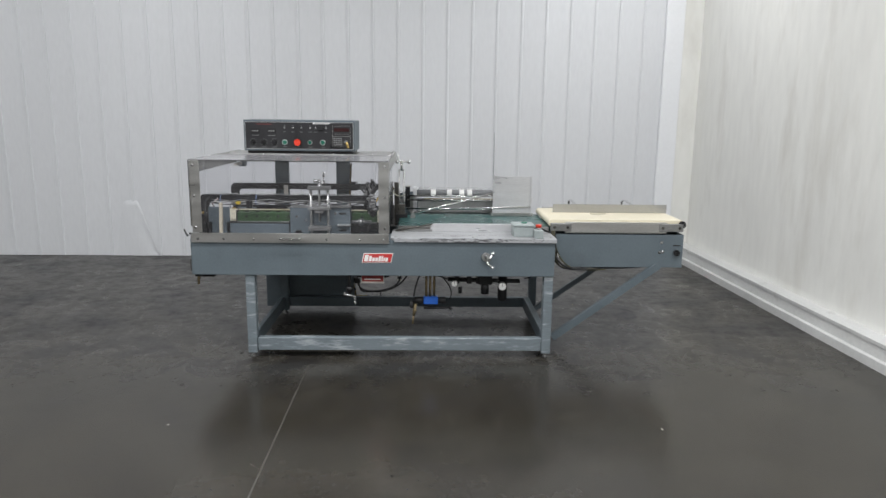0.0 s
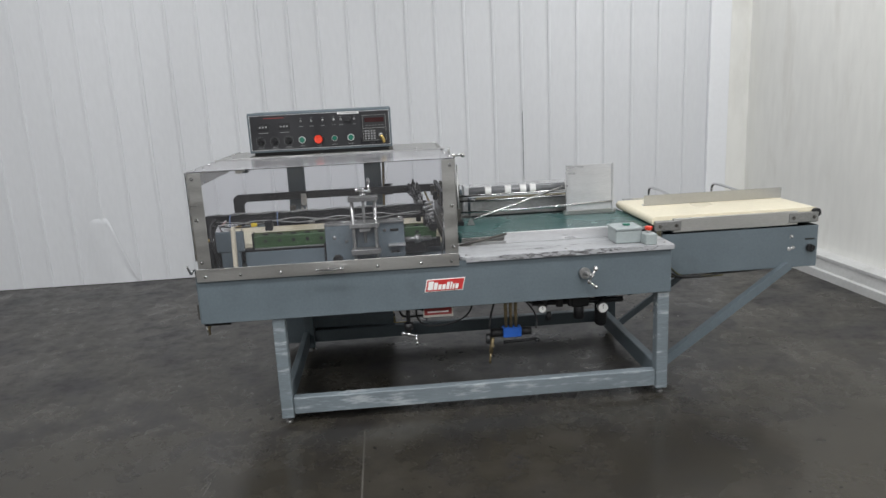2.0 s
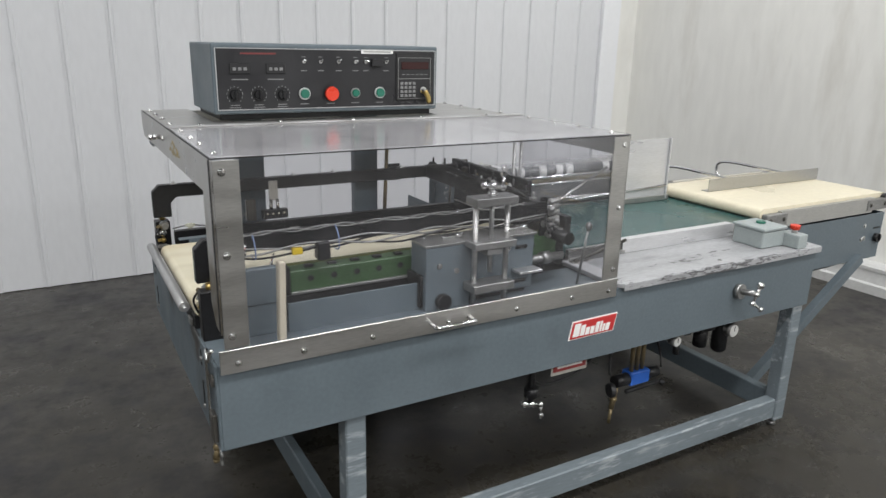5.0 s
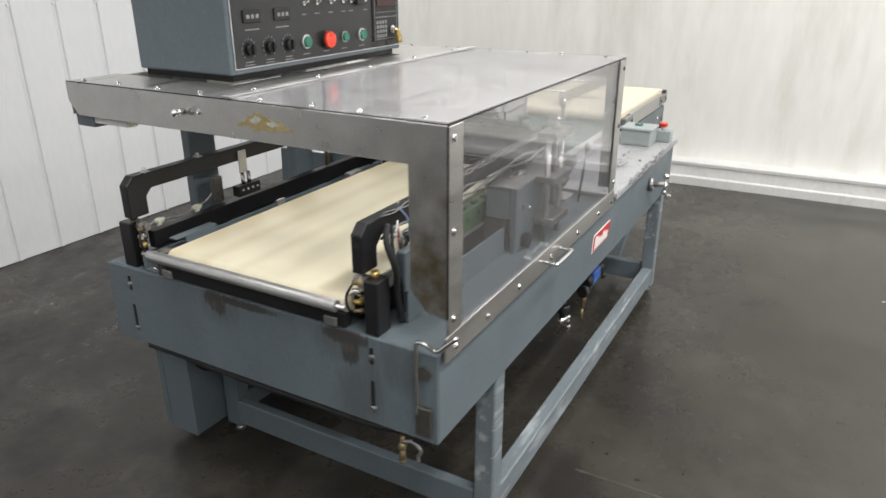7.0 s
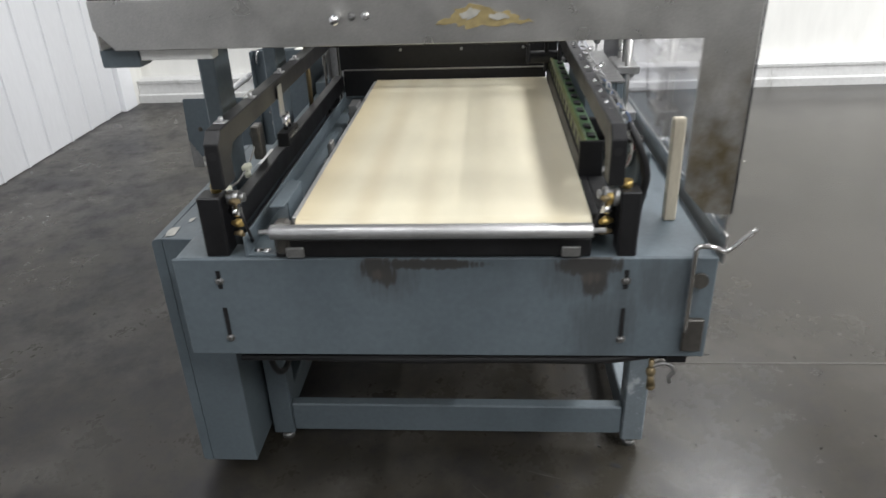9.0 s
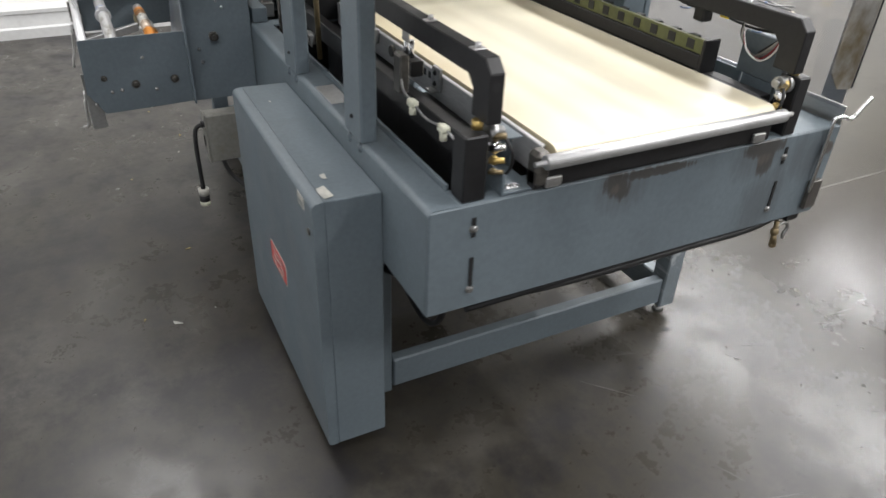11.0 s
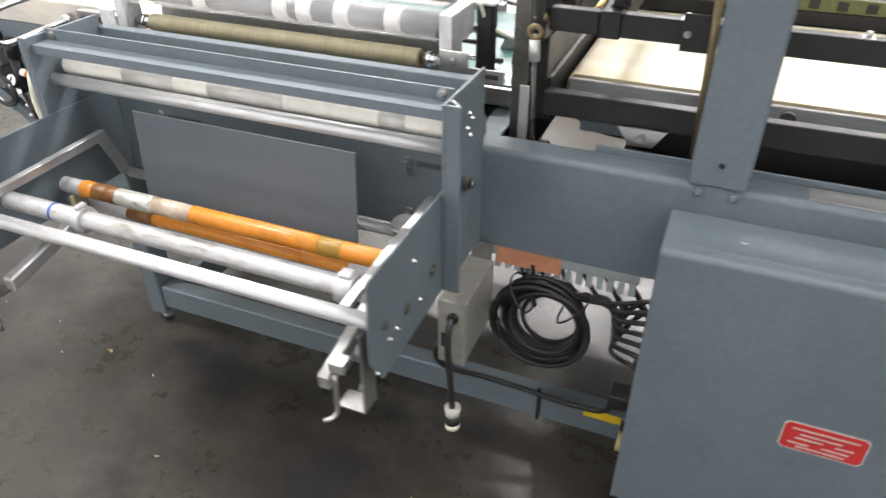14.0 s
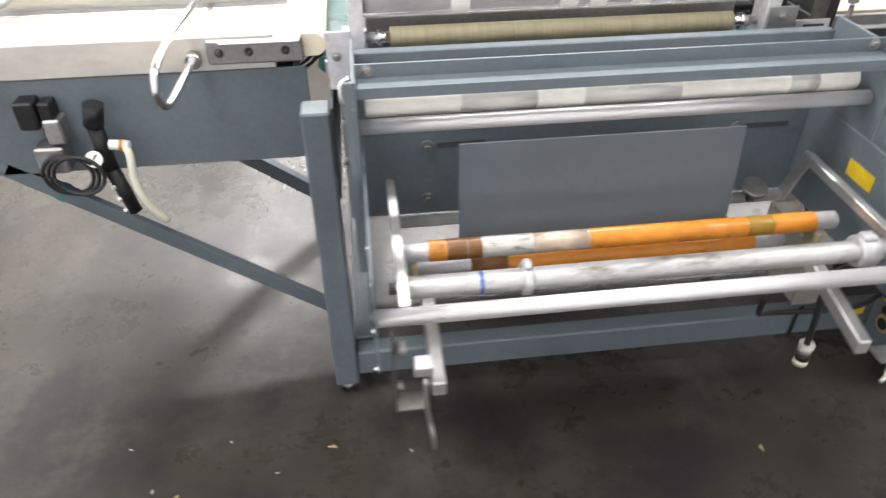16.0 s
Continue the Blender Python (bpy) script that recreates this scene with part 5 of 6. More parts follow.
part("film_sheet", P([(0.873, 0.975), (0.935, 0.985), (0.975, 0.93), (0.977, 0.93), (0.937, 0.988), (0.872, 0.978)], "x", 1.365, 2.13, 0), FILM, fg, "clear film over the rollers")
for x0, x1 in ((1.325, 1.352), (2.135, 2.162)):
    part("bracket", B(x0, x1, 0.93, 0.985, 0.80, 0.985, 0.002), ALU_ROUGH, fg)
    part("bracket", B(x0, x1, 0.86, 0.93, 0.92, 0.985, 0.002), ALU_ROUGH, fg)
    part("bracket_foot", B(x0 - 0.025, x1 + 0.02, 0.95, 0.985, ZT, 0.80, 0.002), STEEL, fg)
part("bracket_plate", B(2.164, 2.208, 0.9862, 0.990, 0.80, 0.912, 0.001), ALU_ROUGH, fg)
screw(fg, (2.19, 0.990, 0.865), (0, 1, 0), 0.007, STEEL_D, "bolt")
part("mounting_beam", B(1.25, 2.19, 0.985, 1.03, ZT, 0.80, 0.002), PAINT, fg)
part("shelf_plate", B(1.36, 2.13, 0.875, 0.984, 0.808, 0.813, 0.001), PAINT, fg)
part("rear_sheet", B(1.36, 2.13, 0.872, 0.8745, 0.808, 0.90, 0.0005), STEEL_D, fg)
for x in (1.385, 2.107):
    part("axle_collar", rod(R((x - 0.018, 0.953, 0.884), (x + 0.018, 0.953, 0.884), 0.011, n=14), (x - 0.004, 0.953, 0.884), (x + 0.004, 0.953, 0.884), 0.016, n=14), CHROME, fg)
for z, y in ((0.93, 0.86), (0.845, 0.80), (0.90, 0.86)):
    part("guide_rod", R((1.28, y, z), (2.16, y, z), 0.006, n=12), CHROME, fg)
part("slant_rod", R((1.33, 0.60, 0.835), (1.90, 0.84, 0.955), 0.006, n=12), CHROME, fg)
part("rod_foot", P([(1.305, 0.807), (1.35, 0.807), (1.335, 0.842), (1.32, 0.842)], "y", 0.592, 0.604, 0.001), STEEL_D, fg)
up = thing("upright_plate", "upright aluminium stop plate with folded edges", "plate", (2.03, 0.73, 0.807))
bm = B(1.897, 2.165, 0.728, 0.732, 0.830, 1.088, 0.001)
part("plate", bm, BARALU, up)
for x0 in (1.893, 2.158):
    part("edge_fold", B(x0, x0 + 0.008, 0.718, 0.734, 0.815, 1.09, 0.001), BARALU, up)
part("cross_rod", R((1.60, 0.722, 0.855), (2.16, 0.722, 0.875), 0.005, n=10), CHROME, up)
part("foot", B(1.88, 2.18, 0.72, 0.75, 0.807, 0.83, 0.001), STEEL, up)
# post with crank beside the cover
cp = thing("crank_post", "chrome threaded post with ball crank", "adjuster", (1.26, 0.62, ZT))
for x in (1.235, 1.265):
    part("post", R((x, 0.62, ZT), (x, 0.62, 1.14), 0.006, n=12), STEEL_D, cp)
part("block", B(1.225, 1.275, 0.60, 0.64, 0.83, 0.90, 0.003), GREASE, cp)
bm = rod(bm_new(), (1.25, 0.62, 1.13), (1.25, 0.62, 1.20), 0.008, n=12)
rod(bm, (1.22, 0.62, 1.19), (1.30, 0.62, 1.19), 0.006, n=10)
for x in (1.22, 1.25, 1.30):
    ball(bm, (x, 0.62, 1.19), 0.013)
rod(bm, (1.225, 0.62, 1.19), (1.225, 0.61, 1.235), 0.006, n=10)
part("crank", bm, CHROME, cp)
bm = B(1.21, 1.29, 0.60, 0.70, ZT - 0.001, 0.83, 0.003)
part("bearing_block", bm, BLACK, cp)

# ---- film unwind rack ----
rack = thing("film_rack", "blue-grey film unwind rack with steel bars", "film rack", (1.7, 1.3, 0.5))
for x0 in (1.236, 2.158):
    near = x0 < 1.5
    sp = part("upright_plate", B(x0, x0 + 0.006, WY + 0.002, 1.238, 0.544, 0.917, 0.001), PAINT, rack)
    part("flange", B(x0 - 0.027 if near else x0 + 0.0065, x0 - 0.0005 if near else x0 + 0.020, 1.232, 1.238, 0.544, 0.917, 0.001), PAINT, sp)
    xs = x0 + 0.007 if near else x0 - 0.005
    part("side_plate", P([(1.10, 0.56), (1.239, 0.542), (1.486, 0.535), (1.525, 0.60), (1.519, 0.748), (1.515, 0.752), (1.10, 0.755)], "x", xs, xs + 0.004, 0.001), PAINT, rack)
    for y, z, r in ((1.472, 0.640, 0.007), (1.391, 0.614, 0.010), (1.281, 0.618, 0.010)):
        screw(rack, (xs if near else xs + 0.004, y, z), (-1 if near else 1, 0, 0), r, GREASE, "bolt")
    for y, z in ((1.431, 0.601), (1.458, 0.599), (1.337, 0.593), (1.36, 0.69), (1.507, 0.567)):
        screw(rack, (xs if near else xs + 0.004, y, z), (-1 if near else 1, 0, 0), 0.004)
    xk = x0 - 0.0005 if x0 < 1.5 else x0 + 0.0065
    s = -1 if x0 < 1.5 else 1
    part("tension_knob", rod(R((xk, 1.155, 0.735), (xk + s * 0.014, 1.155, 0.735), 0.014, n=18, bev=0.002), (xk + s * 0.014, 1.155, 0.735), (xk + s * 0.024, 1.155, 0.735), 0.007, n=12), GREASE, rack, "oily steel knob")
    for y, z in ((1.125, 0.86), (1.135, 0.835), (1.11, 0.845), (1.12, 0.815), (1.20, 0.70), (1.195, 0.66)):
        screw(rack, (xk, y, z), (s, 0, 0), 0.0045)
    part("hook_pin", T([(xk + s * 0.002, 1.212, 0.915), (xk + s * 0.016, 1.215, 0.905), (xk + s * 0.016, 1.218, 0.878), (xk + s * 0.004, 1.218, 0.868)], 0.004, 8, 4), CHROME, rack, "bright hook pin")
bm = P([(1.227, 0.884), (1.227, 0.902), (1.185, 0.902), (1.185, 0.925), (1.181, 0.925), (1.181, 0.898), (1.222, 0.898), (1.222, 0.884)], "x", 1.243, 2.157, 0)
cb = part("channel_bar", bm, PAINT, rack)
for x in (1.262, 2.138):
    screw(cb, (x, 1.185, 0.914), (0, 1, 0), 0.008, STEEL_D, "bolt")
rl = part("ivory_roller", R((1.258, 1.16, 0.843), (2.145, 1.16, 0.843), 0.021, n=24, bev=0.002), IVORY, rack, "ivory roller with silver tape")
for x0, x1 in ((1.85, 1.981), (1.592, 1.766), (1.336, 1.39)):
    part("tape_band", R((x0, 1.16, 0.843), (x1, 1.16, 0.843), 0.0217, n=24), TAPE, rl, "silver tape")
part("bar", R((1.243, 1.195, 0.820), (2.157, 1.195, 0.820), 0.0135, n=20), BARALU, rack)
part("front_bar", R((1.2475, 1.507, 0.670), (2.1525, 1.507, 0.670), 0.0135, n=20), BARALU, rack)
tagged(obj("deflector_sheet", P([(1.173, 0.764), (1.190, 0.56), (1.230, 0.49), (1.226, 0.49), (1.187, 0.56), (1.170, 0.764)], "x", 1.447, 1.985, 0), BLUESHEET), "smooth blue-grey deflector sheet on the rack", "sheet")
part("back_plate", box(B(1.243, 2.157, 1.046, 1.05, 0.545, 0.891, 0.001), 1.243, 2.157, 1.024, 1.046, 0.887, 0.891, 0.001), PAINT, rack, "dark shaded blue-grey back plate")
for x, s_ in ((1.395, -1), (2.03, -1)):
    for z in (0.699, 0.579):
        bm = rod(bm_new(), (x, 1.05, z), (x, 1.058, z), 0.013, n=18)
        rod(bm, (x, 1.058, z), (x, 1.066, z), 0.007, n=6)
        part("bolt", bm, BRONZED, rack)
        if z > 0.65:
            part("slot", B(x - 0.115, x - 0.02, 1.0502, 1.0512, z - 0.006, z + 0.006, 0), SLOTDARK, rack)
# swing arms, brake bars and hanging brackets inside the rack
for x, s in ((1.296, 1), (2.110, -1)):
    bm = prism(bm_new(), [(1.16, 0.690), (1.50, 0.680), (1.50, 0.664), (1.16, 0.670)], "x", x - 0.003, x + 0.003, 0.001)
    prism(bm, [(1.16, 0.694), (1.50, 0.684), (1.50, 0.680), (1.16, 0.690)], "x", x - 0.008, x + 0.008, 0.001)
    prism(bm, [(1.155, 0.694), (1.185, 0.694), (1.135, 0.565), (1.105, 0.565)], "x", x - 0.004, x + 0.004, 0.001)
    part("swing_arm", bm, ALU, rack)
    xb = x + 0.046 if s > 0 else x - 0.047
    bm = prism(bm_new(), [(1.30, 0.578), (1.515, 0.530), (1.515, 0.500), (1.30, 0.548)], "x", xb - 0.012, xb + 0.012, 0.003)
    part("brake_bar", bm, ALU, rack)
    xo = x - s * 0.038 if s > 0 else x + 0.022
    bm = box(bm_new(), xo - 0.002, xo + 0.002, 1.49, 1.53, 0.490, 0.655, 0.001)
    box(bm, min(xo, xo + s * 0.052), max(xo, xo + s * 0.052), 1.49, 1.53, 0.488, 0.492, 0.001)
    brk = part("hanging_bracket", bm, STEEL_D if s > 0 else GREASE, rack)
    part("bracket_block", B(min(xo + s * 0.03, xo + s * 0.058), max(xo + s * 0.03, xo + s * 0.058), 1.505, 1.535, 0.568, 0.588, 0.002), ALU, brk)
    xs = xo + s * 0.046
    part("strap", T([(xs, 1.535, 0.565), (xs, 1.54, 0.52), (xs + s * 0.004, 1.545, 0.478), (xs + s * 0.008, 1.553, 0.455), (xs + s * 0.010, 1.557, 0.425)] if s < 0 else [(xs, 1.535, 0.565), (xs, 1.538, 0.52), (xs, 1.54, 0.49), (xs + 0.006, 1.548, 0.478), (xs + 0.018, 1.555, 0.474)], 0.0042, 8, 4), STEEL, brk)
    part("bracket_bolt", R((xo + s * 0.002, 1.50, 0.60), (xo + s * 0.02, 1.50, 0.60), 0.012, n=14), STEEL_D, brk)
    part("bracket_bolt", R((xo + s * 0.002, 1.515, 0.535), (xo + s * 0.012, 1.515, 0.535), 0.008, n=12), STEEL_D, brk)
    part("bar_end", R((x - 0.02, 1.42, 0.652), (x + 0.02, 1.42, 0.652), 0.010, n=14), STEEL_D, rack)
    part("bar_cradle", B(x - 0.004 + s * 0.03, x + 0.008 + s * 0.03, 1.27, 1.31, 0.56, 0.605, 0.003), TAN, rack)
bm = rod(bm_new(), (1.30, 1.12, 0.570), (2.10, 1.12, 0.570), 0.012, n=18)
part("lower_shaft", bm, BARALU, rack)
part("disc", rod(R((1.368, 1.130, 0.570), (1.368, 1.134, 0.600), 0.010, n=16), (1.368, 1.134, 0.597), (1.368, 1.137, 0.606), 0.027, n=24, bev=0.002), STEEL_D, rack)

roll1 = thing("orange_film_core", "orange tape-wrapped steel unwind bar", "roller", (1.7, 1.288, 0.6), "bars in the rack")
part("core", R((1.296, 1.288, 0.620), (2.112, 1.288, 0.620), 0.017, n=24, bev=0.002), ALU_ROUGH, roll1)
for x0, x1, m_ in ((1.339, 1.42, ORANGE), (1.421, 1.469, OLIVEBAND), (1.47, 1.766, ORANGE), (1.96, 1.985, BROWNED), (1.986, 2.022, BROWNED), (2.023, 2.055, ORANGE), (1.868, 1.959, DIRTY)):
    part("tape_wrap", R((x0, 1.288, 0.620), (x1, 1.288, 0.620), 0.019, n=24, bev=0.001), m_, roll1)
part("faded_band", R((1.768, 1.288, 0.620), (1.867, 1.288, 0.620), 0.0186, n=24), FADED, roll1)
roll2 = thing("orange_film_core", "thinner orange tape-wrapped steel bar", "roller", (1.7, 1.255, 0.54), "bars in the rack")
part("core", R((1.365, 1.258, 0.562), (2.09, 1.258, 0.562), 0.0145, n=24, bev=0.002), ALU_ROUGH, roll2)
part("tape_wrap", R((1.425, 1.258, 0.562), (1.905, 1.258, 0.562), 0.0165, n=24, bev=0.001), ORANGE, roll2)
part("tape_wrap", R((1.906, 1.258, 0.562), (1.974, 1.258, 0.562), 0.0164, n=24), BROWNED, roll2)
roll3 = thing("steel_film_core", "scuffed grey steel bar with clamp collars", "roller", (1.7, 1.42, 0.63), "bars in the rack")
part("core", R((1.265, 1.42, 0.650), (2.11, 1.42, 0.650), 0.0185, n=24, bev=0.002), SCUFFED, roll3)
part("blue_mark", R((1.981, 1.42, 0.650), (1.987, 1.42, 0.650), 0.0189, n=24), BLUE, roll3, "blue ink ring")
for x, hw, r in ((1.911, 0.008, 0.027), (1.335, 0.016, 0.028)):
    bm = rod(bm_new(), (x - hw, 1.42, 0.650), (x + hw, 1.42, 0.650), r, n=22, bev=0.003)
    box(bm, x - hw * 0.8, x + hw * 0.8, 1.408, 1.432, 0.666, 0.684, 0.003)
    part("collar", bm, ALU_ROUGH, roll3, "cast aluminium clamp collar")

# ---- electrical cabinet ----
cab = thing("electrical_cabinet", "blue-grey steel electrical cabinet hung on the bed", "cabinet", (0.53, 1.11, 0.045))
part("body", P([(WY + 0.001, 0.045), (1.160, 0.045), (1.160, 0.702), (WY + 0.001, 0.700)], "x", 0.200, 0.868, 0.002), PAINT, cab)
pts = [(1.1603, 0.045), (1.175, 0.045)] + [(1.185 - 0.010 + 0.010 * math.sin(radians(a)), 0.055 - 0.010 * math.cos(radians(a))) for a in range(0, 91, 18)]
pts += [(1.185 - 0.012 + 0.012 * math.cos(radians(a)), 0.688 + 0.012 * math.sin(radians(a))) for a in range(0, 91, 18)] + [(1.1603, 0.702)]
door = part("door", P(pts, "x", 0.2, 0.868, 0.0006), PAINT, cab)
part("latch", R((0.228, 1.185, 0.628), (0.228, 1.188, 0.628), 0.008, n=18), GREASE, door)
part("sticker", B(0.25, 0.292, 1.185, 1.186, 0.663, 0.690, 0), AGED_PAPER, door, "small white sticker")
part("bar_code", B(0.255, 0.287, 1.186, 1.1865, 0.668, 0.680, 0), STEEL_D, door)
rl = part("warning_label", P([(0.470, 0.338), (0.590, 0.338), (0.597, 0.344), (0.597, 0.394), (0.590, 0.400), (0.470, 0.400), (0.463, 0.394), (0.463, 0.344)], "y", 1.1852, 1.1862, 0), RED, door, "red warning label with white print")
for k, (a, b, c) in enumerate(((0.475, 0.585, 0.388), (0.50, 0.57, 0.376), (0.48, 0.51, 0.366), (0.53, 0.575, 0.366), (0.485, 0.53, 0.355), (0.55, 0.585, 0.353), (0.49, 0.57, 0.345))):
    part("print_bar", P([(a, c - 0.0016), (b, c - 0.0016), (b, c + 0.0016), (a, c + 0.0016)], "y", 1.1863, 1.1868, 0), AGED_PAPER, rl)
part("label_rim", P([(0.467, 0.335), (0.593, 0.335), (0.600, 0.343), (0.600, 0.395), (0.593, 0.403), (0.467, 0.403), (0.460, 0.395), (0.460, 0.343)], "y", 1.1851, 1.1857, 0), AGED_PAPER, rl)
part("torn_sticker", P([(0.215, 1.135), (0.262, 1.14), (0.255, 1.158), (0.235, 1.16), (0.21, 1.155)], "z", 0.7028, 0.7036, 0), AGED_PAPER, cab, "torn white paper sticker")
tagged(obj("name_plate", B(0.531, 0.652, 0.982, 1.028, ZT + 0.0005, ZT + 0.002, 0.0005), ALU), "blank aluminium plate on the bed flange", "plate")

# ---- transformer box, mains lead and cable coil ----
tb = thing("junction_box", "plain aluminium junction box under the bed", "junction box", (1.205, 1.2, 0.36))
part("body", B(1.201, 1.258, 1.045, 1.218, 0.348, 0.503, 0.003), BOX_ALU, tb)
part("cover_plate", B(1.201, 1.258, 1.2185, 1.222, 0.346, 0.505, 0.001), BOX_ALU, tb)
part("gland", R((1.224, 1.222, 0.47), (1.224, 1.232, 0.47), 0.011, n=16), BLACK, tb)
part("switch", B(1.240, 1.250, 1.2225, 1.226, 0.39, 0.425, 0.001), BLACK, tb)
part("hanger", B(1.205, 1.25, 1.05, 1.054, 0.5035, 0.545, 0.001), STEEL_D, tb)
lead = thing("mains_lead", "black mains lead with yellow and black plug", "power cable", (1.22, 1.28, 0.24))
part("cable", T([(1.224, 1.230, 0.47), (1.224, 1.250, 0.455), (1.222, 1.256, 0.40), (1.216, 1.257, 0.32), (1.212, 1.257, 0.253)], 0.007, 10), RUBBER, lead)
bm = rod(bm_new(), (1.211, 1.257, 0.214), (1.211, 1.257, 0.234), 0.0165, n=18)
pl = part("plug", bm, RUBBER, lead)
part("plug_sleeve", R((1.211, 1.257, 0.234), (1.211, 1.257, 0.257), 0.0145, 0.0175, n=18), AGED_PAPER, pl, "yellowed plug sleeve")
part("plug_face", R((1.211, 1.257, 0.199), (1.211, 1.257, 0.214), 0.016, n=18), HOSE, pl, "pale plug face")
part("cable", T([(1.262, 1.16, 0.36), (1.285, 1.17, 0.32), (1.27, 1.15, 0.26), (1.20, 1.09, 0.20), (1.095, 1.06, 0.165), (1.02, 1.06, 0.16), (0.93, 1.06, 0.165), (0.90, 1.08, 0.22), (0.872, 1.09, 0.23)], 0.007, 8), RUBBER, lead)
pts = []
for k in range(12 * 18 + 1):
    a = 2 * math.pi * k / 18
    turn = k / 18
    r = 0.058 + 0.030 * (0.5 + 0.5 * math.sin(turn * 2.4)) + 0.002 * turn
    pts.append((1.080 + 0.010 * math.sin(turn * 2.3) + r * math.cos(a), 1.025 + 0.005 * turn - 0.006 * math.sin(turn * 1.7), 0.378 + 0.010 * math.cos(turn * 1.9) + r * math.sin(a)))
coil = tube(bm_new(), pts, 0.0052, 7, 2)
cc = thing("cable_coil", "black coiled cable hanging under the bed", "cable coil", (1.08, 1.05, 0.378))
part("coil", coil, RUBBER, cc)
part("hanging_tail", T([(1.125, 1.05, 0.50), (1.12, 1.06, 0.46), (1.10, 1.065, 0.42)], 0.005, 8, 5), RUBBER, cc)
for a in (0.9, 2.4):
    c, s_ = math.cos(a), math.sin(a)
    part("tie", T([(1.08 + 0.045 * c, 1.02, 0.378 + 0.045 * s_), (1.08 + 0.075 * c, 1.005, 0.378 + 0.075 * s_), (1.08 + 0.118 * c, 1.03, 0.378 + 0.118 * s_), (1.08 + 0.118 * c, 1.08, 0.378 + 0.118 * s_), (1.08 + 0.075 * c, 1.10, 0.378 + 0.075 * s_), (1.08 + 0.045 * c, 1.08, 0.378 + 0.045 * s_), (1.08 + 0.045 * c, 1.02, 0.378 + 0.045 * s_)], 0.0025, 6, 3), RUBBER, cc)
duct = thing("wiring_duct", "slotted grey wiring duct with orange label", "wiring duct", (1.08, 1.03, 0.49))
part("spine", B(0.90, 1.22, 1.024, 1.03, 0.505, 0.534, 0.001), GREYBOX, duct)
for k in range(14):
    x = 0.905 + k * 0.022
    part("tooth", B(x, x + 0.013, 1.024, 1.03, 0.475, 0.5045, 0.0005), GREYBOX, duct)
part("orange_label", B(1.06, 1.20, 1.0305, 1.032, 0.488, 0.530, 0), COPPER, duct, "orange paper label")

# wires from the duct to the cabinet, connector and yellow label
wires = thing("cable_bundle", "loose black wires running to the cabinet", "cables", (0.95, 1.02, 0.45))
for k in range(7):
    a = 0.018 * k
    pts = [(1.17 - 0.05 * k, 1.012, 0.50), (1.12 - 0.05 * k, 1.02, 0.455 - 0.006 * k), (1.00 - 0.02 * k, 1.03, 0.44 + 0.008 * (k % 3)), (0.93, 1.035 + 0.003 * k, 0.455 - a), (0.87, 1.05 + 0.008 * k, 0.49 - a * 1.3)]
    part("wire", T(pts, 0.0055, 8, 5), RUBBER, wires)
part("wire", T([(1.12, 1.03, 0.50), (1.115, 1.03, 0.46), (1.10, 1.035, 0.43), (1.125, 1.035, 0.41)], 0.0055, 8, 5), RUBBER, wires)
part("connector", rod(B(0.872, 0.915, 1.055, 1.105, 0.225, 0.262, 0.003), (0.869, 1.08, 0.243), (0.875, 1.08, 0.243), 0.022, n=16), RUBBER, wires)
for z in (0.17, 0.36):
    part("gland", R((0.869, 1.09, z), (0.878, 1.09, z), 0.012, n=16), BLACK, wires)
tagged(obj("caution_label", P([(0.882, 0.112), (0.968, 0.112), (0.968, 0.136), (0.882, 0.136)], "y", 1.0352, 1.0362, 0), YELLOW), "yellow caution label on the lower rail", "label")
tagged(obj("cable_tie", T([(1.075, 1.05, 0.17), (1.075, 1.041, 0.15), (1.075, 1.04, 0.06)], 0.004, 8, 4), RUBBER), "black cable tie round the lower rail", "cable tie")

# ---- air line set under the bed ----
air = thing("air_regulator_set", "air regulators with gauges and blue valve under the bed", "air regulator", (1.6, 0.12, 0.3))
YA = 0.11
part("valve_block", B(1.408, 1.500, YA - 0.02, YA + 0.03, 0.328, 0.378, 0.004), BLUE, air, "blue solenoid valve")
for x in (1.425, 1.45, 1.475):
    part("tube", R((x, YA, 0.378), (x, YA, 0.545), 0.008, n=14), BRONZE, air)
part("solenoid", R((1.35, YA, 0.352), (1.408, YA, 0.352), 0.022, n=18), BLACK, air)
part("solenoid", R((1.500, YA, 0.352), (1.55, YA, 0.352), 0.020, n=18), BLACK, air)
part("black_cap", R((1.325, YA, 0.325), (1.345, YA - 0.005, 0.325), 0.026, n=18, bev=0.004), RUBBER, air)
bm = rod(bm_new(), (1.358, YA, 0.33), (1.346, YA, 0.25), 0.010, n=12)
rod(bm, (1.346, YA, 0.25), (1.340, YA, 0.195), 0.006, n=12)
ball(bm, (1.352, YA, 0.285), 0.013)
part("drain_valve", bm, BRONZE, air, "dull bronze drain valve")
bm = rod(bm_new(), (1.41, YA, 0.300), (1.58, YA, 0.305), 0.008, n=12)
rod(bm, (1.575, YA, 0.305), (1.585, YA - 0.01, 0.295), 0.011, n=12)
part("lower_pipe", bm, BLACK, air)
bm = rod(bm_new(), (1.56, YA + 0.02, 0.485), (2.02, YA + 0.02, 0.475), 0.014, n=14)
for x in (1.60, 1.68, 1.74, 1.80):
    box(bm, x, x + 0.035, YA, YA + 0.04, 0.46, 0.505, 0.004)
part("manifold", bm, BLACK, air)
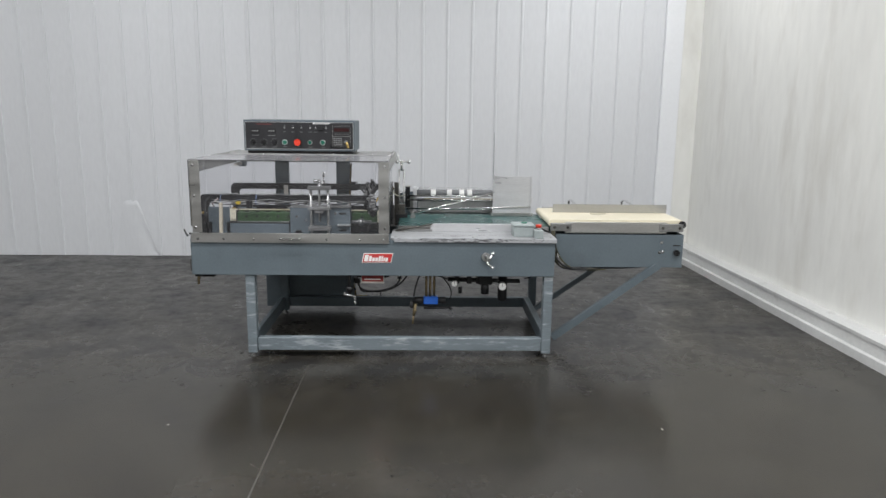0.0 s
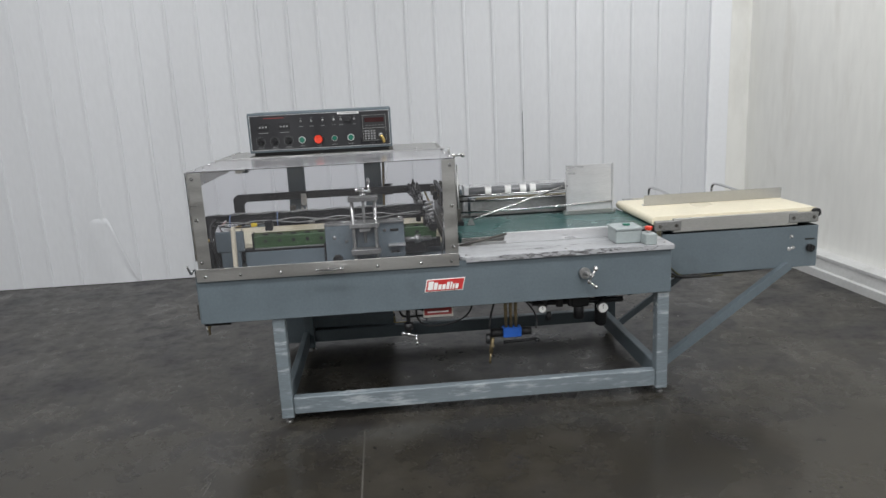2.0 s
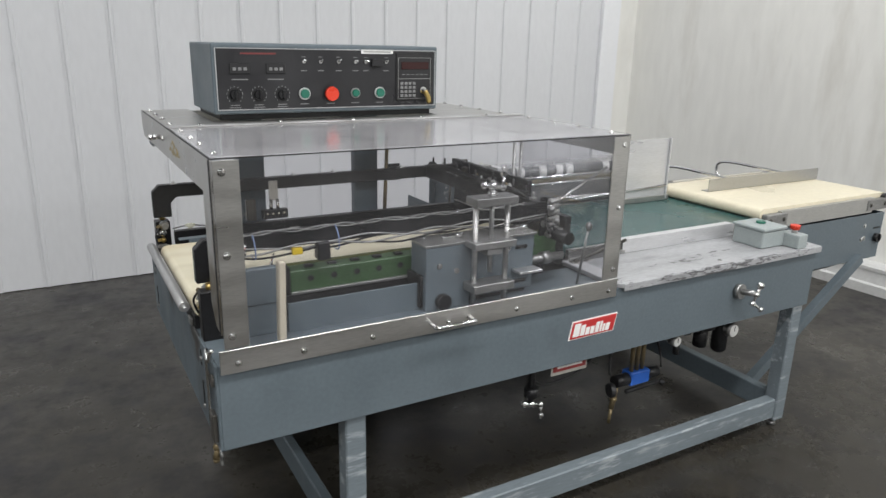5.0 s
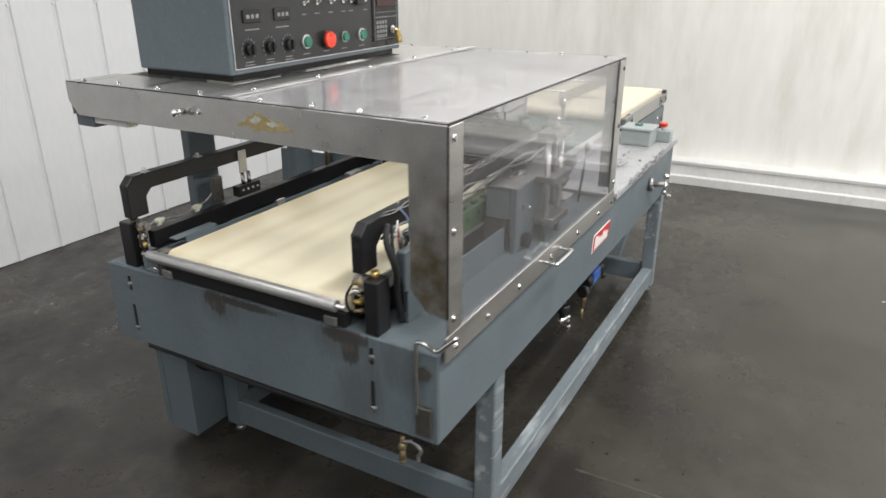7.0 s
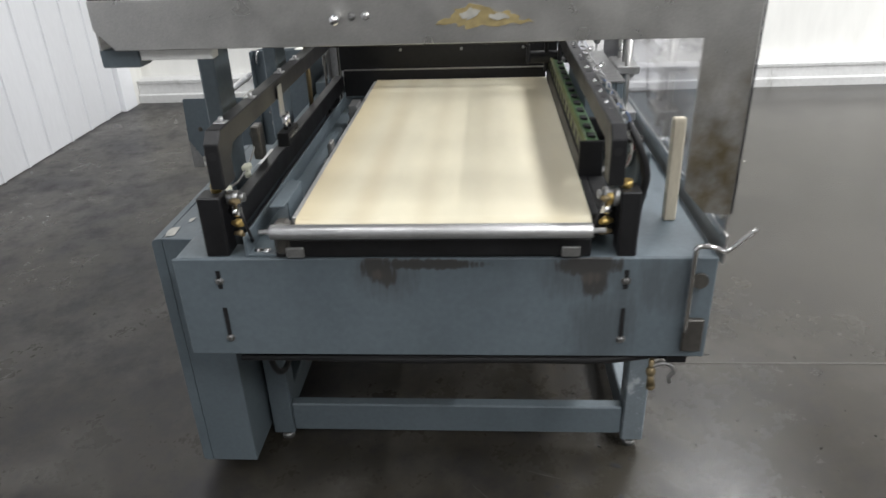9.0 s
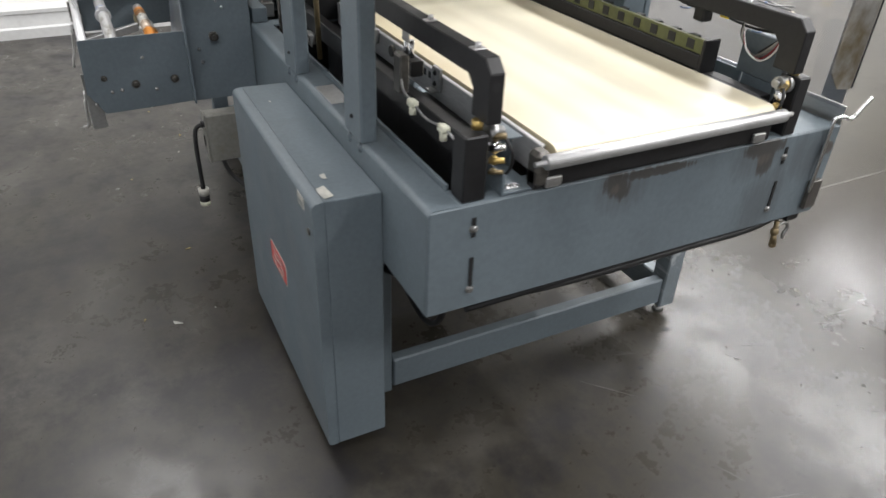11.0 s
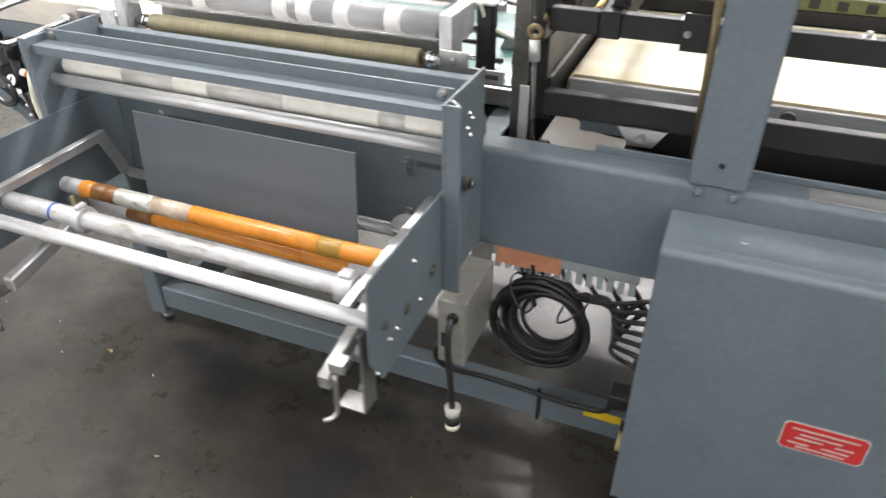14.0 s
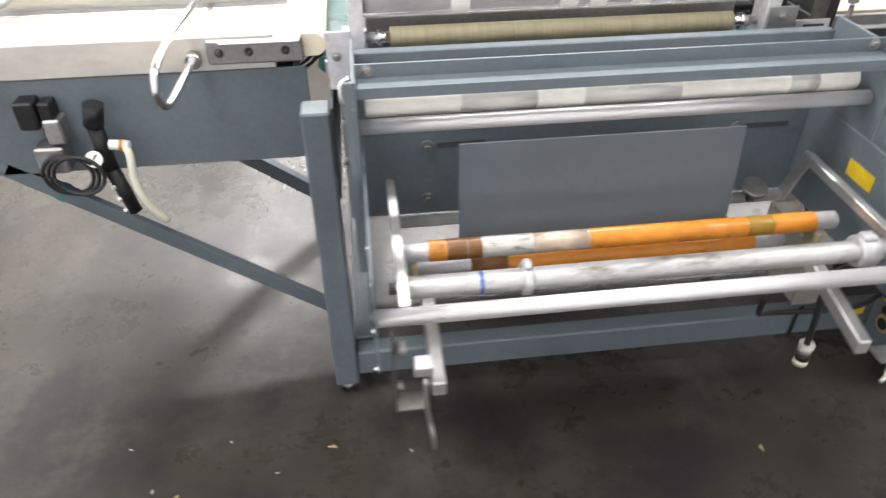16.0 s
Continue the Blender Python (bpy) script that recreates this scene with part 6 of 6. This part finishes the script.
for x, z, r in ((1.602, 0.468, 0.019), (1.905, 0.453, 0.026)):
    g = part("gauge", R((x, YA - 0.005, z), (x, YA - 0.035, z), r, n=24), STEEL_D, air)
    part("dial", R((x, YA - 0.0352, z), (x, YA - 0.037, z), r * 0.9, n=24), WHITE, g, "white dial face")
    part("needle", B(x - 0.0015, x + 0.0015, YA - 0.0385, YA - 0.0375, z - 0.002, z + r * 0.7, 0), RUBBER, g)
bm = rod(bm_new(), (1.912, YA + 0.03, 0.36), (1.912, YA + 0.03, 0.50), 0.030, n=20)
ball(bm, (1.912, YA + 0.03, 0.36), 0.030, (1, 1, 0.7))
part("filter_bowl", bm, BLACK, air)
part("drain_stem", R((1.64, YA, 0.40), (1.64, YA, 0.44), 0.012, n=14), BLACK, air)
bm = rod(bm_new(), (1.80, YA + 0.03, 0.39), (1.80, YA + 0.03, 0.47), 0.026, n=20)
box(bm, 1.755, 1.845, YA - 0.005, YA + 0.05, 0.455, 0.515, 0.006)
part("lubricator", bm, BLACK, air)
part("hose", T([(1.56, YA, 0.49), (1.50, YA + 0.05, 0.50), (1.40, YA + 0.05, 0.52), (1.36, YA + 0.04, 0.44), (1.345, YA + 0.02, 0.37)], 0.005, 8, 5), RUBBER, air)
part("hose", T([(1.50, YA, 0.53), (1.56, YA + 0.02, 0.46), (1.585, YA + 0.02, 0.40), (1.575, YA, 0.36)], 0.004, 8, 5), RUBBER, air)
part("hose", T([(2.05, YA + 0.03, 0.49), (2.09, YA + 0.03, 0.50), (2.12, YA + 0.03, 0.535)], 0.004, 8, 5), RUBBER, air)

low = thing("lower_crank", "chrome ball crank on a shaft under the bed", "crank", (0.941, 0.046, 0.378))
part("shaft", R((0.946, 0.056, 0.393), (0.946, 0.056, 0.578), 0.010, n=14), BLACK, low)
part("collar", rod(R((0.946, 0.056, 0.423), (0.946, 0.056, 0.453), 0.022, n=18), (0.881, 0.056, 0.538), (1.021, 0.056, 0.518), 0.008, n=10), BLACK, low)
bm = rod(bm_new(), (0.919, 0.051, 0.403), (0.978, 0.046, 0.390), 0.006, n=10)
for p, r in (((0.919, 0.051, 0.403), 0.012), ((0.946, 0.048, 0.398), 0.011), ((0.978, 0.046, 0.390), 0.009)):
    ball(bm, p, r)
rod(bm, (0.978, 0.046, 0.390), (0.981, 0.044, 0.353), 0.005, n=10)
ball(bm, (0.981, 0.044, 0.351), 0.008, (1, 1, 1.5))
part("handle", bm, CHROME, low)
part("cable", T([(0.99, 0.12, 0.535), (0.99, 0.12, 0.46), (1.03, 0.12, 0.415), (1.12, 0.12, 0.41), (1.20, 0.12, 0.43), (1.25, 0.12, 0.47), (1.27, 0.12, 0.535)], 0.0045, 8, 5), RUBBER, low)
rp = thing("red_sign_plate", "red and white sign plate below the bed edge", "sign", (1.09, 0.055, 0.48))
# plate and field colours carry the shade below the bed edge
part("plate", B(1.018, 1.162, 0.053, 0.056, 0.474, 0.526, 0.0005), AGED_PAPER, rp)
part("field", B(1.024, 1.156, 0.0515, 0.0525, 0.486, 0.524, 0), REDDULL, rp, "red printed field")
part("print_bar", B(1.04, 1.14, 0.0502, 0.0512, 0.497, 0.504, 0), LABEL, rp)
bkt = thing("end_hook", "small black bracket with steel cock under the bed end", "bracket", (0.03, 0.1, 0.5))
bm = B(0.0, 0.12, 0.03, 0.07, 0.515, 0.533, 0.002)
part("bracket", bm, BLACK, bkt)
bm = rod(bm_new(), (0.004, 0.097, 0.522), (0.002, 0.097, 0.492), 0.006, n=12)
ball(bm, (0.002, 0.097, 0.493), 0.010, (1, 1, 1.2))
rod(bm, (0.002, 0.097, 0.49), (-0.002, 0.095, 0.462), 0.0055, 0.009, n=12)
ball(bm, (-0.002, 0.095, 0.458), 0.009)
part("cock", bm, BRONZE, bkt, "dull bronze drain cock")
part("lever", T([(0.002, 0.097, 0.505), (0.004, 0.075, 0.512), (0.004, 0.058, 0.506), (0.004, 0.050, 0.492), (0.004, 0.058, 0.478), (0.004, 0.056, 0.464)], 0.0045, 8, 4), STEEL_D, bkt, "bent steel lever")
part("shaft", R((0.016, 0.05, 0.524), (0.016, 0.945, 0.512), 0.0075, n=12), BLACK, bkt)
tagged(obj("air_hose", T([(0.02, 0.10, 0.522), (0.012, 0.20, 0.515), (0.015, 0.40, 0.512), (0.015, 0.60, 0.510), (0.02, 0.80, 0.512), (0.05, 0.95, 0.515), (0.2, 1.0, 0.49), (0.28, 1.02, 0.47)], 0.009, 8, 5), RUBBER), "black air hose under the bed end", "hose")

# dried glue on the end frame, brown stains of the front post
bm = prism(bm_new(), jagged([(0.505, 1.187), (0.485, 1.192), (0.478, 1.205), (0.455, 1.211), (0.43, 1.208), (0.405, 1.199), (0.385, 1.198), (0.372, 1.188), (0.352, 1.184), (0.385, 1.179), (0.42, 1.178), (0.46, 1.174), (0.475, 1.181), (0.51, 1.181)], 0.003, 3, 9), "x", 0.0105, 0.0118, 0)
part("glue_patch", bm, GLUE, ef, "dried yellowish glue patch")
bm = prism(bm_new(), jagged([(0.472, 1.197), (0.455, 1.206), (0.437, 1.201), (0.446, 1.192), (0.462, 1.188)], 0.003, 3, 12), "x", 0.0098, 0.0104, 0)
part("glue_residue", bm, AGED_PAPER, ef, "pale torn residue")
bm = prism(bm_new(), jagged([(0.425, 1.193), (0.41, 1.197), (0.394, 1.194), (0.39, 1.189), (0.41, 1.186)], 0.0025, 3, 14), "x", 0.0098, 0.0104, 0)
part("glue_residue", bm, AGED_PAPER, ef)
# ---- wall details ----
seam = box(bm_new(), 2.124, 2.127, -0.001, 0.004, 0.72, 1.325, 0, BACK)
part("seam_gap", seam, BLACK, wall_back, "dark open seam between two panels")
for i in range(-8, 15):
    c = BACK @ Vector((0.1235 + i * PITCH - 0.02, 0.009, 1.325))
    part("screw", R(c + Vector((0, 0.003, 0)), c + Vector((0, -0.006, 0)), 0.008, n=8), WALL_METAL, wall_back)
bm = bmesh.new()
nx, nz = 14, 22
grid = {}
for i in range(nx + 1):
    for k in range(nz + 1):
        u, w = i / nx, k / nz
        x = -1.837 + 0.447 * u + (0.10 - 0.10 * u) * w * (1 - u)
        top = 0.585 - 0.58 * max(0.0, (u - 0.52) / 0.48) - 0.02 * max(0.0, 0.15 - u) / 0.15
        bulge = 0.011 * math.sin(math.pi * u) ** 0.8 * (0.3 + 0.7 * w) * (1 if k < nz else 0)
        grid[i, k] = bm.verts.new(BACK @ Vector((x, 0.006 - bulge + 0.003 * math.sin(7 * u + 5 * w), 0.004 + top * w)))
for i in range(nx):
    for k in range(nz):
        bm.faces.new((grid[i, k], grid[i + 1, k], grid[i + 1, k + 1], grid[i, k + 1])).smooth = True
part("dented_flap", bm, WALL_METAL, wall_back, "bent white flap low on the wall")

# saw-cut joint of the floor and litter
joint = bm_new()
prism(joint, [(0.735, -6.0), (0.742, -6.0), (0.712, -0.1), (0.705, -0.1)], "z", 0.0004, 0.0012, 0)
part("floor_joint", joint, mat("pale_joint_filler", (0.06, 0.056, 0.048), 0.6, 0, 0.2, 6, 60), floor, "pale filled joint line")
PIT = mat("dark_floor_mark", (0.010, 0.010, 0.011), 0.55, 0, 0.3, 40, 120)
SCUFF = mat("pale_floor_scratch", (0.10, 0.098, 0.092), 0.5, 0, 0.2, 30, 90)
rng = random.Random(31)
marks = [(2.878, 0.869, 0.009), (2.515, 0.874, 0.008), (2.993, 0.678, 0.010), (3.055, 0.867, 0.011), (2.523, 0.71, 0.013), (3.092, 0.47, 0.009), (0.247, 0.089, 0.016), (0.14, 0.092, 0.010), (0.169, 0.251, 0.008), (0.143, 0.277, 0.010), (0.122, 0.327, 0.007), (1.864, 1.353, 0.012)]
marks += [(rng.uniform(-0.5, 0.35), rng.uniform(-0.7, 0.45), rng.uniform(0.002, 0.006)) for k in range(46)]
marks += [(rng.uniform(2.4, 3.4), rng.uniform(0.2, 1.2), rng.uniform(0.002, 0.005)) for k in range(14)]
for k, (x, y, size) in enumerate(marks):
    a, ratio = rng.uniform(0, 6.28), rng.uniform(0.35, 0.9)
    pts = []
    for i in range(9):
        b = 2 * math.pi * i / 9
        u, v = size * rng.uniform(0.6, 1.1) * math.cos(b), size * ratio * rng.uniform(0.6, 1.1) * math.sin(b)
        pts.append((x + u * math.cos(a) - v * math.sin(a), y + u * math.sin(a) + v * math.cos(a)))
    part("dark_mark", prism(bm_new(), pts, "z", 0.0002, 0.0006, 0), PIT, floor)
for k in range(16):
    x, y, a, size = rng.uniform(-0.6, 0.3), rng.uniform(-0.6, 0.5), rng.uniform(0.2, 1.5), rng.uniform(0.02, 0.09)
    d, w = Vector((math.cos(a), math.sin(a))) * size, Vector((-math.sin(a), math.cos(a))) * 0.0012
    c = Vector((x, y))
    part("scratch", prism(bm_new(), [tuple(c - d), tuple(c + w), tuple(c + d), tuple(c - w)], "z", 0.0002, 0.0007, 0), SCUFF, floor)
LITTER = mat("litter_scraps", (0.42, 0.33, 0.14), 0.6, 0, 0.3, 20, 80)
PAPER = mat("paper_scraps", (0.5, 0.5, 0.46), 0.6, 0, 0.1, 20, 80)
for k, (x, y, s) in enumerate(((2.28, 1.20, 0.012), (2.10, 1.234, 0.006), (2.678, 1.273, 0.006), (2.623, 1.292, 0.007), (2.407, 1.258, 0.005), (2.519, 1.157, 0.005), (1.285, 1.33, 0.010), (0.879, 1.434, 0.016), (0.91, 1.313, 0.006), (0.931, 1.517, 0.007), (2.593, -0.999, 0.010), (0.16, -0.958, 0.008), (1.9, 1.45, 0.006), (2.75, 1.15, 0.005))):
    bm = bm_new()
    a = k * 2.4
    pts = [(x + s * r * math.cos(a + b), y + s * r * math.sin(a + b)) for b, r in ((0, 1.2), (1.3, 0.35), (2.6, 0.9), (4.2, 0.4))]
    prism(bm, pts, "z", 0.0006, 0.003, 0)
    tagged(obj("scrap", bm, PAPER if k % 3 else LITTER), "small pale scrap lying on the floor", "scrap", "scraps on the floor")

# ---- linkage between the jaw and the film guide ----
link = thing("jaw_cylinder", "air cylinder with brass eye and brown rod behind the jaw", "cylinder", (1.165, 0.955, ZT))
part("rod", R((1.158, 0.968, 0.70), (1.165, 0.970, 0.91), 0.0048, n=12), GREASE, link, "thin brownish rod")
part("barrel", R((1.165, 0.970, 0.915), (1.167, 0.970, 0.955), 0.010, n=16), SATIN, link, "bright cylinder end")
bm = bm_new()
tube(bm, [(1.167 + 0.011 * math.cos(a), 0.970, 0.968 + 0.011 * math.sin(a)) for a in [2 * math.pi * i / 14 for i in range(15)]], 0.005, 8, 2)
part("eye", bm, BRONZE, link, "dull brass rod eye")
part("side_plate", B(1.186, 1.219, 0.925, 0.930, 0.70, 1.02, 0.001), GREASE, link, "oily dark upright steel strip")
part("pale_plate", B(1.180, 1.200, 0.9305, 0.934, 0.70, 0.85, 0.001), SATIN, link, "pale steel strip")
part("cord", T([(1.17, 0.945, 0.955), (1.20, 0.90, 0.93), (1.24, 0.88, 0.925), (1.28, 0.90, 0.95), (1.29, 0.93, 1.0)], 0.004, 8, 5), HOSE, link, "milky cord")
part("foot", B(1.145, 1.222, 0.92, 0.974, 0.694, 0.70, 0.001), STEEL_D, link)
part("bracket_plate", box(B(1.290, 1.349, 0.9862, 0.990, 0.80, 0.92, 0.001), 1.216, 1.2895, 0.9862, 0.990, 0.865, 0.892, 0.001), STEEL, link, "bright steel bracket plate with a slotted arm")
part("slot", B(1.228, 1.272, 0.9898, 0.9908, 0.874, 0.883, 0), RUBBER, link)
for z in (0.82, 0.90):
    screw(link, (1.32, 0.990, z), (0, 1, 0), 0.007, STEEL_D, "bolt")
part("clamp_block", B(1.268, 1.302, 0.885, 0.915, 0.84, 0.99, 0.003), BLACK, link)
part("clamp_cap", B(1.262, 1.308, 0.880, 0.918, 0.9905, 0.997, 0.001), STEEL, link, "bright steel cap")
part("foot_arm", B(1.145, 1.222, 0.9745, 0.979, 0.694, 0.749, 0.001), STEEL_D, link)
tagged(obj("bronze_rod", R((0.852, 0.950, 0.757), (0.868, 0.950, 1.15), 0.007, n=14), BRONZE), "slender bronze rod beside the rear post", "rod")

fold = thing("folded_bracket", "pale steel bracket with a bolt on the lower jaw bar", "bracket", (0.95, 0.94, 0.78))
part("plate", P([(0.905, 0.803), (0.998, 0.802), (0.975, 0.766), (0.93, 0.766)], "y", 0.9445, 0.9475, 0.0005), STEEL, fold)
part("web", B(0.932, 0.972, 0.9352, 0.9444, 0.772, 0.80, 0.001), STEEL_D, fold)
part("bolt", rod(R((0.952, 0.9475, 0.785), (0.952, 0.954, 0.785), 0.009, n=14), (0.952, 0.954, 0.785), (0.952, 0.962, 0.785), 0.005, n=10), STEEL_D, fold)

tagged(obj("side_shelf", box(B(0.06, 0.20, 0.823, 0.852, 0.836, 0.839, 0.0005), 0.09, 0.20, 0.823, 0.826, 0.7635, 0.8355, 0.0005), PAINT), "folded blue-grey steel strip beside the belt", "bracket")

# folded stop plate at the front corner of the worktop
stop = thing("corner_stop", "bent steel stop at the worktop corner", "bracket", (1.3, 0.2, ZT + 0.016))
part("base", B(1.215, 1.30, 0.215, 0.232, ZT + 0.0165, ZT + 0.0195, 0.001), STEEL, stop)
part("bent_strip", R((1.225, 0.223, ZT + 0.022), (1.462, 0.238, 0.822), 0.006, n=10), GREASE, stop)
part("edge", B(1.21, 1.46, 0.233, 0.2375, ZT + 0.0165, ZT + 0.030, 0.001), STEEL_D, stop)

# labels inside the rack and on the cabinet's end
tagged(obj("caution_label", P([(1.215, 0.674), (1.290, 0.674), (1.290, 0.706), (1.215, 0.706)], "x", 1.2474, 1.2481, 0), YELLOW), "yellow caution label inside the rack", "label")
tagged(obj("caution_label", P([(1.055, 0.185), (1.08, 0.185), (1.08, 0.21), (1.055, 0.21)], "x", 0.8685, 0.8692, 0), YELLOW), "small yellow label on the cabinet end", "label")
part("ring_gland", R((0.8682, 1.102, 0.135), (0.880, 1.102, 0.135), 0.024, n=20, bev=0.002), GLUE, cab, "brassy ring gland")
part("ring_hole", R((0.8802, 1.102, 0.135), (0.881, 1.102, 0.135), 0.016, n=20), RUBBER, cab)
part("knock_out", R((0.8682, 1.129, 0.264), (0.870, 1.129, 0.264), 0.016, n=20), BLACK, cab)

# worn paint flakes on the cabinet top
for k, (x, y) in enumerate(((0.30, 1.128), (0.74, 1.12))):
    s = 0.006 if k else 0.013
    part("paint_flake", prism(bm_new(), jagged([(x - s, y - s * 0.4), (x + s, y - s * 0.5), (x + s * 0.7, y + s * 0.5), (x - s * 0.6, y + s * 0.4)], 0.002, 3, 20 + k), "z", 0.7028, 0.7034, 0), AGED_PAPER, cab)

# loose cables at the infeed joint
loom = thing("infeed_cables", "bundle of dark cables hanging beside the infeed", "cables", (2.24, 0.22, 0.54))
for k in range(5):
    d = 0.007 * k
    part("cable", T([(2.228 + d, 0.235, 0.785), (2.236 + 0.6 * d, 0.226 - 0.3 * d, 0.72), (2.245 + 0.8 * d, 0.222, 0.65 - 0.4 * d), (2.262 + d, 0.224, 0.585 - d), (2.33 + 2 * d, 0.236, 0.538 - 0.3 * d), (2.46 + 4 * d, 0.255, 0.537 - 0.2 * d)], 0.0042, 8, 6), CABLE if k % 2 else RUBBER, loom)
part("tie", T([(2.235, 0.216, 0.66), (2.258, 0.212, 0.655), (2.275, 0.222, 0.652), (2.255, 0.232, 0.655), (2.235, 0.216, 0.66)], 0.002, 6, 3), RUBBER, loom)

# hose ends hanging below the bed end
tagged(obj("drain_hose", T([(0.47, 0.96, 0.547), (0.45, 0.955, 0.48), (0.40, 0.94, 0.40), (0.33, 0.93, 0.352), (0.265, 0.93, 0.334), (0.206, 0.93, 0.337), (0.16, 0.93, 0.370), (0.132, 0.93, 0.425), (0.118, 0.93, 0.50), (0.115, 0.93, 0.547)], 0.0075, 9, 6), RUBBER), "black hose looping below the bed", "hose")
# black strips standing in for the shaded gap lines along the cover's edges
for g in (B(0.0090, 0.0118, -0.0152, -0.0122, 0.838, CT + 0.001, 0), B(0.012, 1.196, -0.0120, -0.0092, CT + 0.0004, CT + 0.003, 0), B(0.0128, 0.0162, -0.008, 1.09, CT + 0.0006, CT + 0.0026, 0)):
    part("gasket", g, RUBBER, cover)
# wires with coloured sleeves at the jaw's front arm
for k, m_ in enumerate((WHITE, REDDULL, STEEL_D, AGED_PAPER, RUBBER)):
    d = 0.006 * k
    part("wire", T([(0.12, 0.172, 0.985 - d), (0.095, 0.160 - d, 0.955), (0.10 + d, 0.155, 0.915), (0.125 + 2 * d, 0.165 - d, 0.885), (0.16 + d, 0.175, 0.90 + d), (0.19, 0.172, 0.945 + 0.4 * d)], 0.0022, 6, 5), m_, jaw)
part("end_roller", R((3.083, 0.240, 0.828), (3.083, 0.260, 0.828), 0.0235, n=20, bev=0.002), BLACK, inf)
